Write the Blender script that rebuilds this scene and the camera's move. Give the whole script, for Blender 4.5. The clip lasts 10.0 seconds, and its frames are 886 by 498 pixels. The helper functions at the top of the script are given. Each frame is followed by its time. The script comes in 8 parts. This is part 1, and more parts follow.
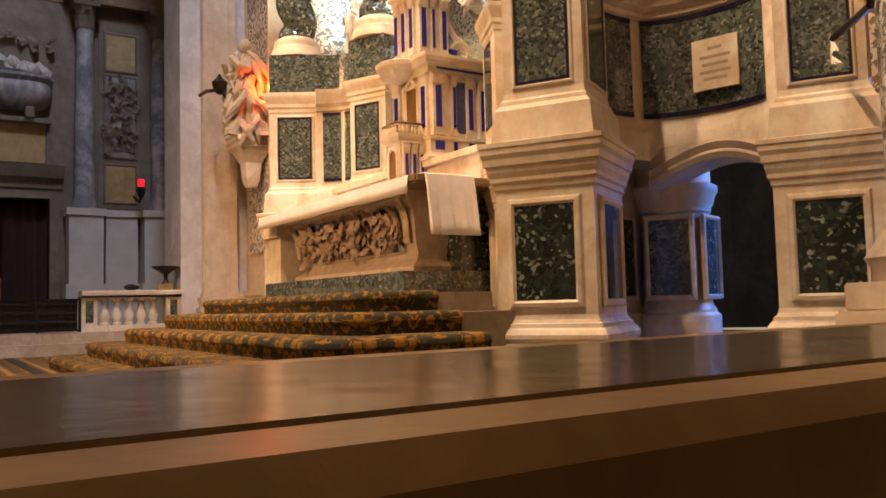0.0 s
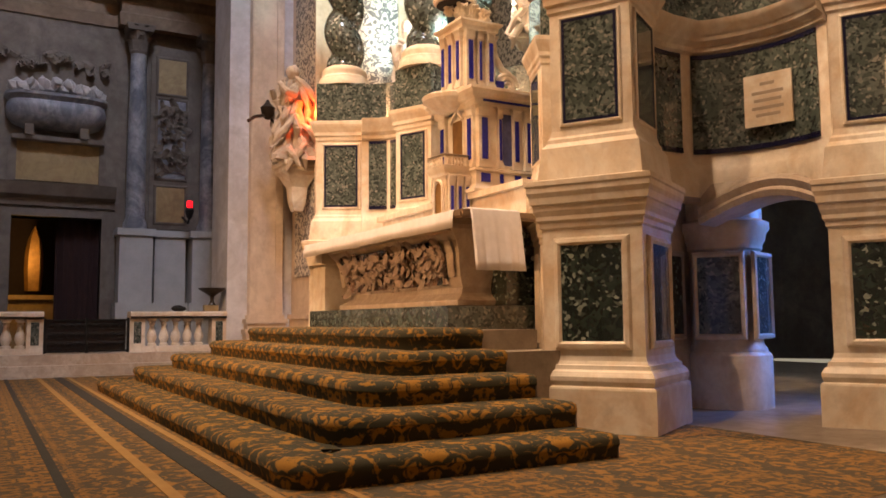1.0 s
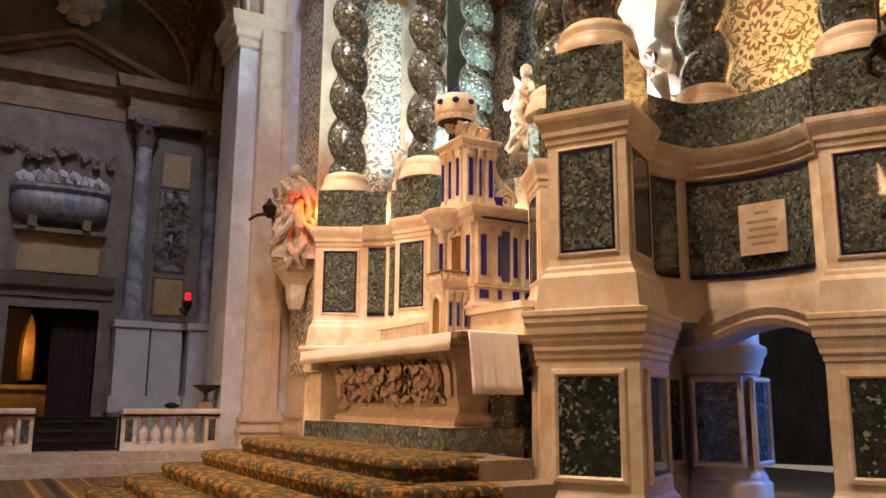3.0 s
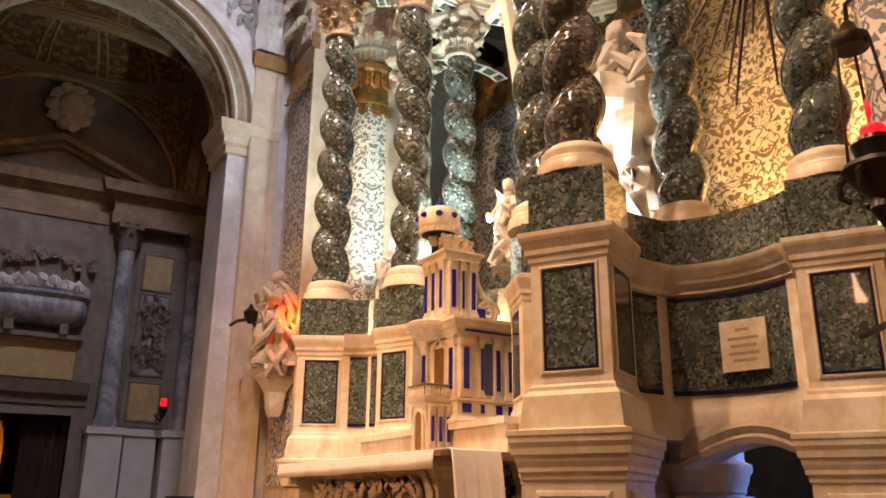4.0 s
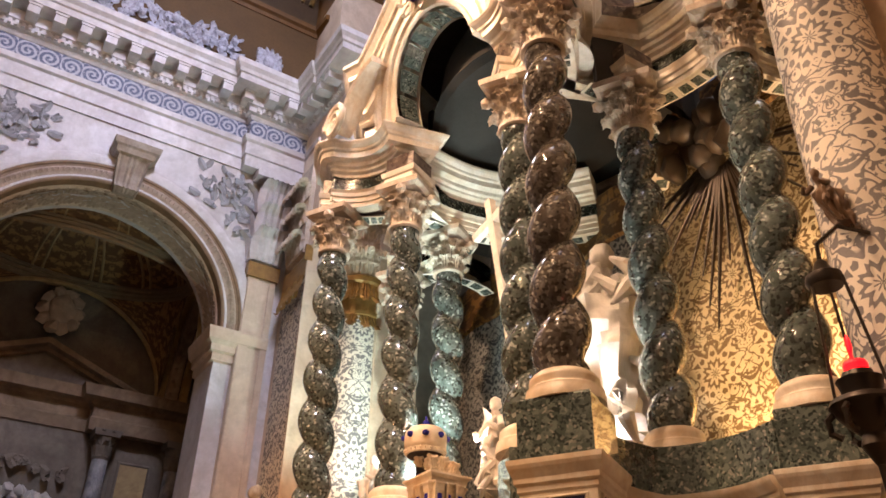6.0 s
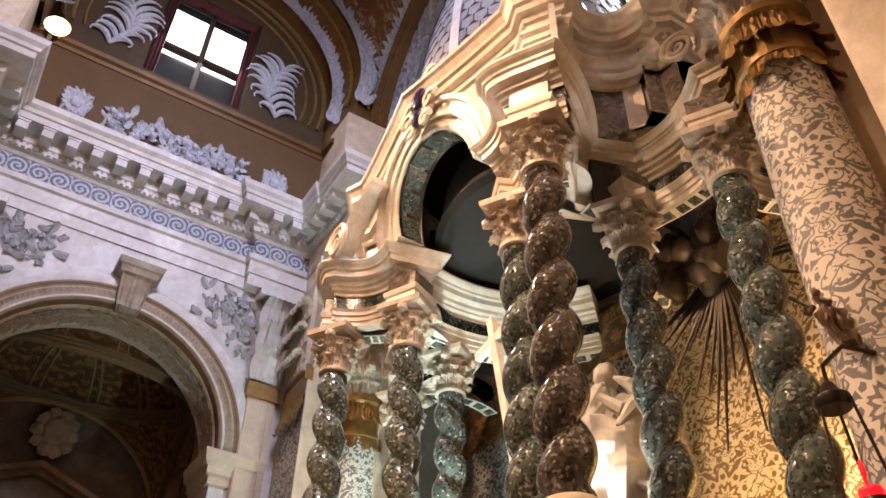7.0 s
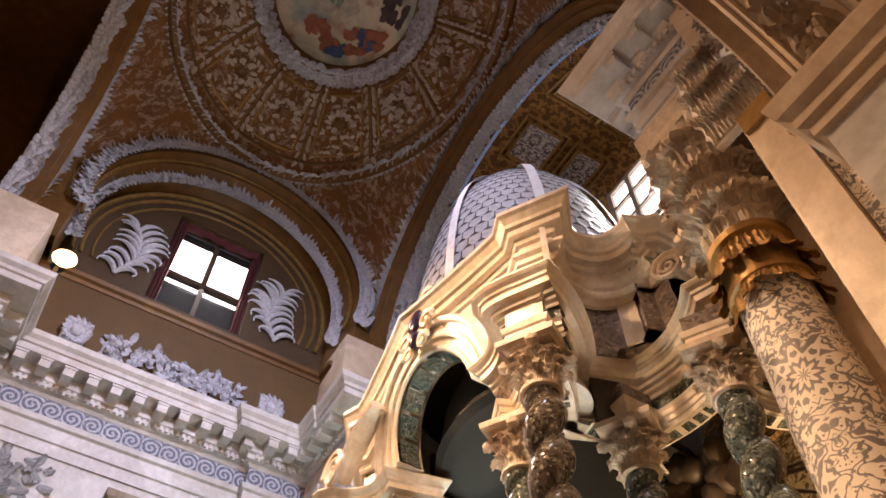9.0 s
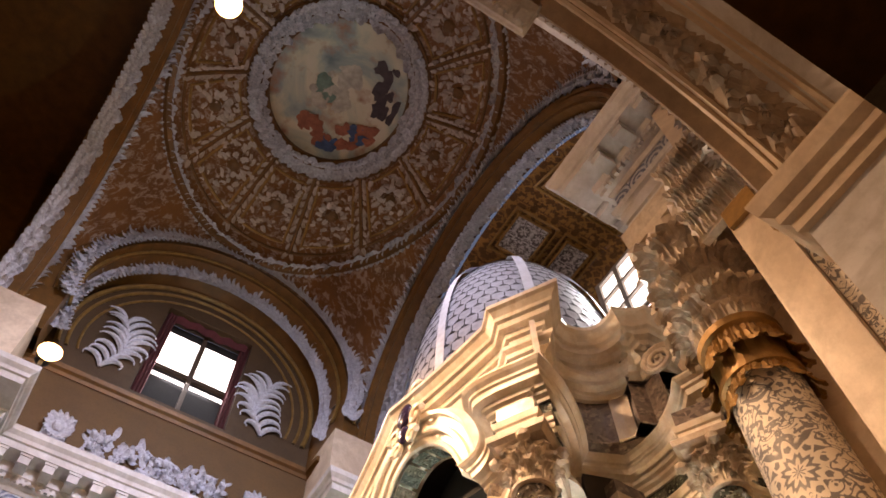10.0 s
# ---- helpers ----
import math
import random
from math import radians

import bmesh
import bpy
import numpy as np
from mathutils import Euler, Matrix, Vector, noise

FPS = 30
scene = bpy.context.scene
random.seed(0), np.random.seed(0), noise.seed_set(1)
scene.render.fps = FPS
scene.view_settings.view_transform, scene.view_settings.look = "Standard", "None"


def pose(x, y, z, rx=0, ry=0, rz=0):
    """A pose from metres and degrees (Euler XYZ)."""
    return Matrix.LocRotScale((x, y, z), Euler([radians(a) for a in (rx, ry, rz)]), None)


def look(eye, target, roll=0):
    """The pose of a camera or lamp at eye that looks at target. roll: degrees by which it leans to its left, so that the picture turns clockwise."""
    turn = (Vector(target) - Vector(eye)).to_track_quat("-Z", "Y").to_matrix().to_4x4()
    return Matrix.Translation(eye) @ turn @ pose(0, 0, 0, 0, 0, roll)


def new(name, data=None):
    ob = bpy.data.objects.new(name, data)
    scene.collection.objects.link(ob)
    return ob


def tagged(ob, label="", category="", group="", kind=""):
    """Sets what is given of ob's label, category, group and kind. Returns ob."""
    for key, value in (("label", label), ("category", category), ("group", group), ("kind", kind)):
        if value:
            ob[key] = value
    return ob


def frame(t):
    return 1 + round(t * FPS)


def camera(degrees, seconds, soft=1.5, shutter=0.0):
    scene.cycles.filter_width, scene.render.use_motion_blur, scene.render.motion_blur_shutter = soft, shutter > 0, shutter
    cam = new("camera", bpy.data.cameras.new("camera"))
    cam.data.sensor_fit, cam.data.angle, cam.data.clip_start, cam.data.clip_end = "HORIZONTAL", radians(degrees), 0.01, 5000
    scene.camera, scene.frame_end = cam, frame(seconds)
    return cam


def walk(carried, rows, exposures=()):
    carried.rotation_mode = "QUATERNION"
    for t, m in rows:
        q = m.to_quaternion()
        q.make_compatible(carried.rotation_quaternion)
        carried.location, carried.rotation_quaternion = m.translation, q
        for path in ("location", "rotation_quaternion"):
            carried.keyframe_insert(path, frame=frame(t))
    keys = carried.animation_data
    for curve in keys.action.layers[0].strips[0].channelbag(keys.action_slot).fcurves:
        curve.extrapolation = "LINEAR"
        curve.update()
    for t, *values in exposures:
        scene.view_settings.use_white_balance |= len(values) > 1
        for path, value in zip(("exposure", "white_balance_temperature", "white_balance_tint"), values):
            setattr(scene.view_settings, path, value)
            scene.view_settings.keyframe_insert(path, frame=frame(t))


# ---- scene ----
cam = camera(56.9, 10.0, soft=1.65)
PATH = [
    (0, (-0.058, -0.098, 0.633), (1.017, 1.583, 0.767), -1.5),
    (0.5, (-0.062, -0.085, 0.711), (0.966, 1.625, 0.859), -0.8),
    (1, (-0.067, -0.073, 0.793), (0.919, 1.658, 0.969), -0.5),
    (1.5, (-0.065, -0.068, 0.893), (0.918, 1.663, 1.09), -0.6),
    (2, (-0.075, -0.09, 0.993), (0.901, 1.639, 1.23), -0.8),
    (2.5, (-0.083, -0.119, 1.076), (0.889, 1.606, 1.363), -0.1),
    (4, (-0.156, -0.178, 1.281), (0.83, 1.455, 1.882), 0.5),
    (4.5, (-0.172, -0.207, 1.33), (0.805, 1.377, 2.063), 0.6),
    (5, (-0.191, -0.212, 1.367), (0.766, 1.322, 2.223), 0.9),
    (5.5, (-0.217, -0.229, 1.4), (0.713, 1.263, 2.353), 1.1),
    (7, (-0.239, -0.266, 1.448), (0.567, 1.043, 2.728), 1.2),
    (7.5, (-0.215, -0.25, 1.49), (0.511, 0.974, 2.896), 1.3),
    (8, (-0.212, -0.262, 1.499), (0.459, 0.887, 2.992), 1.4),
    (8.5, (-0.227, -0.267, 1.492), (0.412, 0.807, 3.054), 1.1),
    (9, (-0.215, -0.268, 1.523), (0.384, 0.711, 3.161), 0.0),
    (9.5, (-0.228, -0.288, 1.525), (0.332, 0.613, 3.22), -1.0),
    (10, (-0.25, -0.316, 1.523), (0.274, 0.491, 3.276), -1.4),
]
walk(cam, [(t, look(eye, target, roll)) for t, eye, target, roll in PATH], [(0, 0.36, 8000, 21), (1.0, 0.3, 7800, 23), (2.5, 0.26, 7500, 23), (4.0, 0.2, 8400, 30), (5.0, 0.2, 8350, 30), (7.0, 0.08, 8200, 30), (10, 0.17, 9200, 30)])

# ---- light ----
world = bpy.data.worlds.new("World")
scene.world = world
world.use_nodes = True
sky = world.node_tree.nodes.new("ShaderNodeTexSky")
sky.sky_type, sky.sun_disc, sky.sun_elevation, sky.sun_rotation = "NISHITA", False, radians(40), radians(250)
world.node_tree.links.new(sky.outputs[0], world.node_tree.nodes["Background"].inputs[0])
world.node_tree.nodes["Background"].inputs[1].default_value = 0.1


def area_lamp(name, eye, target, size, power, color, spread=180):
    d = bpy.data.lights.new(name, "AREA")
    d.shape, d.size, d.energy, d.color, d.spread = "DISK", size, power, color, radians(spread)
    ob = new(name, d)
    ob.matrix_world = look(eye, target)
    return ob


def spot_lamp(name, eye, target, power, color, cone=60, soft=0.5, radius=0.08):
    d = bpy.data.lights.new(name, "SPOT")
    d.energy, d.color, d.spot_size, d.spot_blend, d.shadow_soft_size = power, color, radians(cone), soft, radius
    ob = new(name, d)
    ob.matrix_world = look(eye, target)
    return ob


WARM, AMBER, DAY, COOL = (1.0, 0.77, 0.53), (1.0, 0.6, 0.29), (0.66, 0.8, 1.0), (0.52, 0.68, 1.0)
# added fill lamps: warm from the nave, cool towards the north wall
area_lamp("nave_fill", (-14.5, 7.4, 11), (2, 7.4, 7), 7.0, 75, (1.0, 0.8, 0.6))
area_lamp("south_cool_fill", (1.3, 2.3, 19.2), (1.4, 14.3, 12.0), 2.6, 640, COOL, 100)
# daylight from the window high in the north wall
area_lamp("north_window_daylight", (1.3, 14.2, 19.4), (1.3, 6.0, 14), 2.2, 190, DAY)
# the north cornice's spot lamp and the vault lamp, which shine on the altar
spot_lamp("cornice_spot_north", (-1.6, 11.8, 15.05), (4.2, 7.0, 8.0), 5600, WARM, 70, 0.6)
spot_lamp("vault_lamp_beam", (-1.45, 3.93, 14.9), (4.4, 6.6, 5.2), 3300, WARM, 70, 0.8)
# unseen spot added from the south to lift the altar's lower part
spot_lamp("south_altar_fill", (-1.9, 2.0, 12.5), (4.4, 6.6, 4.6), 1900, WARM, 70, 0.8)
bare = bpy.data.lights.new("vault_lamp_glow", "POINT")
bare.energy, bare.color, bare.shadow_soft_size = 280, (1.0, 0.66, 0.36), 0.15
new("vault_lamp_glow", bare).location = (-1.55, 3.93, 14.8)
# unseen amber spot added in the nave to warm the altar
spot_lamp("nave_amber_fill", (-7.5, 6.6, 6.0), (4.2, 9.2, 2.8), 3000, AMBER, 50, 0.8)
# lamps behind the altar
for at, aim, power, col in (((4.95, 8.5, 4.1), (4.7, 9.6, 6.6), 1900, (0.5, 0.88, 0.95)), ((5.3, 6.7, 4.2), (5.95, 5.6, 6.6), 1300, (0.55, 0.9, 0.95)), ((5.4, 10.7, 4.0), (5.2, 11.3, 7.5), 900, (0.55, 0.9, 0.95)), ((5.35, 5.85, 4.1), (5.05, 5.5, 9.2), 240, (0.85, 0.95, 0.95)), ((5.75, 6.75, 4.1), (6.4, 6.3, 6.2), 380, (0.9, 0.97, 1.0)), ((5.0, 7.45, 3.95), (5.25, 7.0, 4.5), 420, (1.0, 0.97, 0.9))):
    spot_lamp("altar_uplight", at, aim, power, col, 105, 0.8)
spot_lamp("backdrop_lamp", (7.6, 5.1, 3.4), (8.9, 4.7, 5.2), 1700, (1.0, 0.8, 0.5), 120, 0.9)
area_lamp("passage_daylight", (7.6, 4.0, 2.0), (5.6, 4.6, 0.6), 1.2, 30, (0.05, 0.25, 1.0), 120)
# daylight from the apse window
area_lamp("apse_window_daylight", (9.1, 5.0, 18.2), (5.2, 4.2, 9.5), 1.6, 330, (0.66, 0.85, 1.0), 120)
# ---- materials ----


class Nodes:
    """A small helper to write node materials in few lines."""

    def __init__(self, name):
        self.mat = bpy.data.materials.new(name)
        self.mat.use_nodes = True
        self.t = self.mat.node_tree
        self.bsdf = self.t.nodes["Principled BSDF"]

    def add(self, kind, **inputs):
        n = self.t.nodes.new("ShaderNode" + kind)
        for key, value in inputs.items():
            key = key.replace("_", " ")
            if isinstance(value, bpy.types.NodeSocket):
                self.t.links.new(value, n.inputs[key])
            else:
                n.inputs[key].default_value = value
        return n

    def link(self, a, b):
        self.t.links.new(a, b)

    def math(self, op, a, b=0.0, c=0.0):
        n = self.t.nodes.new("ShaderNodeMath")
        n.operation = op
        for i, v in enumerate((a, b, c)):
            if isinstance(v, bpy.types.NodeSocket):
                self.link(v, n.inputs[i])
            else:
                n.inputs[i].default_value = v
        return n.outputs[0]

    def coords(self, which="Object", scale=(1, 1, 1), off=(0, 0, 0)):
        m = self.t.nodes.new("ShaderNodeMapping")
        m.inputs["Scale"].default_value, m.inputs["Location"].default_value = scale, off
        if which == "World":
            self.link(self.t.nodes.new("ShaderNodeNewGeometry").outputs["Position"], m.inputs["Vector"])
        else:
            self.link(self.t.nodes.new("ShaderNodeTexCoord").outputs[which], m.inputs["Vector"])
        return m.outputs[0]

    def noise(self, vec, scale, detail=5.0, rough=0.55, distortion=0.0):
        return self.add("TexNoise", Vector=vec, Scale=scale, Detail=detail, Roughness=rough, Distortion=distortion).outputs["Fac"]

    def ramp(self, fac, *stops):
        n = self.t.nodes.new("ShaderNodeValToRGB")
        e = n.color_ramp.elements
        while len(e) < len(stops):
            e.new(0.5)
        for el, (p, c) in zip(e, stops):
            el.position, el.color = p, (*(c if isinstance(c, tuple) else (c, c, c)), 1)
        self.link(fac, n.inputs[0])
        return n.outputs[0]

    def mix(self, fac, a, b, blend="MIX"):
        n = self.t.nodes.new("ShaderNodeMix")
        n.data_type, n.blend_type = "RGBA", blend
        for i, v in ((0, fac), (6, a), (7, b)):
            if isinstance(v, bpy.types.NodeSocket):
                self.link(v, n.inputs[i])
            else:
                n.inputs[i].default_value = v if i == 0 else (*v, 1)
        return n.outputs[2]

    def done(self, color, rough=0.5, metal=0.0, bump=None, strength=0.3, distance=0.01, coat=0.0):
        for key, v in (("Base Color", color), ("Roughness", rough), ("Metallic", metal)):
            if isinstance(v, bpy.types.NodeSocket):
                self.link(v, self.bsdf.inputs[key])
            else:
                self.bsdf.inputs[key].default_value = (*v, 1) if isinstance(v, tuple) else v
        self.bsdf.inputs["Coat Weight"].default_value = coat
        if bump is not None:
            b = self.add("Bump", Strength=strength, Distance=distance, Height=bump)
            self.link(b.outputs[0], self.bsdf.inputs["Normal"])
        return self.mat


def marble(name, light, dark, vein, rough=0.35, scale=1.0, stain=0.35):
    n = Nodes(name)
    p = n.coords("World")
    big = n.noise(p, 0.9 * scale, 6, 0.6, 0.6)
    fine = n.noise(p, 9 * scale, 8, 0.65, 0.3)
    base = n.mix(n.ramp(big, (0.35, 0.0), (0.68, 1.0)), light, dark)
    veins = n.noise(p, 0.9 * scale, 9, 0.6, 1.0)
    v = n.math("ABSOLUTE", n.math("SUBTRACT", veins, 0.5))
    base = n.mix(n.math("MULTIPLY", n.ramp(v, (0.0, 1.0), (0.06, 0.0)), 0.36), base, vein)
    worn = n.noise(n.coords("World", (1, 1, 0.6), (3.1, 5.7, 1.3)), 2.1 * scale, 8, 0.68, 0.4)
    base = n.mix(n.math("MULTIPLY", n.ramp(worn, (0.47, 0.0), (0.62, 1.0)), 0.55), base, vein)
    dirt = n.noise(n.coords("World", (1, 1, 1), (9.1, 2.7, 4.3)), 5.5 * scale, 9, 0.7)
    base = n.mix(n.math("MULTIPLY", n.ramp(dirt, (0.5, 0.0), (0.66, 1.0)), 0.4), base, tuple(c * 0.7 for c in dark))
    base = n.mix(n.math("MULTIPLY", n.ramp(fine, (0.45, 0.0), (0.75, 1.0)), stain), base, tuple(c * 0.62 for c in dark))
    r = n.math("MULTIPLY_ADD", fine, 0.3, rough - 0.12)
    return n.done(base, r, bump=fine, strength=0.12, distance=0.006)


def flecked(name, ground, mid, fleck, scale=9.0, rough=0.16, dark=(0.012, 0.018, 0.015)):
    """Breccia marble: angular pieces in a dark ground."""
    n = Nodes(name)
    p = n.coords("World")
    warp = n.add("VectorMath", Vector=p).outputs[0]
    w = n.t.nodes.new("ShaderNodeVectorMath")
    w.operation = "MULTIPLY_ADD"
    nz = n.add("TexNoise", Vector=p, Scale=5.0, Detail=3.0)
    n.link(nz.outputs["Color"], w.inputs[0])
    w.inputs[1].default_value = (0.12, 0.12, 0.12)
    n.link(p, w.inputs[2])
    a = n.add("TexVoronoi", Vector=w.outputs[0], Scale=scale)
    b = n.add("TexVoronoi", Vector=w.outputs[0], Scale=scale * 2.7)
    rgb = n.add("SeparateColor", Color=a.outputs["Color"])
    rgb2 = n.add("SeparateColor", Color=b.outputs["Color"])
    base = n.mix(n.ramp(rgb.outputs[0], (0.25, 0.0), (0.9, 1.0)), ground, mid)
    base = n.mix(n.ramp(rgb2.outputs[1], (0.82, 0.0), (0.93, 1.0)), base, fleck)
    base = n.mix(n.ramp(rgb2.outputs[0], (0.72, 0.0), (0.8, 1.0)), base, dark)
    base = n.mix(n.math("MULTIPLY", n.ramp(n.noise(p, 26, 6), (0.5, 0.0), (0.72, 1.0)), 0.55), base, dark)
    return n.done(base, n.math("MULTIPLY_ADD", n.noise(p, 30), 0.14, rough - 0.05), coat=1.0)


def figured(name, ground, figure, width, height, threshold=0.52, rough=0.75, which="UV", ground2=None, metal=0.0, relief=0.0, sharp=0.03, detail=3.0, freq=1.0, medallion=0.075):
    """Mirrored scroll and leaf figures, as on damask, carpets and stucco."""
    n = Nodes(name)
    sep = n.add("SeparateXYZ", Vector=n.coords(which))
    row = n.math("FLOOR", n.math("DIVIDE", sep.outputs[1], height))
    odd = n.math("MODULO", n.math("ADD", row, 100.0), 2.0)
    u = n.math("PINGPONG", n.math("ADD", sep.outputs[0], n.math("MULTIPLY", odd, width / 2)), width / 2)
    vv = n.math("MODULO", n.math("ADD", sep.outputs[1], 100 * height), height)
    vec = n.add("CombineXYZ", X=n.math("MULTIPLY", u, 1.0), Y=vv, Z=n.math("MULTIPLY", n.math("MODULO", row, 2.0), 3.7))
    f = n.noise(vec.outputs[0], 2.6 * freq / width, detail, 0.58, 1.6)
    # an oval medallion in each repeat
    du = n.math("DIVIDE", u, width / 2)
    dv = n.math("DIVIDE", n.math("SUBTRACT", vv, height / 2), height / 2)
    oval = n.math("SQRT", n.math("ADD", n.math("MULTIPLY", du, du), n.math("MULTIPLY", dv, dv)))
    petal = n.math("COSINE", n.math("MULTIPLY", n.math("ARCTAN2", dv, du), 7.0))
    phase = n.math("ADD", n.math("MULTIPLY", oval, 8.0), n.math("MULTIPLY", petal, 0.9))
    wave = n.math("MULTIPLY", n.math("SINE", phase), medallion)
    mask = n.ramp(n.math("ADD", f, wave), (threshold - sharp, 0.0), (threshold + sharp, 1.0))
    p = n.coords("World")
    cloudy = n.noise(p, 1.3, 4)
    weave = n.noise(p, 160, 2)
    g = n.mix(n.ramp(cloudy, (0.35, 0.0), (0.7, 1.0)), ground, ground2 or tuple(c * 0.8 for c in ground))
    col = n.mix(mask, g, figure)
    col = n.mix(n.math("MULTIPLY", n.ramp(weave, (0.4, 0.0), (0.7, 1.0)), 0.25), col, tuple(c * 0.5 for c in ground))
    return n.done(col, rough, metal, bump=n.math("MULTIPLY_ADD", mask, relief, n.math("MULTIPLY", weave, 0.15)), strength=0.6, distance=0.012)


def damask(name, ground, figure, width=1.0, height=1.24, metal=0.0):
    """Woven silk: mirrored scrolling stems, leaves and a palmette in each repeat."""
    n = Nodes(name)
    sep = n.add("SeparateXYZ", Vector=n.coords("UV"))
    row = n.math("FLOOR", n.math("DIVIDE", sep.outputs[1], height))
    odd = n.math("MODULO", n.math("ADD", row, 100.0), 2.0)
    u = n.math("PINGPONG", n.math("ADD", sep.outputs[0], n.math("MULTIPLY", odd, width / 2)), width / 2)
    v = n.math("MODULO", n.math("ADD", sep.outputs[1], 100 * height), height)
    vec = n.add("CombineXYZ", X=u, Y=v, Z=0.0).outputs[0]
    # stems: narrow contour lines of a smooth field
    field = n.noise(vec, 3.4 / width, 0.0, 0.5, 1.2)
    saw = n.math("ABSOLUTE", n.math("SUBTRACT", n.math("FRACT", n.math("MULTIPLY", field, 5.0)), 0.5))
    stem = n.ramp(saw, (0.12, 1.0), (0.17, 0.0))
    # leaves: lobed patches
    lobes = n.noise(vec, 11.0 / width, 2.0, 0.6, 0.8)
    leaves = n.ramp(lobes, (0.53, 0.0), (0.555, 1.0))
    # palmette round the middle of the repeat
    dx, dy = n.math("DIVIDE", u, width * 0.36), n.math("DIVIDE", n.math("SUBTRACT", v, height * 0.52), height * 0.3)
    rad = n.math("SQRT", n.math("ADD", n.math("MULTIPLY", dx, dx), n.math("MULTIPLY", dy, dy)))
    ang = n.math("ARCTAN2", dx, dy)
    petal = n.math("MULTIPLY_ADD", n.math("COSINE", n.math("MULTIPLY", ang, 9.0)), 0.2, 0.72)
    inside = n.ramp(n.math("SUBTRACT", petal, rad), (0.0, 0.0), (0.03, 1.0))
    rib = n.math("COSINE", n.math("MULTIPLY_ADD", rad, 15.0, n.math("MULTIPLY", n.math("COSINE", n.math("MULTIPLY", ang, 9.0)), 1.6)))
    flower = n.ramp(rib, (0.0, 0.0), (0.2, 1.0))
    free = n.math("MAXIMUM", stem, leaves)
    near = n.math("GREATER_THAN", n.math("SUBTRACT", n.math("ADD", petal, 0.14), rad), 0.0)
    free = n.math("MULTIPLY", free, n.math("SUBTRACT", 1.0, near))
    mask = n.math("MAXIMUM", n.math("MULTIPLY", inside, flower), free)
    p = n.coords("World")
    weave = n.noise(p, 160, 2)
    fade = n.noise(p, 1.1, 4)
    g = n.mix(n.ramp(fade, (0.35, 0.0), (0.7, 1.0)), ground, tuple(c * 0.82 for c in ground))
    f = n.mix(n.ramp(n.noise(p, 7, 4), (0.35, 0.0), (0.7, 1.0)), figure, tuple(min(1, c * 1.3) for c in figure))
    col = n.mix(mask, g, f)
    col = n.mix(n.math("MULTIPLY", n.ramp(weave, (0.4, 0.0), (0.7, 1.0)), 0.18), col, tuple(c * 0.5 for c in ground))
    return n.done(col, n.math("MULTIPLY_ADD", mask, -0.2, 0.75), metal, bump=n.math("MULTIPLY_ADD", mask, 0.3, n.math("MULTIPLY", weave, 0.15)), strength=0.5, distance=0.008)


def running_scroll(name, ground, figure, width, height, foot):
    """A band of carved scrolls, each turned against the next."""
    n = Nodes(name)
    sep = n.add("SeparateXYZ", Vector=n.coords("UV"))
    cell = n.math("FLOOR", n.math("DIVIDE", sep.outputs[0], width))
    turn = n.math("MULTIPLY_ADD", n.math("MODULO", n.math("ADD", cell, 400.0), 2.0), 2.0, -1.0)
    du = n.math("SUBTRACT", n.math("SUBTRACT", sep.outputs[0], n.math("MULTIPLY", cell, width)), width / 2)
    dv = n.math("MULTIPLY", n.math("SUBTRACT", sep.outputs[1], foot + height / 2), turn)
    rough = n.noise(n.coords("UV"), 9.0, 3.0, 0.6)
    rad = n.math("MULTIPLY_ADD", rough, 0.12, n.math("DIVIDE", n.math("SQRT", n.math("ADD", n.math("MULTIPLY", du, du), n.math("MULTIPLY", dv, dv))), height / 2))
    ang = n.math("DIVIDE", n.math("ARCTAN2", dv, du), 2 * math.pi)
    coil = n.math("ABSOLUTE", n.math("SUBTRACT", n.math("FRACT", n.math("ADD", n.math("MULTIPLY", rad, 2.1), ang)), 0.5))
    mask = n.ramp(coil, (0.2, 1.0), (0.27, 0.0))
    leaves = n.ramp(n.noise(n.coords("UV"), 21.0, 3.0, 0.6), (0.56, 0.0), (0.6, 1.0))
    mask = n.math("MULTIPLY", n.math("SUBTRACT", 1.0, mask), n.math("SUBTRACT", 1.0, n.math("MULTIPLY", leaves, 0.7)))
    fade = n.noise(n.coords("World"), 1.4, 4)
    g = n.mix(n.ramp(fade, (0.35, 0.0), (0.7, 1.0)), ground, tuple(c * 0.8 for c in ground))
    return n.done(n.mix(mask, g, figure), 0.6, 0.0, bump=n.math("SUBTRACT", 1.0, mask), strength=0.8, distance=0.02)


def plain(name, color, rough=0.6, metal=0.0, vary=0.25, scale=6.0, bump=0.2):
    n = Nodes(name)
    p = n.coords("World")
    a = n.noise(p, scale, 6)
    b = n.noise(p, scale * 9, 4)
    c = n.mix(n.ramp(a, (0.3, 0.0), (0.75, 1.0)), color, tuple(v * (1 - vary) for v in color))
    c = n.mix(n.math("MULTIPLY", n.ramp(b, (0.5, 0.0), (0.8, 1.0)), vary), c, tuple(v * 0.5 for v in color))
    return n.done(c, n.math("MULTIPLY_ADD", b, 0.2, rough - 0.1), metal, bump=b, strength=bump, distance=0.004)


def glow(name, color, strength):
    n = Nodes(name)
    n.bsdf.inputs["Emission Color"].default_value = (*color, 1)
    n.bsdf.inputs["Emission Strength"].default_value = strength
    return n.done(color, 0.5)


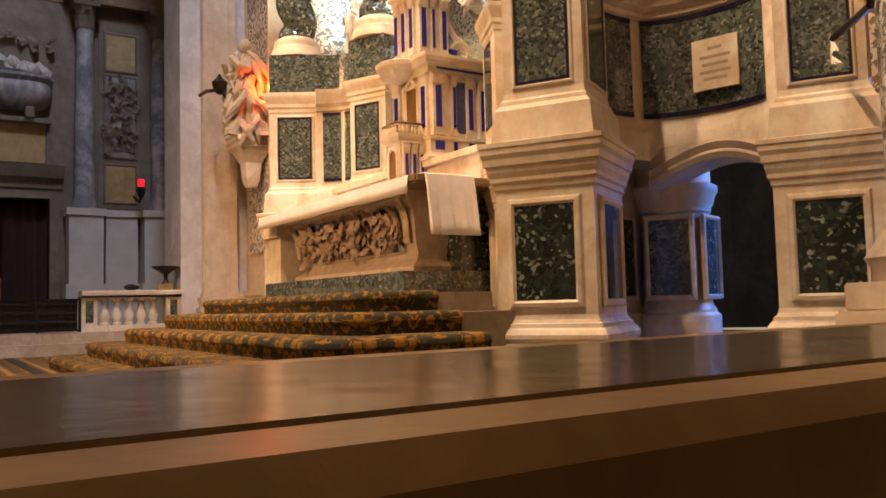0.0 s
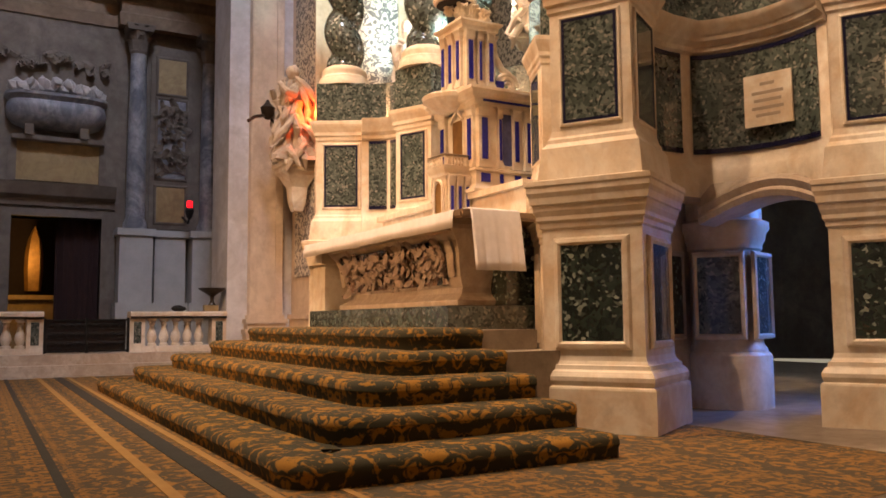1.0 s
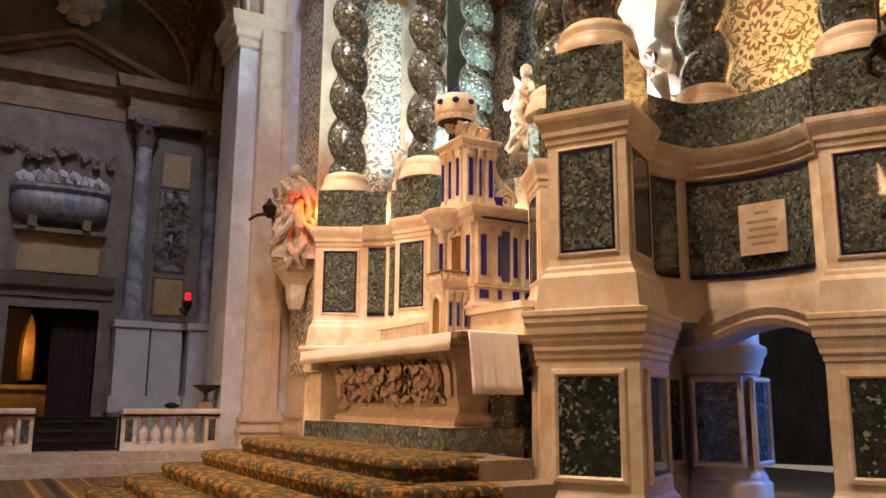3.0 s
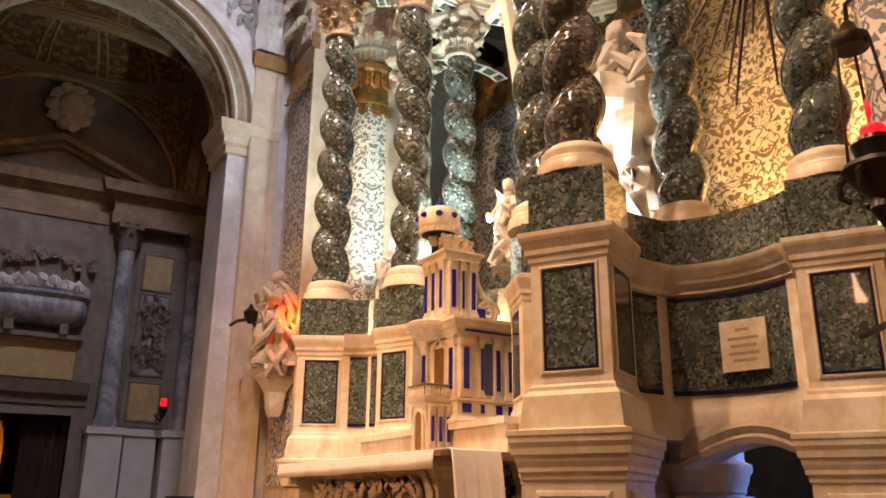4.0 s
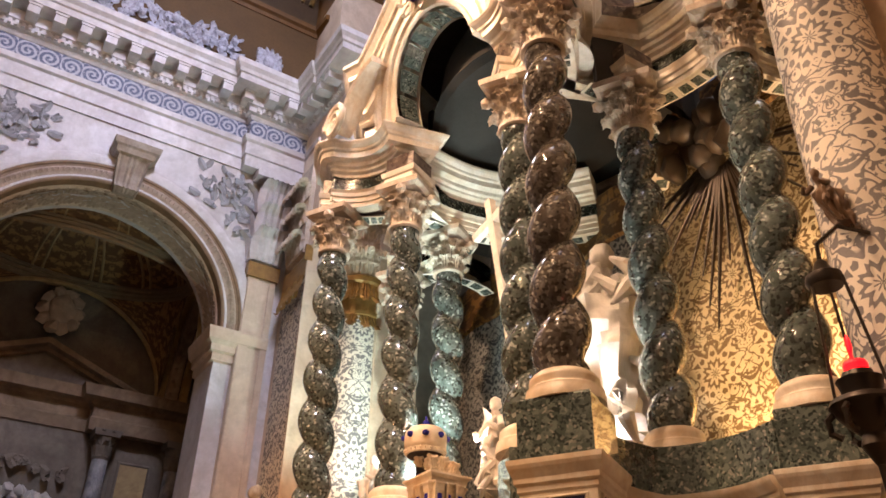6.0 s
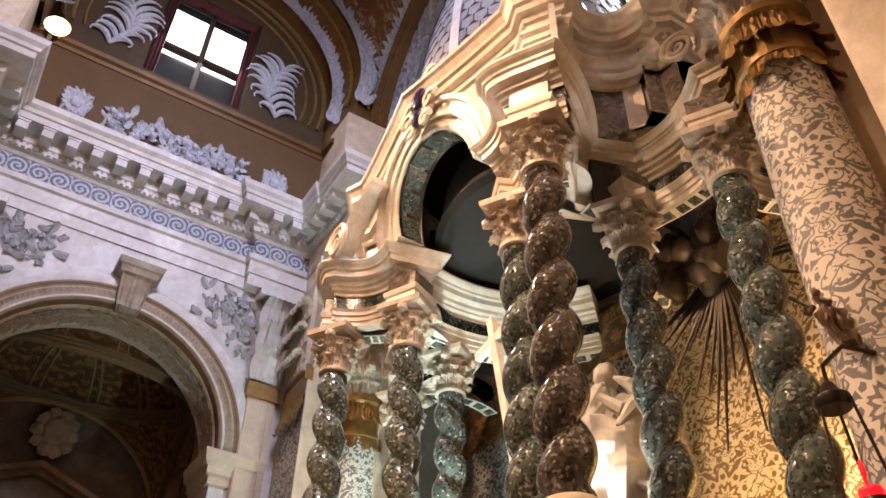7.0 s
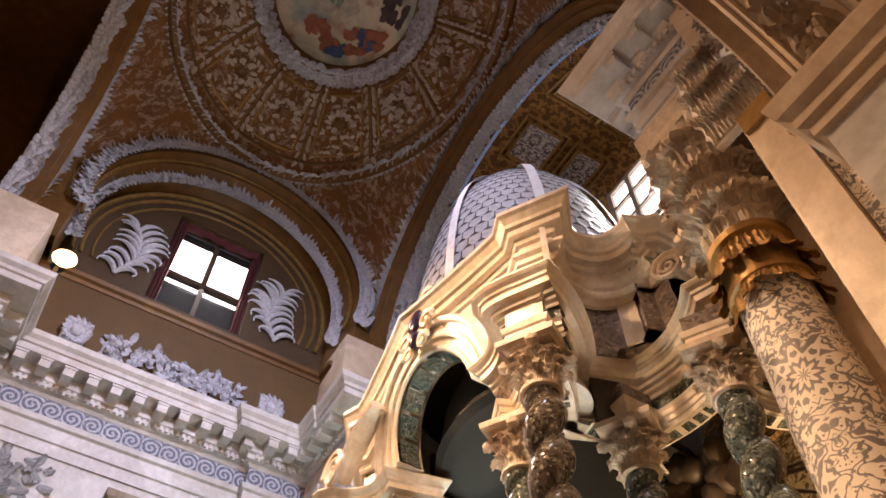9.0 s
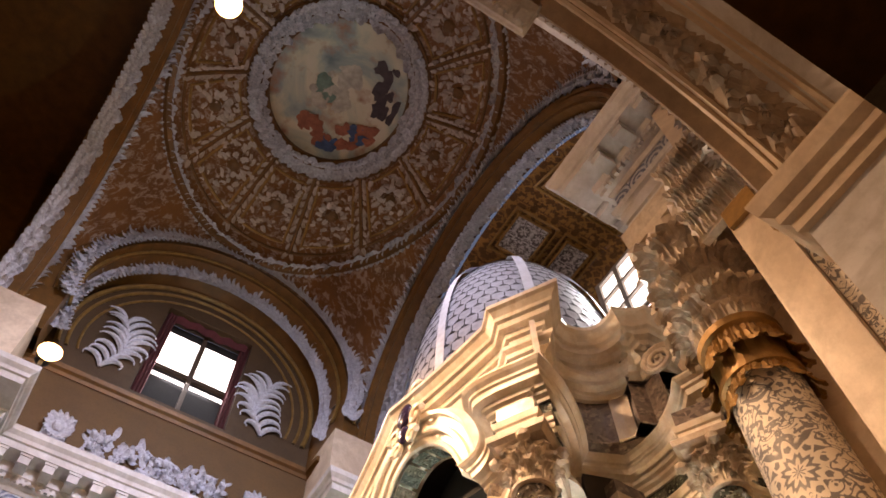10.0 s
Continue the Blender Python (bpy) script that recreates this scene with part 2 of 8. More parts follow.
MARBLE = marble("cream_marble", (0.85, 0.79, 0.69), (0.68, 0.57, 0.44), (0.56, 0.36, 0.18))
MARBLE_OLD = marble("worn_marble", (0.66, 0.58, 0.49), (0.5, 0.41, 0.32), (0.36, 0.25, 0.17), 0.4, 1.4, 0.5)
WALL = marble("wall_marble", (0.69, 0.68, 0.69), (0.54, 0.52, 0.51), (0.42, 0.38, 0.36), 0.5, 0.7)
PIER = marble("pier_marble", (0.74, 0.62, 0.5), (0.58, 0.45, 0.33), (0.45, 0.33, 0.24), 0.4, 0.6)
GREY = marble("grey_marble", (0.17, 0.18, 0.21), (0.1, 0.11, 0.13), (0.5, 0.5, 0.5), 0.4)
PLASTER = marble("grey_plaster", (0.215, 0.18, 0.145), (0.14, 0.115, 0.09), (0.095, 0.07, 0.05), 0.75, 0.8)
OCHRE = marble("ochre_marble", (0.42, 0.3, 0.14), (0.32, 0.22, 0.1), (0.2, 0.12, 0.05), 0.4)
GREEN = flecked("green_breccia", (0.065, 0.085, 0.076), (0.135, 0.165, 0.145), (0.26, 0.26, 0.23), 17.0, 0.15, (0.03, 0.04, 0.036))
# one shaft stone in two tints: green under cool lamps, brown under warm light
SHAFT = flecked("twisted_shaft_breccia", (0.06, 0.078, 0.07), (0.098, 0.122, 0.112), (0.3, 0.33, 0.3), 12.0, 0.06, (0.03, 0.034, 0.03))
SHAFT_WARM_LIT = flecked("warm_lit_shaft_breccia", (0.07, 0.058, 0.047), (0.12, 0.105, 0.09), (0.3, 0.28, 0.24), 12.0, 0.06, (0.04, 0.032, 0.026))
DARKGREEN = flecked("dark_green_breccia", (0.016, 0.024, 0.02), (0.035, 0.05, 0.04), (0.26, 0.29, 0.25), 15.0, 0.22)
BROWN = flecked("brown_grey_breccia", (0.13, 0.095, 0.08), (0.2, 0.15, 0.125), (0.3, 0.24, 0.2), 7.0, 0.3, (0.08, 0.055, 0.045))
RED = flecked("red_breccia", (0.16, 0.09, 0.06), (0.34, 0.22, 0.16), (0.5, 0.42, 0.34), 8.0, 0.25)
LAPIS = plain("lapis_blue", (0.025, 0.025, 0.30), 0.2, 0, 0.5, 30)
NAVY = plain("dark_blue_border", (0.012, 0.012, 0.04), 0.25)
DAMASK = damask("damask", (0.74, 0.67, 0.58), (0.13, 0.12, 0.125))
DAMASK_GOLD = damask("gold_damask", (0.8, 0.66, 0.4), (0.16, 0.09, 0.03))
# the same damask with dimness put into darker colours
DAMASK_DIM = damask("dim_damask", (0.36, 0.36, 0.34), (0.03, 0.034, 0.04))
CARPET = figured("stair_carpet", (0.06, 0.05, 0.022), (0.37, 0.18, 0.026), 0.8, 0.74, 0.55, 0.95, relief=0.4, ground2=(0.03, 0.034, 0.022), sharp=0.03, freq=3.0, detail=4.0, medallion=0.03)
FLOORCARPET = figured("floor_carpet", (0.085, 0.062, 0.032), (0.32, 0.155, 0.036), 0.62, 0.5, 0.52, 0.95, relief=0.4, ground2=(0.055, 0.05, 0.035), sharp=0.05, freq=2.6, detail=4.0, medallion=0.035)
CARPET_BLACK = plain("carpet_black_band", (0.03, 0.032, 0.03), 0.95)
CARPET_OCHRE = plain("carpet_ochre_band", (0.42, 0.24, 0.08), 0.95)
GOLDWORK = figured("gilded_stucco", (0.13, 0.055, 0.014), (0.32, 0.16, 0.045), 0.7, 0.7, 0.52, 0.5, relief=1.2, metal=0.25, freq=1.6, detail=5)
STUCCO = figured("figured_stucco", (0.20, 0.078, 0.014), (0.34, 0.25, 0.21), 1.3, 1.2, 0.56, 0.7, relief=1.4, freq=2.6, detail=6, ground2=(0.13, 0.05, 0.012), sharp=0.06, medallion=0.05)
FRIEZE = running_scroll("blue_frieze", (0.46, 0.48, 0.54), (0.1, 0.125, 0.2), 0.42, 0.47, 12.95)
LEAF = plain("stucco_leaf", (0.54, 0.57, 0.66), 0.65, 0, 0.45, 14)
LEAF_DARK = plain("brown_stucco_leaf", (0.47, 0.36, 0.27), 0.7, 0, 0.4)
GILT = plain("gilding", (0.34, 0.185, 0.06), 0.45, 0.45, 0.4, 9)
GOLDBROWN = plain("brown_gold_paint", (0.175, 0.076, 0.016), 0.45, 0.15, 0.5, 3)
CANOPY = marble("pale_canopy_marble", (0.87, 0.84, 0.77), (0.72, 0.64, 0.53), (0.6, 0.45, 0.3), 0.35, 0.9)
STATUE = marble("statue_marble", (0.82, 0.79, 0.74), (0.7, 0.66, 0.6), (0.5, 0.45, 0.4), 0.45)
LINEN = plain("white_linen", (0.86, 0.83, 0.84), 0.9, 0, 0.12, 14)
IRON = plain("black_iron", (0.018, 0.017, 0.016), 0.5, 0.5)
BRONZE = plain("dark_bronze", (0.05, 0.038, 0.03), 0.35, 0.7)
# near-black that stands for shade in openings and undersides
SHADE = plain("opening_shade", (0.035, 0.022, 0.018), 0.9)
CURTAIN = plain("dark_red_curtain", (0.11, 0.02, 0.025), 0.9)
SLATE = plain("blue_grey_scales", (0.43, 0.43, 0.48), 0.55, 0, 0.4, 8)
SLATE_JOINT = plain("dark_scale_joint", (0.07, 0.065, 0.075), 0.8)
REDGLASS = glow("red_lamp_glass", (1.0, 0.012, 0.02), 1.8)
LAMPGLOW = glow("lamp_glow", (1.0, 0.68, 0.32), 9.0)
WINDOWSKY = glow("bright_sky_pane", (0.86, 0.93, 1.0), 4.0)
# ---- shaping tools ----
A = 7.32


def part(name, bm, material, parent=None, label="", smooth=False):
    me = bpy.data.meshes.new(name)
    bmesh.ops.recalc_face_normals(bm, faces=bm.faces)
    bm.to_mesh(me)
    bm.free()
    me.materials.append(material)
    if smooth:
        me.polygons.foreach_set("use_smooth", [True] * len(me.polygons))
        me.set_sharp_from_angle(angle=radians(38))
    ob = new(name, me)
    ob.parent = parent
    if label:
        ob["label"] = label
    return ob


def thing(name, label, category, at=(0, 0, 0), group="", kind=""):
    ob = new(name)
    ob.location = at
    ob.empty_display_size = 0.2
    return tagged(ob, label, category, group, kind)


def stay(ob, parent):
    """Make ob, which is built in world coordinates, a part of parent at its place."""
    ob.parent = parent
    ob.matrix_parent_inverse = Matrix.Translation(-Vector(parent.location))
    return ob


def box(bm, x0, x1, y0, y1, z0, z1, m=None):
    vs = [bm.verts.new((x, y, z)) for x in (x0, x1) for y in (y0, y1) for z in (z0, z1)]
    for f in ((0, 1, 3, 2), (4, 6, 7, 5), (0, 4, 5, 1), (2, 3, 7, 6), (0, 2, 6, 4), (1, 5, 7, 3)):
        bm.faces.new([vs[i] for i in f])
    if m is not None:
        bmesh.ops.transform(bm, matrix=m, verts=vs)
    return vs


def uv_layer(bm):
    return bm.loops.layers.uv.verify()


def grid(bm, rows, uvs=None, close_u=False, close_v=False):
    """Faces between rows of points; uvs, of the same shape, are in metres."""
    vs = [[bm.verts.new(p) for p in r] for r in rows]
    nr, nc = len(rows), len(rows[0])
    lay = uv_layer(bm) if uvs else None
    for i in range(nr if close_v else nr - 1):
        for j in range(nc if close_u else nc - 1):
            i2, j2 = (i + 1) % nr, (j + 1) % nc
            try:
                f = bm.faces.new((vs[i][j], vs[i][j2], vs[i2][j2], vs[i2][j]))
            except ValueError:
                continue
            if lay:
                for lp, (a, b) in zip(f.loops, ((i, j), (i, j + 1), (i + 1, j + 1), (i + 1, j))):
                    a, b = min(a, nr - 1) if not close_v else a % nr, b if b < nc else 0
                    u, v = uvs[a][b]
                    if close_u and j + 1 == nc and lp.vert is vs[i][j2] or close_u and j + 1 == nc and lp.vert is vs[i2][j2]:
                        u = uvs[a][nc - 1][0] + (uvs[a][nc - 1][0] - uvs[a][nc - 2][0])
                    lp[lay].uv = (u, v)
    return vs


def lathe(bm, prof, at=(0, 0), seg=24, uv=False, a0=0.0, a1=2 * math.pi, sx=1.0, sy=1.0):
    full = abs(a1 - a0 - 2 * math.pi) < 1e-6
    n = seg if full else seg + 1
    rows, uvs, run = [], [], 0.0
    for k, (r, z) in enumerate(prof):
        if k:
            run += math.hypot(r - prof[k - 1][0], z - prof[k - 1][1])
        ang = [a0 + (a1 - a0) * i / seg for i in range(n)]
        rows.append([(at[0] + sx * r * math.cos(a), at[1] + sy * r * math.sin(a), z) for a in ang])
        uvs.append([(a * max(p[0] for p in prof), z) for a in ang])
    vs = grid(bm, rows, uvs if uv else None, close_u=full)
    for r in (vs[0], vs[-1]):
        if full and prof[0][0] > 1e-4 and len(r) > 2:
            try:
                bm.faces.new(r)
            except ValueError:
                pass
    return vs


def square(bm, prof, at, ang=0.0, sx=1.0, sy=1.0):
    """A stack of square sections: (half width, height) pairs, turned by ang degrees."""
    c, s = math.cos(radians(ang)), math.sin(radians(ang))
    rows = []
    for r, z in prof:
        rows.append([(at[0] + c * r * sx * i - s * r * sy * j, at[1] + s * r * sx * i + c * r * sy * j, z) for i, j in ((-1, -1), (1, -1), (1, 1), (-1, 1))])
    vs = grid(bm, rows, close_u=True)
    bm.faces.new(vs[0])
    bm.faces.new(vs[-1])


def normals(pts, closed=False):
    """Mitred left-hand normals of a plan path."""
    out, n = [], len(pts)
    for i, p in enumerate(pts):
        ts = []
        if i > 0 or closed:
            q = pts[i - 1]
            ts.append(Vector((p[0] - q[0], p[1] - q[1])).normalized())
        if i < n - 1 or closed:
            q = pts[(i + 1) % n]
            ts.append(Vector((q[0] - p[0], q[1] - p[1])).normalized())
        t = sum(ts, Vector((0, 0))).normalized()
        nn = Vector((-t.y, t.x))
        k = max(0.45, nn.dot(Vector((-ts[0].y, ts[0].x))))
        out.append(nn / k)
    return out


def sweep(bm, pts, prof, side=1, closed=False, uv=False, caps=True):
    """A profile of (out, height) carried along a plan path; side: 1 puts out to the left of the way, -1 to the right."""
    nm = normals(pts, closed)
    rows, uvs, run = [], [], 0.0
    for i, (p, n) in enumerate(zip(pts, nm)):
        if i:
            run += math.hypot(p[0] - pts[i - 1][0], p[1] - pts[i - 1][1])
        rows.append([(p[0] + side * o * n.x, p[1] + side * o * n.y, z) for o, z in prof])
        uvs.append([(run, z) for o, z in prof])
    vs = grid(bm, rows, uvs if uv else None, close_v=closed)
    if caps and not closed:
        for r in (vs[0], vs[-1]):
            if len(r) > 2:
                bm.faces.new(r)
    return vs


def arch_sweep(bm, rows_of_frames, prof, caps=True, uv=False):
    """A profile of (a, b) carried along frames (point, axis a, axis b)."""
    rows, uvs, run = [], [], 0.0
    for i, (p, a, b) in enumerate(rows_of_frames):
        if i:
            run += (Vector(p) - Vector(rows_of_frames[i - 1][0])).length
        rows.append([Vector(p) + Vector(a) * u + Vector(b) * v for u, v in prof])
        acc, l = 0.0, []
        for k, (u, v) in enumerate(prof):
            if k:
                acc += math.hypot(u - prof[k - 1][0], v - prof[k - 1][1])
            l.append((run, acc))
        uvs.append(l)
    vs = grid(bm, rows, uvs if uv else None)
    if caps:
        for r in (vs[0], vs[-1]):
            if len(r) > 2:
                bm.faces.new(r)
    return vs


def arc_frames(plane, const, c, zc, r, a0, a1, seg, ell=1.0):
    """Frames along an arc in the plane x = const or y = const: axis a is radial, axis b is along +plane axis."""
    fr = []
    for i in range(seg + 1):
        a = radians(a0 + (a1 - a0) * i / seg)
        d = Vector((math.cos(a), 0, math.sin(a))) if plane == "y" else Vector((0, math.cos(a), math.sin(a)))
        b = Vector((0, 1, 0)) if plane == "y" else Vector((1, 0, 0))
        p = (Vector((c, const, zc)) if plane == "y" else Vector((const, c, zc))) + d * r
        if ell != 1.0:
            p.z = zc + (p.z - zc) * ell
        fr.append((p, d, b))
    return fr


def arc(cx, cy, r, a0, a1, seg):
    return [(cx + r * math.cos(radians(a0 + (a1 - a0) * i / seg)), cy + r * math.sin(radians(a0 + (a1 - a0) * i / seg))) for i in range(seg + 1)]


def bow(p, q, sag, seg=8):
    """A plan curve from p to q that bows to the left of the way by sag."""
    p, q = Vector(p), Vector(q)
    d = q - p
    n = Vector((-d.y, d.x)).normalized()
    return [tuple(p + d * (i / seg) + n * sag * 4 * (i / seg) * (1 - i / seg)) for i in range(seg + 1)]


def mirror_path(pts):
    return [(x, 2 * A - y) for x, y in pts]


def blob(bm, at, rad, seed=0, rough=0.25, sub=2):
    """A lumpy carved body."""
    ret = bmesh.ops.create_icosphere(bm, subdivisions=sub, radius=1.0)
    for v in ret["verts"]:
        k = 1 + rough * noise.noise(v.co * 1.7 + Vector((seed * 3.1, seed, 0)))
        v.co = Vector((v.co.x * rad[0] * k, v.co.y * rad[1] * k, v.co.z * rad[2] * k)) + Vector(at)


def leaf(bm, at, along, out, size, curl=0.35, width=0.45):
    """One carved acanthus leaf: a ribbed tongue that curls outwards."""
    along, out = Vector(along).normalized(), Vector(out).normalized()
    side = along.cross(out).normalized()
    at = Vector(at)
    rows = []
    for k, (l, w, o) in enumerate(((0, 0.6, 0.0), (0.35, 1.0, 0.05), (0.7, 0.9, 0.16), (0.95, 0.5, curl), (0.9, 0.1, curl + 0.16))):
        c = at + along * l * size + out * o * size
        hw = w * width * size * 0.5
        rows.append([c - side * hw + out * 0.0, c + out * 0.10 * size * (1 - 0.5 * k / 4), c + side * hw])
    grid(bm, rows)


def acanthus(bm, at, along, out, size, curl=0.5, width=0.5):
    """A lobed leaf whose tip rolls outwards."""
    along, out = Vector(along).normalized(), Vector(out).normalized()
    side = along.cross(out).normalized()
    p, rows = Vector(at), []
    for k in range(11):
        t = k / 10
        bend = curl * 4.6 * max(0.0, t - 0.4) ** 1.2 / 0.6 + 0.12
        if k:
            p = p + (along * math.cos(bend) + out * math.sin(bend)) * size / 10
        nrm = out * math.cos(bend) - along * math.sin(bend)
        hw = 0.5 * width * size * (0.5 + 0.55 * math.sin(math.pi * min(1, 0.15 + 0.85 * t))) * (1 + 0.24 * math.cos(t * 20))
        rows.append([p + side * hw * e + nrm * size * o for e, o in ((-1, -0.03), (-0.6, 0.045), (-0.2, 0.0), (0, 0.05), (0.2, 0.0), (0.6, 0.045), (1, -0.03))])
    grid(bm, rows)


def chaikin(path, times=2):
    """Rounds the corners of an open plan path."""
    for _ in range(times):
        out = [path[0]]
        for p, q in zip(path, path[1:]):
            out += [(p[0] * 0.75 + q[0] * 0.25, p[1] * 0.75 + q[1] * 0.25), (p[0] * 0.25 + q[0] * 0.75, p[1] * 0.25 + q[1] * 0.75)]
        path = out + [path[-1]]
    return path


def tube(bm, pts, r, seg=8, closed=False):
    pts = [Vector(p) for p in pts]
    rows = []
    n = len(pts)
    ref = Vector((0.13, 0.37, 0.92))
    for i, p in enumerate(pts):
        a, b = pts[(i - 1) % n if closed else max(i - 1, 0)], pts[(i + 1) % n if closed else min(i + 1, n - 1)]
        t = (b - a).normalized()
        u = t.cross(ref).normalized()
        v = t.cross(u)
        rr = r[i] if isinstance(r, (list, tuple)) else r
        rows.append([p + (u * math.cos(2 * math.pi * k / seg) + v * math.sin(2 * math.pi * k / seg)) * rr for k in range(seg)])
    vs = grid(bm, rows, close_u=True, close_v=closed)
    if not closed:
        bm.faces.new(vs[0])
        bm.faces.new(vs[-1])


def quads(bm, faces_pts):
    for f in faces_pts:
        bm.faces.new([bm.verts.new(p) for p in f])


def slab(bm, corners, thick, out):
    """A flat plate with the given corners, thick along out."""
    out = Vector(out).normalized() * thick
    a = [bm.verts.new(Vector(c)) for c in corners]
    b = [bm.verts.new(Vector(c) + out) for c in corners]
    bm.faces.new(a)
    bm.faces.new(b)
    for i in range(len(a)):
        j = (i + 1) % len(a)
        bm.faces.new((a[i], a[j], b[j], b[i]))


def panel_on(parent, origin, right, up, out, w, h, slab_mat, frame_mat=None, border=0.05, name="panel", border_mat=None, proud=0.03, label=""):
    """A framed stone panel on a face: origin is the middle of the panel's foot."""
    o, r, u, n = Vector(origin), Vector(right).normalized(), Vector(up).normalized(), Vector(out).normalized()
    bm = bmesh.new()
    pts = [o - r * w / 2, o + r * w / 2, o + r * w / 2 + u * h, o - r * w / 2 + u * h]
    slab(bm, pts, 0.012, n)
    pan = stay(part(name, bm, slab_mat, label=label), parent)
    if border_mat:
        bm = bmesh.new()
        e = 0.022
        for a, b in ((0, 1), (1, 2), (2, 3), (3, 0)):
            d = (pts[b] - pts[a]).normalized()
            inn = n.cross(d) * (1 if n.cross(d).dot(o + u * h / 2 - pts[a]) > 0 else -1)
            slab(bm, [pts[a], pts[b], pts[b] + inn * e - d * e, pts[a] + inn * e + d * e], 0.016, n)
        stay(part("border", bm, border_mat), parent)
    if frame_mat:
        for a, b in ((0, 1), (1, 2), (2, 3), (3, 0)):
            bm = bmesh.new()
            d = (pts[b] - pts[a]).normalized()
            ex = n.cross(d) * (-1 if n.cross(d).dot(o + u * h / 2 - pts[a]) > 0 else 1)
            pr = [(0, 0), (0, proud * 0.5), (border * 0.3, proud), (border * 0.75, proud * 0.8), (border, 0)]
            rows = [[p + ex * q + sg * d * q + n * k for q, k in pr] for p, sg in ((pts[a], -1), (pts[b], 1))]
            grid(bm, rows)
            stay(part("frame", bm, frame_mat), parent)
    return pan
# ---- the large structure ----
WN, WS = 14.3, 0.75          # faces of the north and south walls of the choir
MID = (WN + WS) / 2
XA, RA, ZA = 1.32, 2.42, 8.33  # the side arches
XS, RS = 1.5, 2.68           # the wider south arch
FRONT = 4.92                 # face of the piers beside the apse


def arch_wall(bm, plane, f0, f1, u0, u1, z0, z1, uc, r, zs, foot, seg=28):
    """A wall between f0 and f1 across the plane axis, from u0 to u1, with a round-headed opening down to foot."""
    prof = [(uc - r, foot)] + [(uc - r * math.cos(math.pi * i / seg), zs + r * math.sin(math.pi * i / seg)) for i in range(seg + 1)] + [(uc + r, foot)]

    def P(u, f, z):
        return (u, f, z) if plane == "y" else (f, u, z)
    for f in (f0, f1):
        quads(bm, [[P(u0, f, z0), P(uc - r, f, z0), P(uc - r, f, z1), P(u0, f, z1)], [P(uc + r, f, z0), P(u1, f, z0), P(u1, f, z1), P(uc + r, f, z1)]])
        for (a, za), (b, zb) in zip(prof[1:-1], prof[2:-1]):
            quads(bm, [[P(a, f, za), P(b, f, zb), P(b, f, z1), P(a, f, z1)]])
        if foot > z0 + 1e-3:
            quads(bm, [[P(uc - r, f, z0), P(uc + r, f, z0), P(uc + r, f, foot), P(uc - r, f, foot)]])
    grid(bm, [[P(u, f0, z) for u, z in prof], [P(u, f1, z) for u, z in prof]])
    quads(bm, [[P(u0, f0, z1), P(u1, f0, z1), P(u1, f1, z1), P(u0, f1, z1)], [P(u0, f0, z0), P(u0, f1, z0), P(u0, f1, z1), P(u0, f0, z1)], [P(u1, f0, z0), P(u1, f1, z0), P(u1, f1, z1), P(u1, f0, z1)]])


def wall(name, label):
    return thing(name, label, "wall", kind="structure")


# floor
bm = bmesh.new()
box(bm, -16, 13, -4, 20, -0.3, 0)
floor = part("floor", bm, marble("floor_marble", (0.36, 0.3, 0.24), (0.25, 0.2, 0.15), (0.14, 0.1, 0.07), 0.35))
tagged(floor, "worn warm grey marble church floor", "floor", kind="structure")

wall_north = wall("wall_north", "pale marble side wall with a tall round arch and carved entablature")
wall_south = wall("wall_south", "pale marble side wall with a round arch, opposite the first")
for W, F0, F1 in ((wall_north, WN, WN + 1.1), (wall_south, WS, WS - 1.1)):
    bm = bmesh.new()
    arch_wall(bm, "y", F0, F1, -16, 6.6, 0, 17.0, *((XA, RA) if W is wall_north else (XS, RS)), ZA, 0.0)
    part("wall_body", bm, WALL, W)

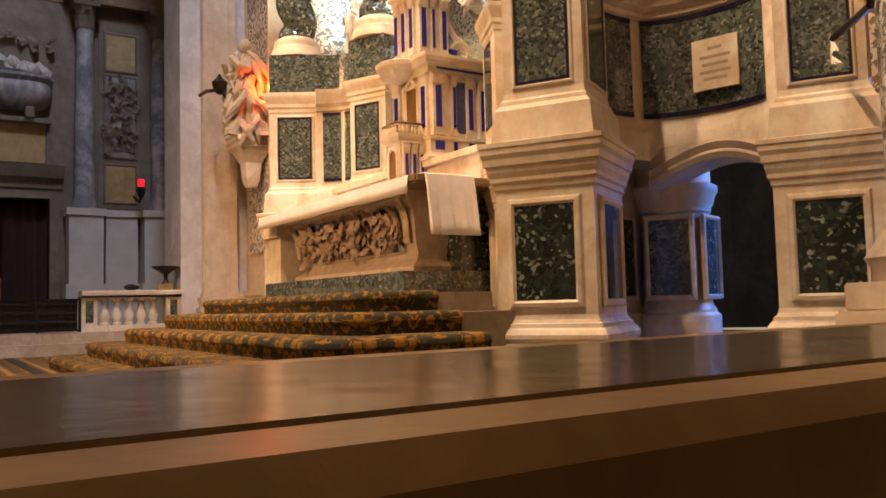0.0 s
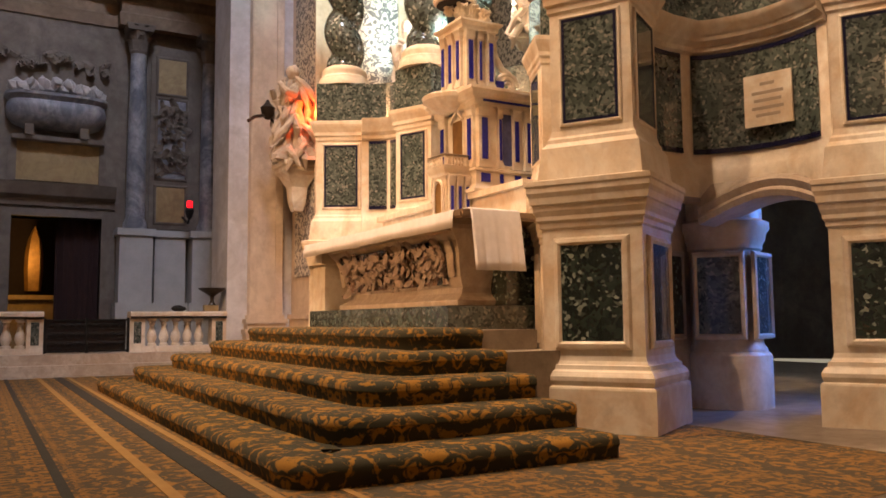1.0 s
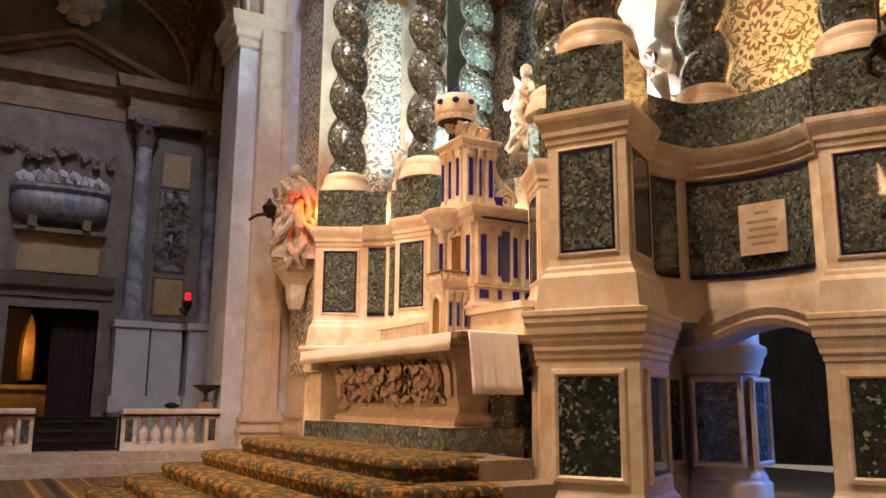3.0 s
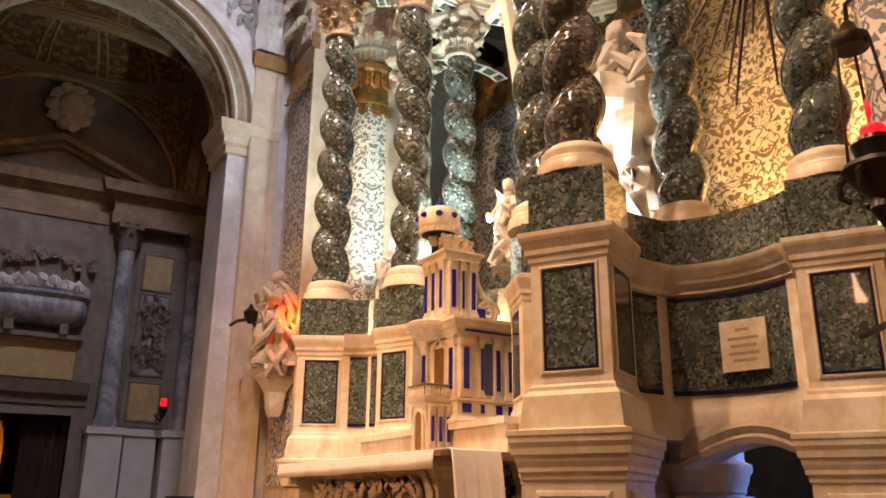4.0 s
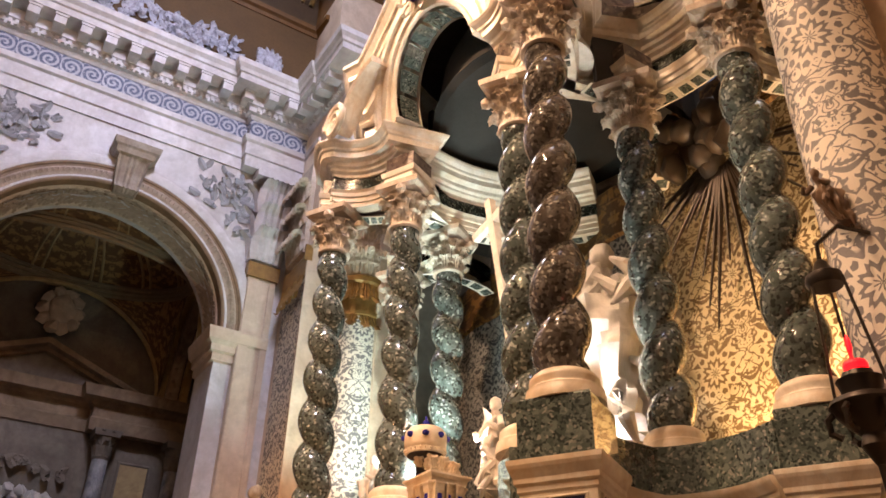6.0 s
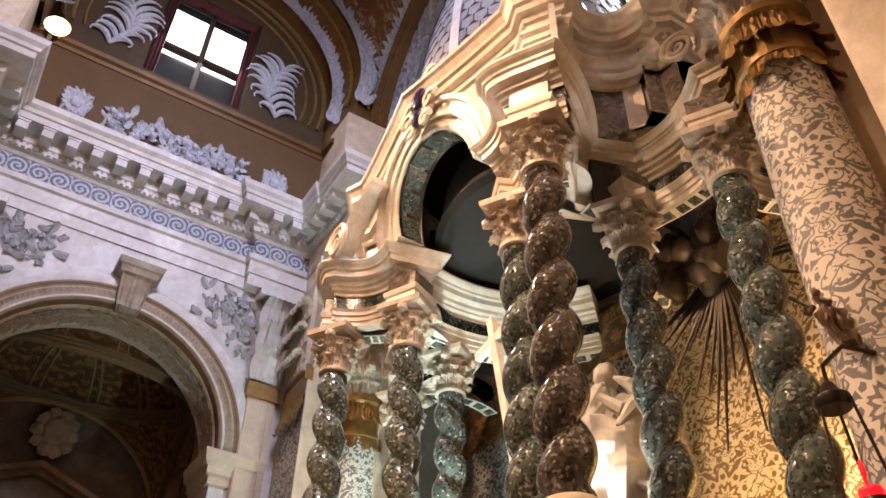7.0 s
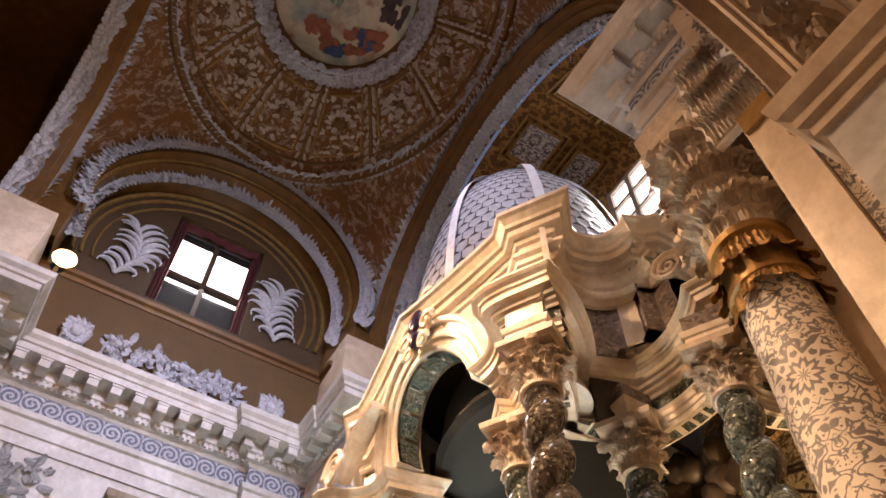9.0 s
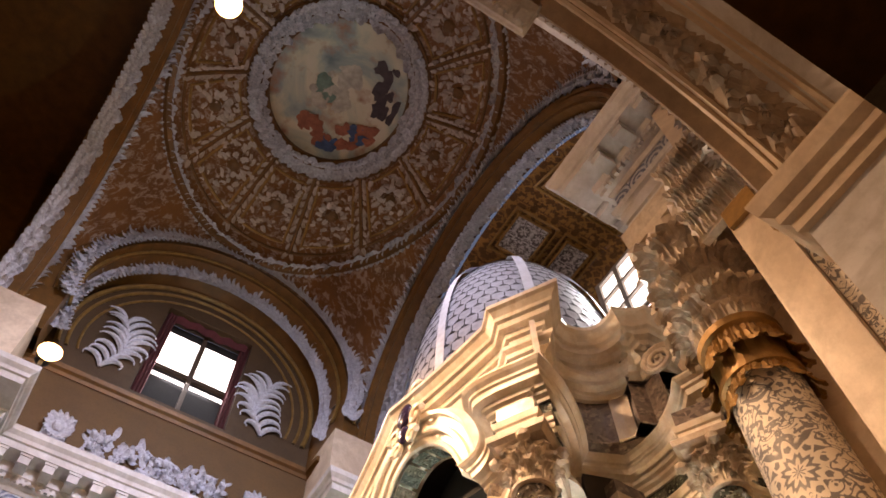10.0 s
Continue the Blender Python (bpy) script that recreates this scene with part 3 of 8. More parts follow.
# the archivolts with their leaf-carved inner band, imposts and keystones
def side_arch(W, F, s, XA, RA):
    fr = arc_frames("y", F, XA, ZA, RA, 0, 180, 40)
    bm = bmesh.new()
    prof = [(0.0, 0.02), (0.0, -0.10), (0.06, -0.13), (0.13, -0.10), (0.15, -0.06), (0.38, -0.09), (0.40, -0.14), (0.5, -0.16), (0.62, -0.12), (0.66, 0.02)]
    arch_sweep(bm, fr, [(a, s * b) for a, b in prof])
    part("archivolt", bm, WALL, W, smooth=True)
    bm = bmesh.new()
    arch_sweep(bm, arc_frames("y", F, XA, ZA, RA - 0.012, 0, 180, 48), [(a, s * b) for a, b in ((0.0, 0.34), (0.0, -0.1), (0.03, -0.125), (0.07, -0.125), (0.09, -0.09), (0.34, -0.11), (0.36, -0.14), (0.4, -0.14), (0.41, -0.05))])
    part("arch_band", bm, plain("brown_arch_band", (0.26, 0.16, 0.09), 0.65, 0, 0.4, 5), W, "brown moulded band inside the arch", smooth=True)
    bm = bmesh.new()
    for i in range(84):
        a = math.pi * (i + 0.5) / 84
        d = Vector((math.cos(a), 0, math.sin(a)))
        t = Vector((-math.sin(a), 0, math.cos(a)))
        for k in (0, 1):
            leaf(bm, Vector((XA, F - s * 0.105, ZA)) + d * (RA + 0.13 + 0.12 * k), t * (1 if a < math.pi / 2 else -1) + d * (0.5 - k), (0, -s, 0), 0.17, 0.3, 0.8)
    part("leaf_band", bm, LEAF_DARK, W, "carved brown leaf band")
    # soffit leaf band
    bm = bmesh.new()
    rnd = random.Random(17)
    for i in range(90):
        a = math.pi * (i + 0.5) / 90
        d = Vector((math.cos(a), 0, math.sin(a)))
        t = Vector((-math.sin(a), 0, math.cos(a)))
        for k in (-1, -0.3, 0.4, 1):
            leaf(bm, Vector((XA, F + s * (0.5 + 0.17 * k + rnd.uniform(-0.05, 0.05)), ZA)) + d * RA, t * rnd.uniform(0.5, 1) + Vector((0, k * 0.8 + rnd.uniform(-0.6, 0.6), 0)), -d, rnd.uniform(0.22, 0.36) if s < 0 else 0.2, rnd.uniform(0.3, 0.6) if s < 0 else 0.2, 0.6)
    part("soffit_leaves", bm, LEAF_DARK, W, "carved leaves under the arch")
    for o in (0.14, 0.22, 0.8, 0.9):
        bm = bmesh.new()
        tube(bm, [(XA + (RA + 0.012) * math.cos(a), F + s * o, ZA + (RA + 0.012) * math.sin(a)) for a in [math.pi * i / 40 for i in range(41)]], 0.045, 6)
        part("soffit_moulding", bm, PIER, W, smooth=True)
    for sx in (-1, 1):
        x = XA + sx * RA
        bm = bmesh.new()
        pr = [(0.0, 7.70), (0.06, 7.72), (0.06, 7.86), (0.12, 7.9), (0.12, 8.02), (0.2, 8.1), (0.24, 8.28), (0.24, 8.33), (0.0, 8.33)]
        path = [(x + sx * 0.95, F), (x, F), (x, F + s * 1.1)]
        sweep(bm, path, pr, side=(1 if sx * s < 0 else -1) * -1)
        part("impost", bm, PIER, W)
    # keystone bracket
    bm = bmesh.new()
    x0 = XA + 0.08
    rows = []
    for z, w, o in ((10.62, 0.2, 0.14), (10.68, 0.24, 0.28), (10.8, 0.25, 0.24), (11.0, 0.27, 0.26), (11.2, 0.29, 0.32), (11.32, 0.3, 0.38), (11.36, 0.36, 0.42), (11.46, 0.38, 0.46), (11.5, 0.44, 0.5), (11.62, 0.46, 0.54), (11.64, 0.4, 0.4)):
        flute = 0.05 if z < 11.34 else 0.0
        row = [(x0 - w, F, z)]
        for k in range(13):
            row.append((x0 - w + 2 * w * k / 12, F - s * (o - flute * abs(math.sin(k * math.pi / 2.4))), z))
        rows.append(row + [(x0 + w, F, z)])
    vs = grid(bm, rows)
    bm.faces.new(vs[0]), bm.faces.new(vs[-1])
    part("keystone", bm, marble("worn_keystone", (0.42, 0.36, 0.3), (0.3, 0.24, 0.19), (0.2, 0.14, 0.1), 0.5, 1.6), W, "worn carved keystone bracket")
    # spandrel foliage
    bm = bmesh.new()
    rng = random.Random(5)
    for sx in (-1, 1):
        for k in range(110):
            u, z = rng.uniform(1.5, 2.72), rng.uniform(10.2, 12.0)
            if math.hypot(u, z - ZA) < RA + 0.85 or z < 10.3 + (2.7 - u) * 0.3:
                continue
            a = rng.uniform(0, 6.28)
            leaf(bm, (XA + sx * u, F - s * 0.01, z), (math.cos(a), 0, math.sin(a)), (0, -s, 0), rng.uniform(0.16, 0.3), 0.3, 0.6)
    part("spandrel_foliage", bm, plain("spandrel_leaf", (0.34, 0.35, 0.37), 0.7), W, "grey carved foliage in the spandrels")
    # pilasters at both sides of the arch
    for x0, x1 in ((4.1, 4.7), (-2.2, -1.5)) if s > 0 else ((4.46, 4.8), (-2.2, -1.2)):
        bm = bmesh.new()
        o = 0.16 if s > 0 else 0.05
        y0, y1 = sorted((F - s * o, F))
        box(bm, x0, x1, y0, y1, 0.9, 9.62)
        for k, (e, a, b) in enumerate(((0.10, 0.0, 0.36), (0.07, 0.36, 0.60), (0.1, 0.60, 0.68), (0.05, 0.68, 0.78), (0.08, 0.78, 0.86), (0.03, 0.86, 0.93))):
            y0, y1 = sorted((F - s * (o + e), F))
            box(bm, x0 - e, x1 + e, y0, y1, a, b)
        y0, y1 = sorted((F - s * (o + 0.025), F))
        for xa, xb in ((x0 + 0.015, x0 + 0.2), (x1 - 0.14, x1 - 0.015)):
            box(bm, xa, xb, y0, y1, 0.93, 9.55)
        part("pilaster", bm, PIER, W, "tall cream marble pilaster")
        bm = bmesh.new()
        y0, y1 = sorted((F - s * (o + 0.05), F))
        box(bm, x0 - 0.04, x1 + 0.04, y0, y1, 9.62, 9.95)
        part("gilt_band", bm, GILT, W, "gilded band under the capital")
        bm = bmesh.new()
        y0, y1 = sorted((F - s * (o - 0.02), F))
        box(bm, x0, x1, y0, y1, 9.95, 12.0)
        for tier, (z, n) in enumerate(((10.0, 5), (10.6, 4), (11.2, 5))):
            for i in range(n):
                x = x0 + (x1 - x0) * (i + 0.5) / n
                leaf(bm, (x, F - s * (o + 0.02), z), (0, 0, 1), (0, -s, 0), 0.72, 0.4, 0.42)
            for yy in (0.06,):
                leaf(bm, (x0, F - s * yy, z), (0, 0, 1), (-1, 0, 0), 0.7, 0.4, 0.4)
                leaf(bm, (x1, F - s * yy, z), (0, 0, 1), (1, 0, 0), 0.7, 0.4, 0.4)
        y0, y1 = sorted((F - s * (o + 0.2), F))
        box(bm, x0 - 0.2, x1 + 0.2, y0, y1, 12.0, 12.18)
        part("capital", bm, WALL, W, "carved leaf capital")


side_arch(wall_north, WN, 1, XA, RA)
side_arch(wall_south, WS, -1, XS, RS)

# the entablature that runs round the choir
PLAN = [(-16, 12.65), (-2.4, 12.65), (-2.4, 14.28), (3.6, 14.28), (3.6, 14.05), (5.0, 14.05), (5.0, 13.3), (5.06, 13.3), (5.06, 11.98), (6.5, 11.98), (6.5, 12.3), (9.0, 12.3)]


bm = bmesh.new()
box(bm, -0.11, 0.11, 0.2, 0.56, 13.72, 13.955)
box(bm, -0.13, 0.13, 0.2, 0.58, 13.9, 13.957)
MODILLION = bpy.data.meshes.new("modillion")
bmesh.ops.recalc_face_normals(bm, faces=bm.faces)
bm.to_mesh(MODILLION)
bm.free()
MODILLION.materials.append(WALL)


def entablature(W, pts, side):
    bm = bmesh.new()
    sweep(bm, pts, [(-0.3, 12.18), (0.02, 12.18), (0.02, 12.45), (0.06, 12.47), (0.06, 12.78), (0.12, 12.82), (0.14, 12.93), (0.03, 12.95), (-0.3, 12.95)], side)
    part("architrave", bm, WALL, W)
    bm = bmesh.new()
    sweep(bm, pts, [(0.03, 12.95), (0.03, 13.42)], side, uv=True, caps=False)
    part("frieze", bm, FRIEZE, W, "blue-grey scroll-carved frieze")
    bm = bmesh.new()
    sweep(bm, pts, [(-0.3, 13.42), (0.05, 13.42), (0.09, 13.48), (0.09, 13.52), (0.17, 13.54), (0.17, 13.66), (0.23, 13.7), (0.23, 13.94), (0.60, 13.96), (0.60, 14.12), (0.64, 14.14), (0.66, 14.22), (0.73, 14.3), (0.75, 14.42), (-0.3, 14.44)], side)
    part("cornice", bm, WALL, W, "projecting moulded marble cornice")
    dent = bmesh.new()
    for a, b in zip(pts, pts[1:]):
        p, q = Vector(a), Vector(b)
        d = q - p
        if d.length < 0.2 or p.x < -9 and q.x < -9:
            continue
        t = d.normalized()
        n = Vector((-t.y, t.x)) * side
        m0 = Matrix(((t.x, n.x, 0, 0), (t.y, n.y, 0, 0), (0, 0, 1, 0), (0, 0, 0, 1)))
        start = max(0.0, -6.5 - p.x) if t.x > 0.5 else 0.0
        k = start
        while k < d.length:
            c = p + t * k
            box(dent, 0, 0.07, 0.15, 0.235, 13.545, 13.655, Matrix.Translation((c.x, c.y, 0)) @ m0)
            k += 0.125
        num = max(1, round((d.length - start) / 0.5))
        for i in range(num):
            c = p + t * (start + (d.length - start) * (i + 0.5) / num)
            one = new("modillion", MODILLION)
            one.parent, one.matrix_local = W, Matrix.Translation((c.x, c.y, 0)) @ m0
    tagged(part("dentils", dent, WALL, W), kind="stuff")


entablature(wall_north, PLAN, -1)
entablature(wall_south, [(-16, 2.4), (-2.4, 2.4), (-2.4, 0.7), (5.2, 0.7), (5.2, 2.9), (6.5, 2.9), (6.5, 2.75), (9.0, 2.75)], 1)

# the piers beside the apse, with damask-hung strips and columns
def apse_pier(name, f, plain_strip, hung_strip, edge=13.12):
    W = wall(name, "marble pier beside the apse, hung with patterned damask")
    bm = bmesh.new()
    y0, y1 = sorted((f(WN + 1.1), f(edge)))
    box(bm, FRONT, 6.9, y0, y1, 0, 17.5)
    y0, y1 = sorted((f(edge), f(12.0)))
    box(bm, 6.0, 6.9, y0, y1, 0, 17.5)
    part("wall_body", bm, PIER, W)
    bm = bmesh.new()
    y0, y1 = sorted(f(v) for v in plain_strip)
    box(bm, FRONT - 0.10, FRONT + 0.01, y0, y1, 0.9, 9.6)
    part("pilaster_strip", bm, PIER, W)
    bm = bmesh.new()
    y0, y1 = sorted(f(v) for v in hung_strip)
    zs = [1.6 + 7.7 * k / 10 for k in range(11)]
    grid(bm, [[(FRONT - 0.03, y0, z), (FRONT - 0.03, y1, z)] for z in zs], [[(y0, z), (y1, z)] for z in zs])
    part("damask_hanging", bm, DAMASK, W, "cream damask hanging with blue-black leaf figures")
    bm = bmesh.new()
    box(bm, FRONT - 0.10, FRONT + 0.01, y0, y1, 9.3, 9.75)
    for i in range(4):
        leaf(bm, (FRONT - 0.09, y0 + (y1 - y0) * (i + 0.5) / 4, 9.32), (0, 0, -1), (-1, 0, 0), 0.55, 0.15, 0.5)
    y0, y1 = sorted(f(v) for v in plain_strip)
    box(bm, FRONT - 0.16, FRONT + 0.01, y0, y1, 9.6, 9.95)
    part("gilt_band", bm, GILT, W, "gilded carved band")
    bm = bmesh.new()
    y0, y1 = sorted((f(13.15), f(14.0)))
    box(bm, FRONT - 0.10, FRONT + 0.01, y0, y1, 9.95, 12.18)
    for z in (10.0, 10.65, 11.3):
        for i in range(5):
            acanthus(bm, (FRONT - 0.10, y0 + (y1 - y0) * (i + 0.5) / 5, z), (0, 0, 1), (-1, 0, 0), 0.72, 0.85, 0.34)
    part("capital", bm, MARBLE_OLD, W, "carved leaf capital")
    bm = bmesh.new()
    y0, y1 = sorted((f(14.1), f(13.12)))
    for e, a, b in ((0.22, 0, 0.4), (0.16, 0.4, 0.62), (0.2, 0.62, 0.7), (0.1, 0.7, 0.86), (0.14, 0.86, 0.94)):
        box(bm, FRONT - e, FRONT + 0.01, y0, y1, a, b)
    part("plinth", bm, PIER, W)
    return W


def hung_column(f, cx=5.47, dy=0.0):
    y = f(12.45) + dy
    ob = thing("damask_column", "tall round column wrapped in cream damask with gilded collar", "column", (cx, y, 0), "damask columns beside the apse")
    bm = bmesh.new()
    lathe(bm, [(0.62, 0.0), (0.62, 0.5), (0.56, 0.55), (0.56, 0.8), (0.6, 0.86), (0.52, 0.98), (0.47, 1.05)], (cx, y), 24)
    stay(part("base", bm, PIER, smooth=True), ob)
    bm = bmesh.new()
    lathe(bm, [(0.44, 1.05), (0.445, 3.5), (0.43, 6.5), (0.40, 8.35)], (cx, y), 40, uv=True)
    stay(part("shaft", bm, DAMASK, smooth=True), ob)
    bm = bmesh.new()
    lathe(bm, [(0.41, 8.3), (0.47, 8.32), (0.47, 8.4), (0.42, 8.42), (0.42, 8.98), (0.49, 9.02), (0.5, 9.12), (0.42, 9.16)], (cx, y), 32)
    for i in range(14):
        a = 2 * math.pi * i / 14
        d = Vector((math.cos(a), math.sin(a), 0))
        acanthus(bm, Vector((cx, y, 8.98)) + d * 0.43, (0, 0, -1), d, 0.5, 0.2, 0.4)
        acanthus(bm, Vector((cx, y, 8.36)) + d * 0.425, (0.3 * math.sin(3 * a), 0, -1), d, 0.36, 0.15, 0.55)
    stay(part("gilt_collar", bm, GILT, label="carved gilded collar"), ob)
    bm = bmesh.new()
    lathe(bm, [(0.40, 9.16), (0.42, 10.6), (0.46, 11.5), (0.5, 11.7)], (cx, y), 24)
    for tier, (z, n, sz) in enumerate(((9.2, 12, 0.8), (9.95, 12, 0.8), (10.7, 8, 0.85))):
        for i in range(n):
            a = 2 * math.pi * (i + 0.5 * (tier % 2)) / n
            d = Vector((math.cos(a), math.sin(a), 0))
            acanthus(bm, Vector((cx, y, z)) + d * 0.40, (0, 0, 1), d, sz * 1.05, 0.75, 0.46 if tier < 2 else 0.55)
    square(bm, [(0.48, 11.7), (0.52, 11.8), (0.54, 12.16)], (cx, y))
    for i in (-1, 1):
        for j in (-1, 1):
            blob(bm, (cx + 0.44 * i, y + 0.44 * j, 11.55), (0.17, 0.17, 0.2), 1, 0.1, 1)
    stay(part("capital", bm, MARBLE_OLD, label="carved acanthus capital"), ob)


apse_pier("wall_east_far", lambda y: y, (12.84, 12.88), (12.9, 14.05), 12.84)
hung_column(lambda y: y, 5.83)
apse_pier("wall_east_near", lambda y: 2 * MID - y, (13.54, 13.98), (14.0, 14.28), 13.48)
hung_column(lambda y: 2 * MID - y, 5.6, -0.1)
# the piers on the nave side
for W, f in ((wall_north, lambda y: y), (wall_south, lambda y: 2 * MID - y)):
    bm = bmesh.new()
    y0, y1 = sorted((f(12.66), f(14.3)))
    box(bm, -5.5, -2.41, y0, y1, 0, 17.0)
    part("nave_pier", bm, PIER, W)

# attic, lunettes, vault
XV, YV = 1.35, 7.6
AV, BV = 4.5, 5.7           # half widths of the vaulted bay
ZV, CV = 18.57, 6.83


def vault_z(u, v):
    return ZV + CV * math.sqrt(max(0.0, 1 - (u / (AV * 1.4142)) ** 2 - (v / (BV * 1.4142)) ** 2))


bm = bmesh.new()
N = 44
rows, uvs = [], []
for i in range(N + 1):
    r, q = [], []
    for j in range(N + 1):
        u, v = AV * (2 * i / N - 1), BV * (2 * j / N - 1)
        r.append((XV + u, YV + v, vault_z(u, v)))
        q.append((u, v))
    rows.append(r), uvs.append(q)
grid(bm, rows, uvs)
ceiling = part("ceiling", bm, STUCCO, smooth=True)
tagged(ceiling, "domed vault of brown gilded stucco with grey scroll ornament", "ceiling", kind="structure")

def ring_pts(k, drop, seg=72, a=None, b=None):
    pts = []
    for i in range(seg):
        t = 2 * math.pi * i / seg
        u, v = (a or AV * k) * math.cos(t), (b or BV * k) * math.sin(t)
        pts.append(Vector((XV + u, YV + v, vault_z(u, v) - drop)))
    return pts


def leaf_ring(bm, pts, size, lanes=(-1, 1), closed=True, out=(0, 0, -1)):
    n = len(pts)
    for i, p in enumerate(pts):
        a, b = pts[(i - 1) % n if closed else max(i - 1, 0)], pts[(i + 1) % n if closed else min(i + 1, n - 1)]
        t = (b - a).normalized()
        o = Vector(out(p) if callable(out) else out)
        s = t.cross(o).normalized()
        for k in lanes:
            j = noise.noise(p * 7.3 + Vector((k * 5.1, 0, 0)))
            leaf(bm, p + s * (k + 0.5 * j) * size * 0.16, t + s * (k * 0.75 + 0.8 * j), o, size * (1 + 0.5 * j), 0.4 + 0.3 * j, 0.62)


trim = thing("vault_trim", "garlands, ribs and frames of stucco on the vault", "trim", kind="structure")
bm = bmesh.new()
tube(bm, ring_pts(0.97, 0.05), 0.16, 8, True)
tube(bm, ring_pts(0.9, 0.04), 0.05, 6, True)
tube(bm, ring_pts(0, 0.05, a=2.18, b=2.42), 0.20, 8, True)
tube(bm, ring_pts(0, 0.05, a=2.62, b=2.9), 0.05, 6, True)
part("vault_ring", bm, GOLDBROWN, trim, "brown and gold moulded rings", smooth=True)
bm = bmesh.new()
leaf_ring(bm, ring_pts(0.96, 0.14, 180), 0.26, (-1, 0, 1))
leaf_ring(bm, ring_pts(0, 0.16, 112, 2.3, 2.55), 0.34, (-1, 0, 1))
part("leaf_garland", bm, LEAF, trim, "pale stucco leaf garlands")
bm = bmesh.new()
fr = bmesh.new()
rng = random.Random(3)
for i in range(12):
    t = 2 * math.pi * (i + 0.5) / 12
    c, s = math.cos(t), math.sin(t)

    def V(k):
        u, v = (2.65 + (AV * 0.9 - 2.65) * k) * c, (2.9 + (BV * 0.9 - 2.9) * k) * s
        return Vector((XV + u, YV + v, vault_z(u, v) - 0.05))
    tube(fr, [V(k / 6) for k in range(7)], 0.07, 6)
    leaf_ring(bm, [V(k / 9) for k in range(10)], 0.22, (-1, 1), False)
    # an oval cartouche in each field
    t2 = 2 * math.pi * i / 12
    c, s = math.cos(t2), math.sin(t2)
    u, v = (2.65 + (AV * 0.9 - 2.65) * 0.5) * c, (2.9 + (BV * 0.9 - 2.9) * 0.5) * s
    m = Vector((XV + u, YV + v, vault_z(u, v) - 0.06))
    for q in range(16):
        a = 2 * math.pi * q / 16
        d = Vector((math.cos(a) * 0.3, math.sin(a) * 0.3, 0))
        leaf(bm, m + d, d + Vector((-d.y, d.x, 0)) * rng.uniform(-1, 1), (0, 0, -1), rng.uniform(0.16, 0.3), 0.3, 0.6)
    for q in range(60):
        kk, tt = rng.uniform(0.06, 0.94), t2 + rng.uniform(-0.22, 0.22)
        u, v = (2.65 + (AV * 0.9 - 2.65) * kk) * math.cos(tt), (2.9 + (BV * 0.9 - 2.9) * kk) * math.sin(tt)
        a = rng.uniform(0, 6.28)
        leaf(bm, (XV + u, YV + v, vault_z(u, v) - 0.02), (math.cos(a), math.sin(a), 0), (0, 0, -1), rng.uniform(0.12, 0.28), 0.35, 0.6)
    blob(fr, m, (0.2, 0.2, 0.06), i, 0.3, 2)
    # a gilded frame round the field
    loop = []
    for kk, da in [(0.1 + 0.8 * q / 5, -0.19) for q in range(6)] + [(0.9, -0.19 + 0.38 * q / 5) for q in range(1, 5)] + [(0.9 - 0.8 * q / 5, 0.19) for q in range(6)] + [(0.1, 0.19 - 0.38 * q / 5) for q in range(1, 5)]:
        ca, sa = math.cos(t2 + da), math.sin(t2 + da)
        u, v = (2.65 + (AV * 0.9 - 2.65) * kk) * ca, (2.9 + (BV * 0.9 - 2.9) * kk) * sa
        loop.append((XV + u, YV + v, vault_z(u, v) - 0.03))
    bm_frame = bmesh.new()
    tube(bm_frame, loop, 0.05, 6, True)
    part("field_frame", bm_frame, GILT, trim, "gilded frame of a field", smooth=True)
part("rib", fr, GOLDBROWN, trim)
tagged(part("field_ornament", bm, plain("field_leaf", (0.5, 0.42, 0.38), 0.7), trim, "grey stucco scrolls in the fields"), kind="stuff")

# the painted ceiling oval: soft clouds and plain coloured shapes
n = Nodes("ceiling_painting")
p = n.coords("World")
cl = n.noise(p, 0.55, 6, 0.55, 0.7)
col = n.ramp(cl, (0.3, (0.10, 0.15, 0.17)), (0.45, (0.26, 0.32, 0.31)), (0.56, (0.5, 0.47, 0.36)), (0.7, (0.56, 0.5, 0.42)))
warm = n.noise(n.coords("World", (1, 1, 1), (7, 3, 1)), 1.1, 4)
col = n.mix(n.ramp(warm, (0.56, 0.0), (0.68, 1.0)), col, (0.3, 0.16, 0.11))
PAINTING = n.done(col, 0.7)
bm = bmesh.new()
rows = []
for k in range(8):
    q = max(k / 7, 0.001)
    rows.append([(XV + 2.12 * q * math.cos(a), YV + 2.36 * q * math.sin(a), vault_z(2.12 * q * math.cos(a), 2.36 * q * math.sin(a)) - 0.04) for a in [2 * math.pi * i / 40 for i in range(40)]])
grid(bm, rows, close_u=True)
painting = tagged(part("ceiling_painting", bm, PAINTING, smooth=True), "painted oval of pale clouds and blue sky set in the vault", "painting")
painting.data.materials.append(plain("painted_dark_cloud", (0.05, 0.045, 0.05), 0.8))
rng = random.Random(12)
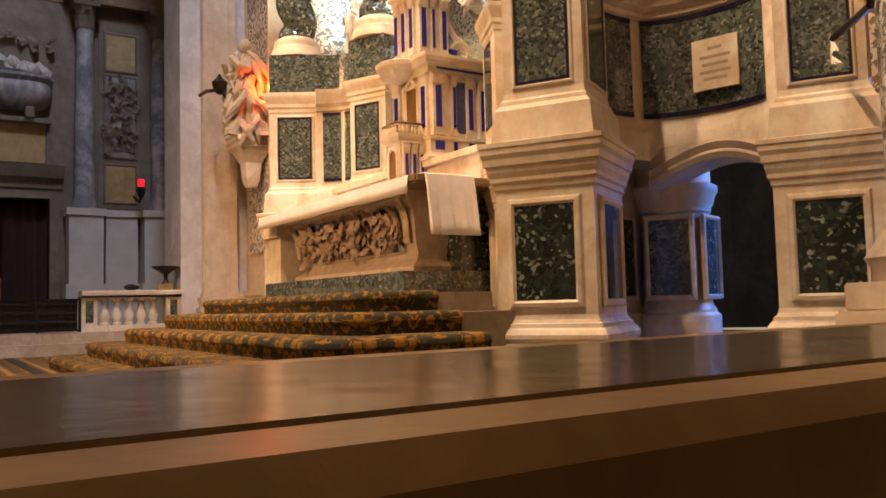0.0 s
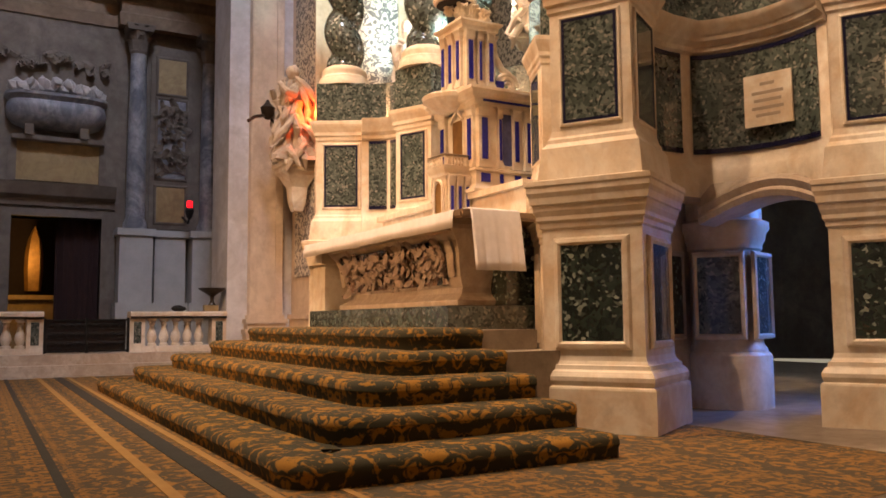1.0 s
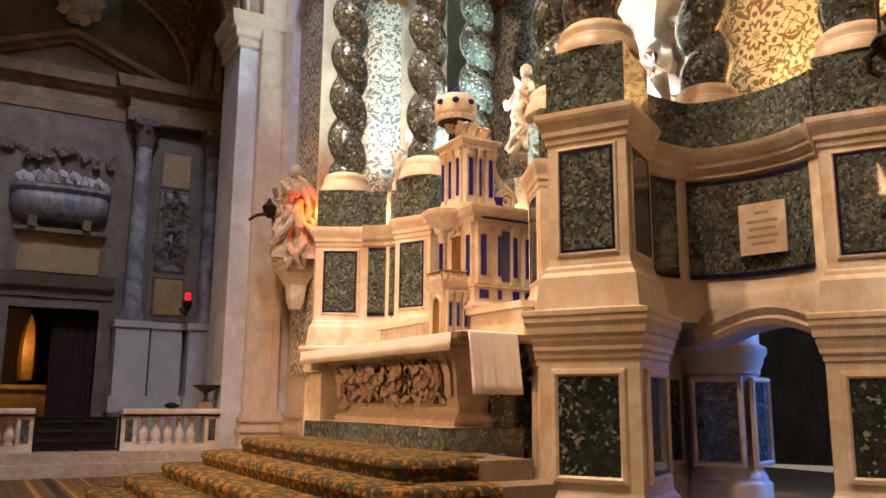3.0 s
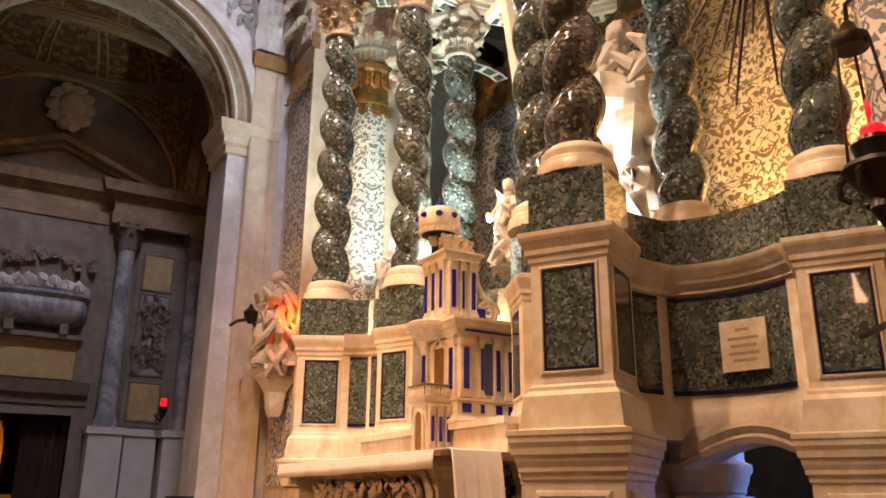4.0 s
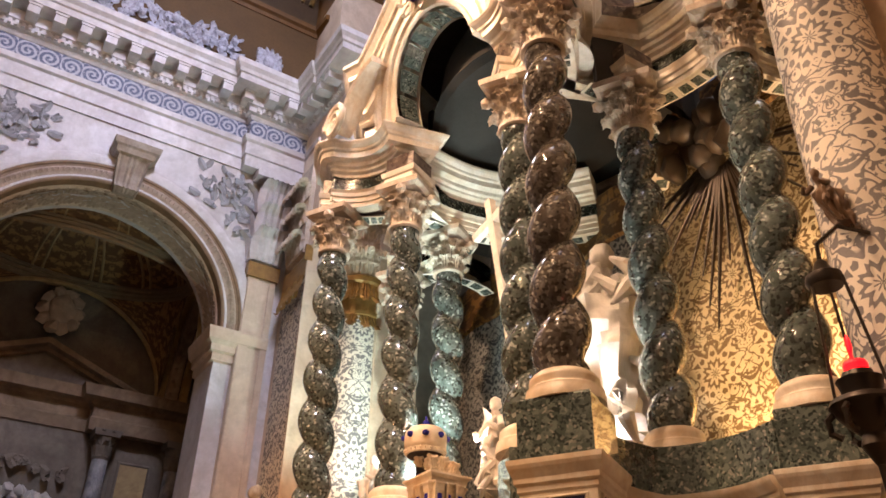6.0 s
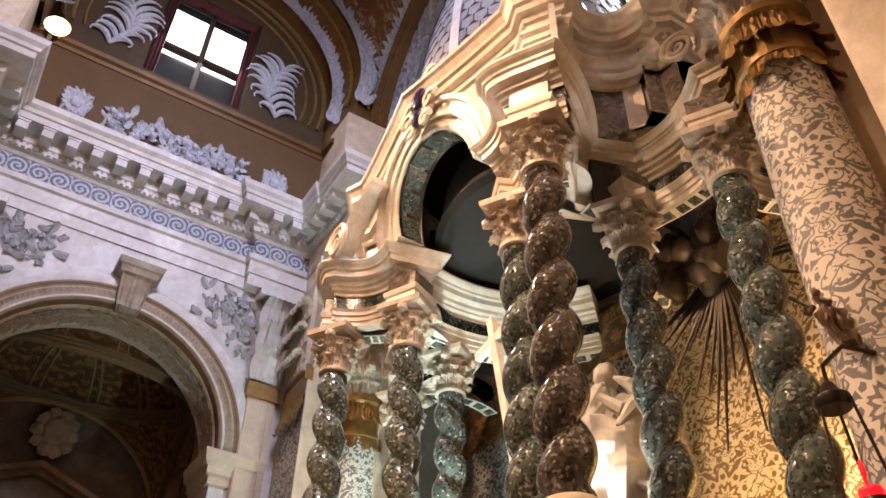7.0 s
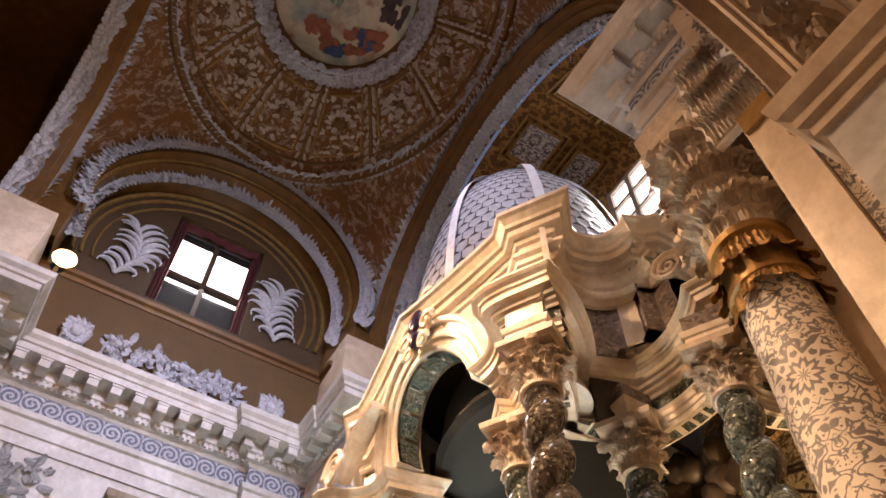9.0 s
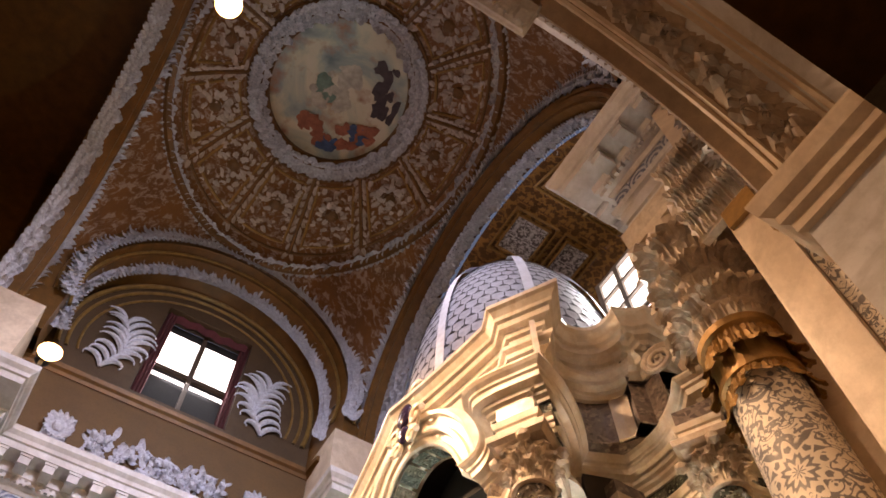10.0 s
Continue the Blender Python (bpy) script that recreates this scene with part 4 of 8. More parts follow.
for tone, spots in (((0.36, 0.12, 0.07), ((0.95, 1.35), (0.2, 1.62), (-0.4, 1.5), (1.35, 0.75))), ((0.05, 0.10, 0.22), ((1.2, 1.0), (0.55, 1.75))), ((0.07, 0.05, 0.06), ((1.3, -0.5), (1.55, -0.2), (1.0, -1.1))), ((0.5, 0.46, 0.4), ((-0.2, 0.0), (-0.5, 0.5), (0.1, -0.5), (0.3, 0.3))), ((0.16, 0.26, 0.22), ((-0.35, 0.15),))):
    bm = bmesh.new()
    for u, v in spots:
        for k in range(7):
            uu, vv = u + rng.uniform(-0.28, 0.28), v + rng.uniform(-0.28, 0.28)
            if (uu / 2.0) ** 2 + (vv / 2.2) ** 2 < 1:
                blob(bm, (XV + uu, YV + vv, vault_z(uu, vv) - 0.05), (rng.uniform(0.1, 0.3), rng.uniform(0.1, 0.3), 0.012), rng.randint(0, 99), 0.6, 2)
    part("painted_shape", bm, plain("painted_tone", tone, 0.8, 0, 0.5, 5), painting)

ROLL_GOLD = plain("dull_gilding", (0.3, 0.17, 0.05), 0.42, 0.25, 0.5, 6)


# end walls of the vaulted bay with their arches
def lunette(name, f, s):
    W = wall(name, "lunette wall with an arched recess, stucco palms and a window")
    yb = f(YV + BV)
    bm = bmesh.new()
    arch_wall(bm, "y", yb, yb + s * 0.25, XV - AV - 0.6, XV + AV + 0.6, 17.0, 24.6, 1.5, 3.8, 19.5, 17.0)
    part("arch_face", bm, GOLDBROWN, W, "brown painted arch face")
    bm = bmesh.new()
    orders = [(3.82, 19.5, 0.0), (3.78, 19.4, 0.25), (3.66, 19.3, 0.27), (3.66, 19.1, 0.55), (3.58, 19.0, 0.57), (3.55, 18.8, 1.0)]
    rows = []
    for r, zc, dy in orders:
        rows.append([(1.5 - 0.2 * dy + r * math.cos(a), yb + s * dy, zc + r * math.sin(a)) for a in [math.pi * i / 40 for i in range(41)]])
    grid(bm, rows)
    for sx in (-1, 1):
        quads(bm, [[(1.5 + sx * 3.8, yb, 17), (1.5 + sx * 3.8, yb, 19.5), (1.3 + sx * 3.55, yb + s * 1.0, 18.8), (1.3 + sx * 3.55, yb + s * 1.0, 17)]])
    part("arch_reveal", bm, GOLDBROWN, W, "brown and gold stepped reveal", smooth=True)
    bm = bmesh.new()
    for dy, r, zc in ((-0.06, 3.95, 19.5), (0.62, 3.6, 18.95)):
        pts = [Vector((1.5 - 0.2 * dy + r * math.cos(a), yb + s * dy - s * 0.05, zc + r * math.sin(a))) for a in [math.pi * (i / 96 * 1.16 - 0.08) for i in range(97)]]
        pts = [q for q in pts if q.z > 17.6]
        leaf_ring(bm, pts, 0.3, (-1, 0, 1), False, (0, -s, 0))
    part("leaf_garland", bm, LEAF, W, "pale stucco leaf garlands")
    # back wall with a window opening
    y2 = f(YV + BV) + s * 1.0
    wx0, wx1, wz0, wz1 = 0.02, 2.56, 17.45, 21.1
    bm = bmesh.new()
    for a, b, c, d in ((-4, wx0, 17, 24), (wx1, 7, 17, 24), (wx0, wx1, 17, wz0), (wx0, wx1, wz1, 24)):
        y0, y1 = sorted((y2, y2 + s * 0.5))
        box(bm, a, b, y0, y1, c, d)
    part("wall_body", bm, plain("brown_wall", (0.07, 0.036, 0.012), 0.7, 0, 0.3, 2), W, "brown painted lunette wall")
    # gilded roll mouldings round the wall's field and across its foot
    for r, zc, dy, w in ((4.22, 19.5, -0.02, 0.06), (3.72, 19.4, 0.26, 0.05), (3.42, 18.78, 0.97, 0.07), (3.18, 18.74, 0.98, 0.05), (2.9, 18.7, 0.985, 0.035)):
        bm = bmesh.new()
        rows = []
        for i in range(49):
            a = math.pi * (i / 48 * 1.16 - 0.08)
            rows.append([(1.5 - 0.2 * dy + (r + w * math.cos(b)) * math.cos(a), yb + s * (dy + w * math.sin(b)), zc + (r + w * math.cos(b)) * math.sin(a)) for b in [math.tau * j / 8 for j in range(9)]])
        grid(bm, rows)
        part("roll_moulding", bm, ROLL_GOLD, W, "dull gilded roll moulding", smooth=True)
    return W, y2


wn, yl = lunette("wall_lunette_north", lambda y: y, 1)
lunette("wall_lunette_south", lambda y: 2 * YV - y, -1)

# the north lunette's window
win = thing("window_1", "tall wooden window with dark red curtains, its upper panes bright with daylight", "window", kind="structure")
bm = bmesh.new()
for a, b, c, d in ((0.02, 0.16, 17.45, 21.1), (2.42, 2.56, 17.45, 21.1), (0.16, 2.42, 17.45, 17.62), (0.16, 2.42, 20.9, 21.1), (1.24, 1.36, 17.62, 20.9), (0.16, 1.24, 18.95, 19.07), (1.36, 2.42, 18.95, 19.07)):
    box(bm, a, b, yl + 0.28, yl + 0.38, c, d)
part("window_frame", bm, plain("dark_window_wood", (0.07, 0.045, 0.03), 0.5), win)
for x0, x1 in ((0.30, 1.22), (1.38, 2.32)):
    bm = bmesh.new()
    box(bm, x0, x1, yl + 0.33, yl + 0.345, 19.07, 20.5)
    part("pane", bm, WINDOWSKY, win, "pane bright with daylight")
    bm = bmesh.new()
    box(bm, x0, x1, yl + 0.33, yl + 0.345, 18.66, 18.78)
    part("pane", bm, WINDOWSKY, win, "pane bright with daylight")
    bm = bmesh.new()
    box(bm, x0 - 0.1, x1 + 0.08, yl + 0.39, yl + 0.41, 17.62, 20.9)
    part("shutter", bm, plain("window_shutter", (0.01, 0.011, 0.012), 0.9), win, "dark shutter behind the panes")
for x0, x1 in ((0.05, 0.32), (2.28, 2.54)):
    bm = bmesh.new()
    rows = []
    for z in (17.5, 18.5, 19.5, 20.4, 21.05):
        rows.append([(x0 + (x1 - x0) * k / 12, yl + 0.16 + 0.05 * math.sin(k * 1.57) + 0.02 * math.sin(z * 3), z) for k in range(13)])
    grid(bm, rows)
    part("curtain", bm, CURTAIN, win, "dark red curtain", smooth=True)
bm = bmesh.new()
grid(bm, [[(0.1 + 2.36 * k / 24, yl + 0.14 + 0.04 * math.sin(k * 1.3), z - 0.04 * math.sin(k * 0.5)) for k in range(25)] for z in (20.75, 20.95, 21.1)])
part("valance", bm, CURTAIN, win, "dark red valance", smooth=True)

# stucco palm ornaments beside the window
def palm(x, mirror):
    bm = bmesh.new()
    rng = random.Random(int(x * 7) + 30)
    for k in range(9):
        t = k / 8
        stem = Vector((x + mirror * 0.32 * math.sin(t * 3.0), yl - 0.03, 17.7 + 1.75 * t))
        for sgn in (-1, 1):
            a0 = 1.2 - 0.5 * t + rng.uniform(-0.15, 0.15)
            l = 1.02 * (0.55 + math.sin(math.pi * (0.2 + 0.6 * t)) * 0.5)
            pts, rad = [], []
            for q in range(10):
                u = q / 9
                ang = math.pi / 2 - sgn * a0 * (0.25 + 2.6 * u * u)
                p = pts[-1] + Vector((math.cos(ang), 0, math.sin(ang))) * l / 9 if pts else stem
                pts.append(p + Vector((0, -0.012, 0)))
                rad.append(0.02 + 0.058 * math.sin(math.pi * min(1, u + 0.12)) * (1.1 - 0.3 * u))
            tube(bm, pts, rad, 6)
    tagged(part("palm_relief", bm, LEAF, smooth=True), "pale stucco palm fronds in relief on the brown wall", "wall relief", "palm reliefs beside the window")


palm(-0.85, 1)
palm(3.45, -1)

# attic band with sill moulding and garland reliefs under the window
bm = bmesh.new()
sweep(bm, [(-2.6, WN - 0.02), (4.95, WN - 0.02), (5.0, 13.6)], [(-0.2, 16.9), (0.04, 16.9), (0.08, 16.98), (0.16, 17.02), (0.18, 17.14), (0.05, 17.2), (-0.6, 17.2)], -1)
sweep(bm, [(-2.6, WN - 0.02), (5.0, WN - 0.02)], [(-0.2, 14.4), (0.1, 14.4), (0.1, 14.75), (0.05, 14.85), (-0.2, 14.85)], -1)
part("sill_moulding", bm, GOLDBROWN, wall_north, "brown gilded sill moulding")
bm = bmesh.new()
box(bm, -2.6, 5.2, WN - 0.035, WN + 0.01, 14.86, 16.89)
part("attic_face", bm, plain("attic_brown", (0.125, 0.06, 0.015), 0.7, 0, 0.3, 2), wall_north, "brown painted attic band")


def relief(x, w, seed, label):
    bm = bmesh.new()
    rng = random.Random(seed)
    for k in range(int(60 * w)):
        u = rng.uniform(-w / 2, w / 2)
        z = 15.35 + 0.12 * math.cos(u / w * 6.28 * 2) + rng.uniform(-0.3, 0.3)
        a = rng.uniform(0, 6.28)
        leaf(bm, (x + u, WN - 0.05, z), (math.cos(a), 0, math.sin(a)), (0, -1, 0), rng.uniform(0.14, 0.3), 0.4, 0.65)
    for k in range(int(5 * w)):
        blob(bm, (x + rng.uniform(-w / 2, w / 2), WN - 0.12, 15.35 + rng.uniform(-0.2, 0.25)), (0.1, 0.09, 0.12), k, 0.4, 1)
    tagged(part("garland_relief", bm, LEAF), label, "wall relief", "reliefs on the attic band")


relief(0.25, 1.1, 1, "pale stucco garland of fruit and leaves")
relief(2.45, 1.1, 2, "pale stucco garland of fruit and leaves")
relief(1.35, 0.95, 3, "pale stucco swag between two garlands")
for x in (-0.95, 3.75):
    bm = bmesh.new()
    rng = random.Random(int(x * 10) + 40)
    slab(bm, [(x - 0.26, WN - 0.04, 15.0), (x + 0.26, WN - 0.04, 15.0), (x + 0.3, WN - 0.04, 15.75), (x - 0.3, WN - 0.04, 15.75)], 0.08, (0, -1, 0))
    for k in range(14):
        a = 2 * math.pi * k / 14
        leaf(bm, (x + 0.2 * math.cos(a), WN - 0.12, 15.38 + 0.26 * math.sin(a)), (math.cos(a + 1.2), 0, math.sin(a + 1.2)), (0, -1, 0), 0.22, 0.4, 0.6)
    blob(bm, (x, WN - 0.14, 15.38), (0.13, 0.08, 0.16), 3, 0.3, 2)
    tagged(part("corbel_relief", bm, LEAF), "small carved stucco corbel", "wall relief", "corbels on the attic band")

# transverse arches to the apse and to the nave
def cross_arch(name, x, s, yc, r, zc, label):
    W = wall(name, label)
    bm = bmesh.new()
    arch_wall(bm, "x", x, x + s * 0.7, WS - 0.2, WN + 0.2, 14.4, 25.2, yc, r, zc, 14.4)
    part("wall_body", bm, GOLDBROWN, W, "brown and gold arch face")
    bm = bmesh.new()
    for e, o in ((0.1, 0.10), (0.34, 0.06)):
        arch_sweep(bm, arc_frames("x", x, yc, zc, r, 0, 180, 44), [(e, 0.0), (e, -s * o), (e + 0.06, -s * (o + 0.05)), (e + 0.12, -s * o), (e + 0.12, 0.0)])
    part("arch_moulding", bm, GOLDBROWN, W, smooth=True)
    bm = bmesh.new()
    pts = [Vector((x - s * 0.06, yc + (r + 0.66) * math.cos(a), zc + (r + 0.66) * math.sin(a))) for a in [math.pi * i / 140 for i in range(141)]]
    leaf_ring(bm, pts, 0.3, (-1, 0, 1), False, (-s, 0, 0))
    pts = [Vector((x + s * 0.45, yc + (r - 0.02) * math.cos(a), zc + (r - 0.02) * math.sin(a))) for a in [math.pi * i / 130 for i in range(131)]]
    leaf_ring(bm, pts, 0.28, (-1, 0, 1), False, lambda q: (Vector((q.x, yc, zc)) - q).normalized())
    part("leaf_garland", bm, LEAF, W, "pale stucco leaf garlands")
    return W


cross_arch("wall_apse_arch", 5.85, 1, 7.75, 5.35, 16.95, "brown and gold arch before the apse")
cross_arch("wall_nave_arch", -3.15, -1, 7.6, 5.35, 16.95, "brown and gold arch towards the nave")

# apse: barrel with coffers, end wall with windows
apse = wall("wall_apse", "apse with a coffered barrel vault and a window")
bm = bmesh.new()
grid(bm, [[(x, 7.6 + 5.2 * math.cos(a), 16.8 + 5.2 * math.sin(a)) for a in [math.pi * i / 32 for i in range(33)]] for x in (6.55, 9.8)],
     [[(x, 5.2 * math.pi * i / 32) for i in range(33)] for x in (6.55, 9.8)])
grid(bm, [[(9.8 + 2.6 * math.sin(t), 7.6 + 5.2 * math.cos(a) * math.cos(t), 16.8 + 5.2 * math.sin(a) * math.cos(t)) for a in [math.pi * i / 24 for i in range(25)]] for t in [math.pi / 2 * k / 10 for k in range(10)]],
     [[(9.8 + t * 3, 5.2 * math.pi * i / 24) for i in range(25)] for t in [math.pi / 2 * k / 10 for k in range(10)]])
part("apse_vault", bm, GOLDWORK, apse, "gilded brown vault")
bm = bmesh.new()
for i in range(7):
    a0, a1 = math.pi * (i + 0.18) / 7, math.pi * (i + 0.82) / 7
    for xa, xb in ((6.9, 8.3), (8.55, 9.7)):
        for e, o in ((0.0, 0.05), (0.16, 0.09)):
            ring = []
            for a, xx in ((a0, xa), (a1, xa), (a1, xb), (a0, xb)):
                ring.append(Vector((xx + (e if xx == xa else -e), 7.6 + (5.2 - o) * math.cos(a + (e * 0.2 if a == a0 else -e * 0.2)), 16.8 + (5.2 - o) * math.sin(a + (e * 0.2 if a == a0 else -e * 0.2)))))
            tube(bm, ring, 0.05, 6, True)
part("coffer_frame", bm, plain("coffer_gold", (0.34, 0.18, 0.05), 0.4, 0.3, 0.4, 5), apse, "gold coffer frames")
bm = bmesh.new()
for i in range(7):
    aa = [math.pi * (i + 0.26 + 0.48 * k / 5) / 7 for k in range(6)]
    for xa, xb in ((7.08, 8.12), (8.73, 9.52)):
        grid(bm, [[(x, 7.6 + 5.14 * math.cos(a), 16.8 + 5.14 * math.sin(a)) for a in aa] for x in (xa, xb)], [[(x, 5.14 * a) for a in aa] for x in (xa, xb)])
part("coffer_panel", bm, figured("coffer_relief", (0.1, 0.08, 0.08), (0.52, 0.5, 0.52), 0.5, 0.5, 0.5, 0.6, relief=1.0, freq=3.0, detail=5), apse, "grey-white carved coffer panels")
wall_e = bmesh.new()
path = [(6.9, 12.8)] + arc(9.8, 7.6, 5.2, 90, -90, 24) + [(6.9, 2.4)]
sweep(wall_e, path, [(0, 0), (0, 17.0), (0.4, 17.0), (0.4, 0)], 1)
part("wall_body", wall_e, PLASTER, apse, "grey plaster apse wall")
# hangings behind the altar
for nm, mat, y0, y1, z1, lab in (("gold_hanging", DAMASK_GOLD, 7.1, 2.4, 9.0, "gold damask hanging with dark leaf figures, lit from below"), ("damask_hanging", DAMASK_DIM, 12.4, 7.1, 8.4, "grey damask hanging with black leaf figures")):
    bm = bmesh.new()
    pts = [(7.9 + 0.03 * math.sin(k * 1.1), y0 + (y1 - y0) * k / 24) for k in range(25)]
    sweep(bm, pts, [(0, 2.2), (0, z1)], -1, uv=True, caps=False)
    part(nm, bm, mat, apse, lab)
    bm = bmesh.new()
    sweep(bm, pts, [(-0.02, z1), (0.05, z1 + 0.05), (0.05, z1 + 0.95), (-0.05, z1 + 1.0)], -1, uv=True)
    part("gilt_pelmet", bm, GOLDWORK, apse, "gilded carved pelmet")
bm = bmesh.new()
box(bm, 9.3, 9.36, 4.8, 6.9, 17.4, 19.6)
apse_win = part("window_2", bm, WINDOWSKY, apse)
bm = bmesh.new()
for k in (4.8, 5.5, 6.2, 6.9):
    box(bm, 9.18, 9.29, k - 0.07, k + 0.07, 17.3, 19.7)
for z in (17.35, 18.1, 18.9, 19.65):
    box(bm, 9.19, 9.28, 4.75, 6.95, z - 0.05, z + 0.05)
part("window_bars", bm, plain("window_bar_grey", (0.3, 0.27, 0.25), 0.6), apse, "grey window bars")
apse_win["label"] = "bright apse window"

# unseen walls added against sky light: nave end and the space behind the camera
bm = bmesh.new()
box(bm, -16.4, -16, -4, 20, 0, 25)
tagged(part("wall_west", bm, PLASTER), "unseen plain grey wall added to close the nave", "wall", kind="structure")
bm = bmesh.new()
box(bm, -16, 6.6, -4.4, -4, 0, 17)
box(bm, 6.6, 7.0, -4, WS, 0, 17)
tagged(part("wall_behind", bm, PLASTER), "unseen plain plaster wall added to close the space behind the rail", "wall", kind="structure")
bm = bmesh.new()
box(bm, -16, 6.6, -4, WS - 1.1, 12.2, 12.5)
tagged(part("ceiling_chapel", bm, GOLDBROWN), "brown painted chapel ceiling", "ceiling", kind="structure")
bm = bmesh.new()
box(bm, -16, -3.9, -0.5, 16, 24.6, 25)
tagged(part("ceiling_nave", bm, GOLDBROWN), "brown painted nave vault", "ceiling", kind="structure")
for y0, y1 in ((WS - 1.1, WS), (WN, WN + 1.1)):
    bm = bmesh.new()
    box(bm, -16, -3.9, y0, y1, 16.9, 24.6)
    tagged(part("wall_nave", bm, GOLDBROWN), "brown painted upper wall of the nave", "wall", kind="structure")
# ---- the high altar and its canopy ----
canopy = thing("altar_canopy", "baroque marble altar canopy on twisted green columns under a scaled dome", "altar canopy", (5.0, A, 0))
C1, C2, C4, C5 = (4.12, 4.72), (4.70, 5.95), (5.93, 5.2), (5.97, 3.65)


def far(p):
    return (p[0], 2 * A - p[1])


def pedestal(at, ang, faces, k=1.0):
    """A two-storey pedestal with framed green panels; faces: the turns of the faces that carry panels; k: its breadth."""
    bm = bmesh.new()
    prof = [(0.475, 0.0), (0.475, 0.30), (0.47, 0.315), (0.45, 0.325), (0.465, 0.36), (0.465, 0.39), (0.445, 0.425), (0.425, 0.44), (0.42, 0.47), (0.405, 0.475), (0.39, 0.50), (0.38, 0.535), (0.38, 1.46), (0.395, 1.475), (0.395, 1.51), (0.415, 1.53), (0.415, 1.56), (0.43, 1.60), (0.435, 1.64), (0.45, 1.65), (0.455, 1.70), (0.47, 1.735), (0.47, 1.775), (0.48, 1.785), (0.48, 1.82), (0.40, 1.84),
            (0.375, 2.08), (0.36, 2.10), (0.345, 2.12), (0.34, 2.15), (0.325, 2.17), (0.315, 2.22), (0.315, 3.12), (0.33, 3.14), (0.33, 3.18), (0.35, 3.20), (0.352, 3.24), (0.37, 3.28), (0.385, 3.31), (0.395, 3.34), (0.395, 3.38), (0.33, 3.40)]
    square(bm, [(r * k, z) for r, z in prof], at, ang)
    ped = stay(part("pedestal", bm, MARBLE), canopy)
    bm = bmesh.new()
    square(bm, [(0.32 * k, 3.40), (0.32 * k, 3.88), (0.31 * k, 3.9)], at, ang)
    stay(part("green_block", bm, GREEN, label="green breccia block"), canopy)
    for f in faces:
        a = radians(ang + f)
        n = Vector((math.cos(a), math.sin(a), 0))
        t = Vector((-n.y, n.x, 0))
        c = Vector((*at, 0))
        panel_on(canopy, c + n * (0.38 * k + 0.002) + Vector((0, 0, 0.64)), t, (0, 0, 1), n, 0.46 * k, 0.70, DARKGREEN, MARBLE, 0.06 * k, "panel", proud=0.035)
        panel_on(canopy, c + n * (0.315 * k + 0.002) + Vector((0, 0, 2.27)), t, (0, 0, 1), n, 0.43 * k, 0.80, GREEN, MARBLE, 0.03, "panel", NAVY, 0.02)
    return ped


def twisted_column(at, phase=0.0, hand=1, stone=None):
    base = bmesh.new()
    lathe(base, [(0.345, 3.9), (0.345, 3.96), (0.335, 3.98), (0.33, 4.02), (0.30, 4.04), (0.295, 4.06), (0.305, 4.09), (0.30, 4.12), (0.275, 4.15), (0.25, 4.17)], at, 28)
    b = stay(part("column_base", base, MARBLE, smooth=True), canopy)
    bm = bmesh.new()
    rows = []
    z0, z1, turns = 4.14, 7.98, 6.2
    nz = 170
    for i in range(nz + 1):
        q = i / nz
        z = z0 + (z1 - z0) * q
        ph = hand * 2 * math.pi * turns * q + phase
        e = min(1.0, q * 16, (1 - q) * 16)
        r = 0.232 - 0.028 * q
        row = []
        for k in range(30):
            a = 2 * math.pi * k / 30
            # a round swelling with a narrow groove behind it
            swell = 2 * abs(math.cos((a - ph) / 2)) ** 0.75 - 1.25
            rr = r + 0.062 * e * swell
            row.append((at[0] + rr * math.cos(a), at[1] + rr * math.sin(a), z))
        rows.append(row)
    grid(bm, rows, close_u=True)
    s = part("shaft", bm, stone or SHAFT, label="polished green twisted marble shaft, browned where warm light falls", smooth=True)
    s.parent = b
    s.matrix_parent_inverse = b.matrix_parent_inverse.copy()
    b2 = bmesh.new()
    x, y = at
    lathe(b2, [(0.225, 7.96), (0.25, 7.98), (0.25, 8.02), (0.21, 8.05), (0.21, 8.35), (0.27, 8.55)], at, 20)
    for tier, (z, n, sz) in enumerate(((8.03, 8, 0.27), (8.18, 8, 0.3), (8.34, 8, 0.26))):
        for i in range(n):
            a = 2 * math.pi * (i + 0.5 * (tier % 2)) / n
            d = Vector((math.cos(a), math.sin(a), 0))
            acanthus(b2, Vector((x, y, z)) + d * 0.215, (0, 0, 1), d, sz * 1.15, 0.6, 0.55)
    square(b2, [(0.30, 8.58), (0.36, 8.62), (0.37, 8.7)], at, 30)
    for i in (-1, 1):
        for j in (-1, 1):
            blob(b2, (x + 0.27 * i, y + 0.27 * j, 8.52), (0.09, 0.09, 0.09), 2, 0.2, 1)
    c = part("capital", b2, MARBLE_OLD, label="carved leaf capital")
    c.parent = b
    s.matrix_parent_inverse = Matrix.Identity(4)
    c.matrix_parent_inverse = Matrix.Identity(4)


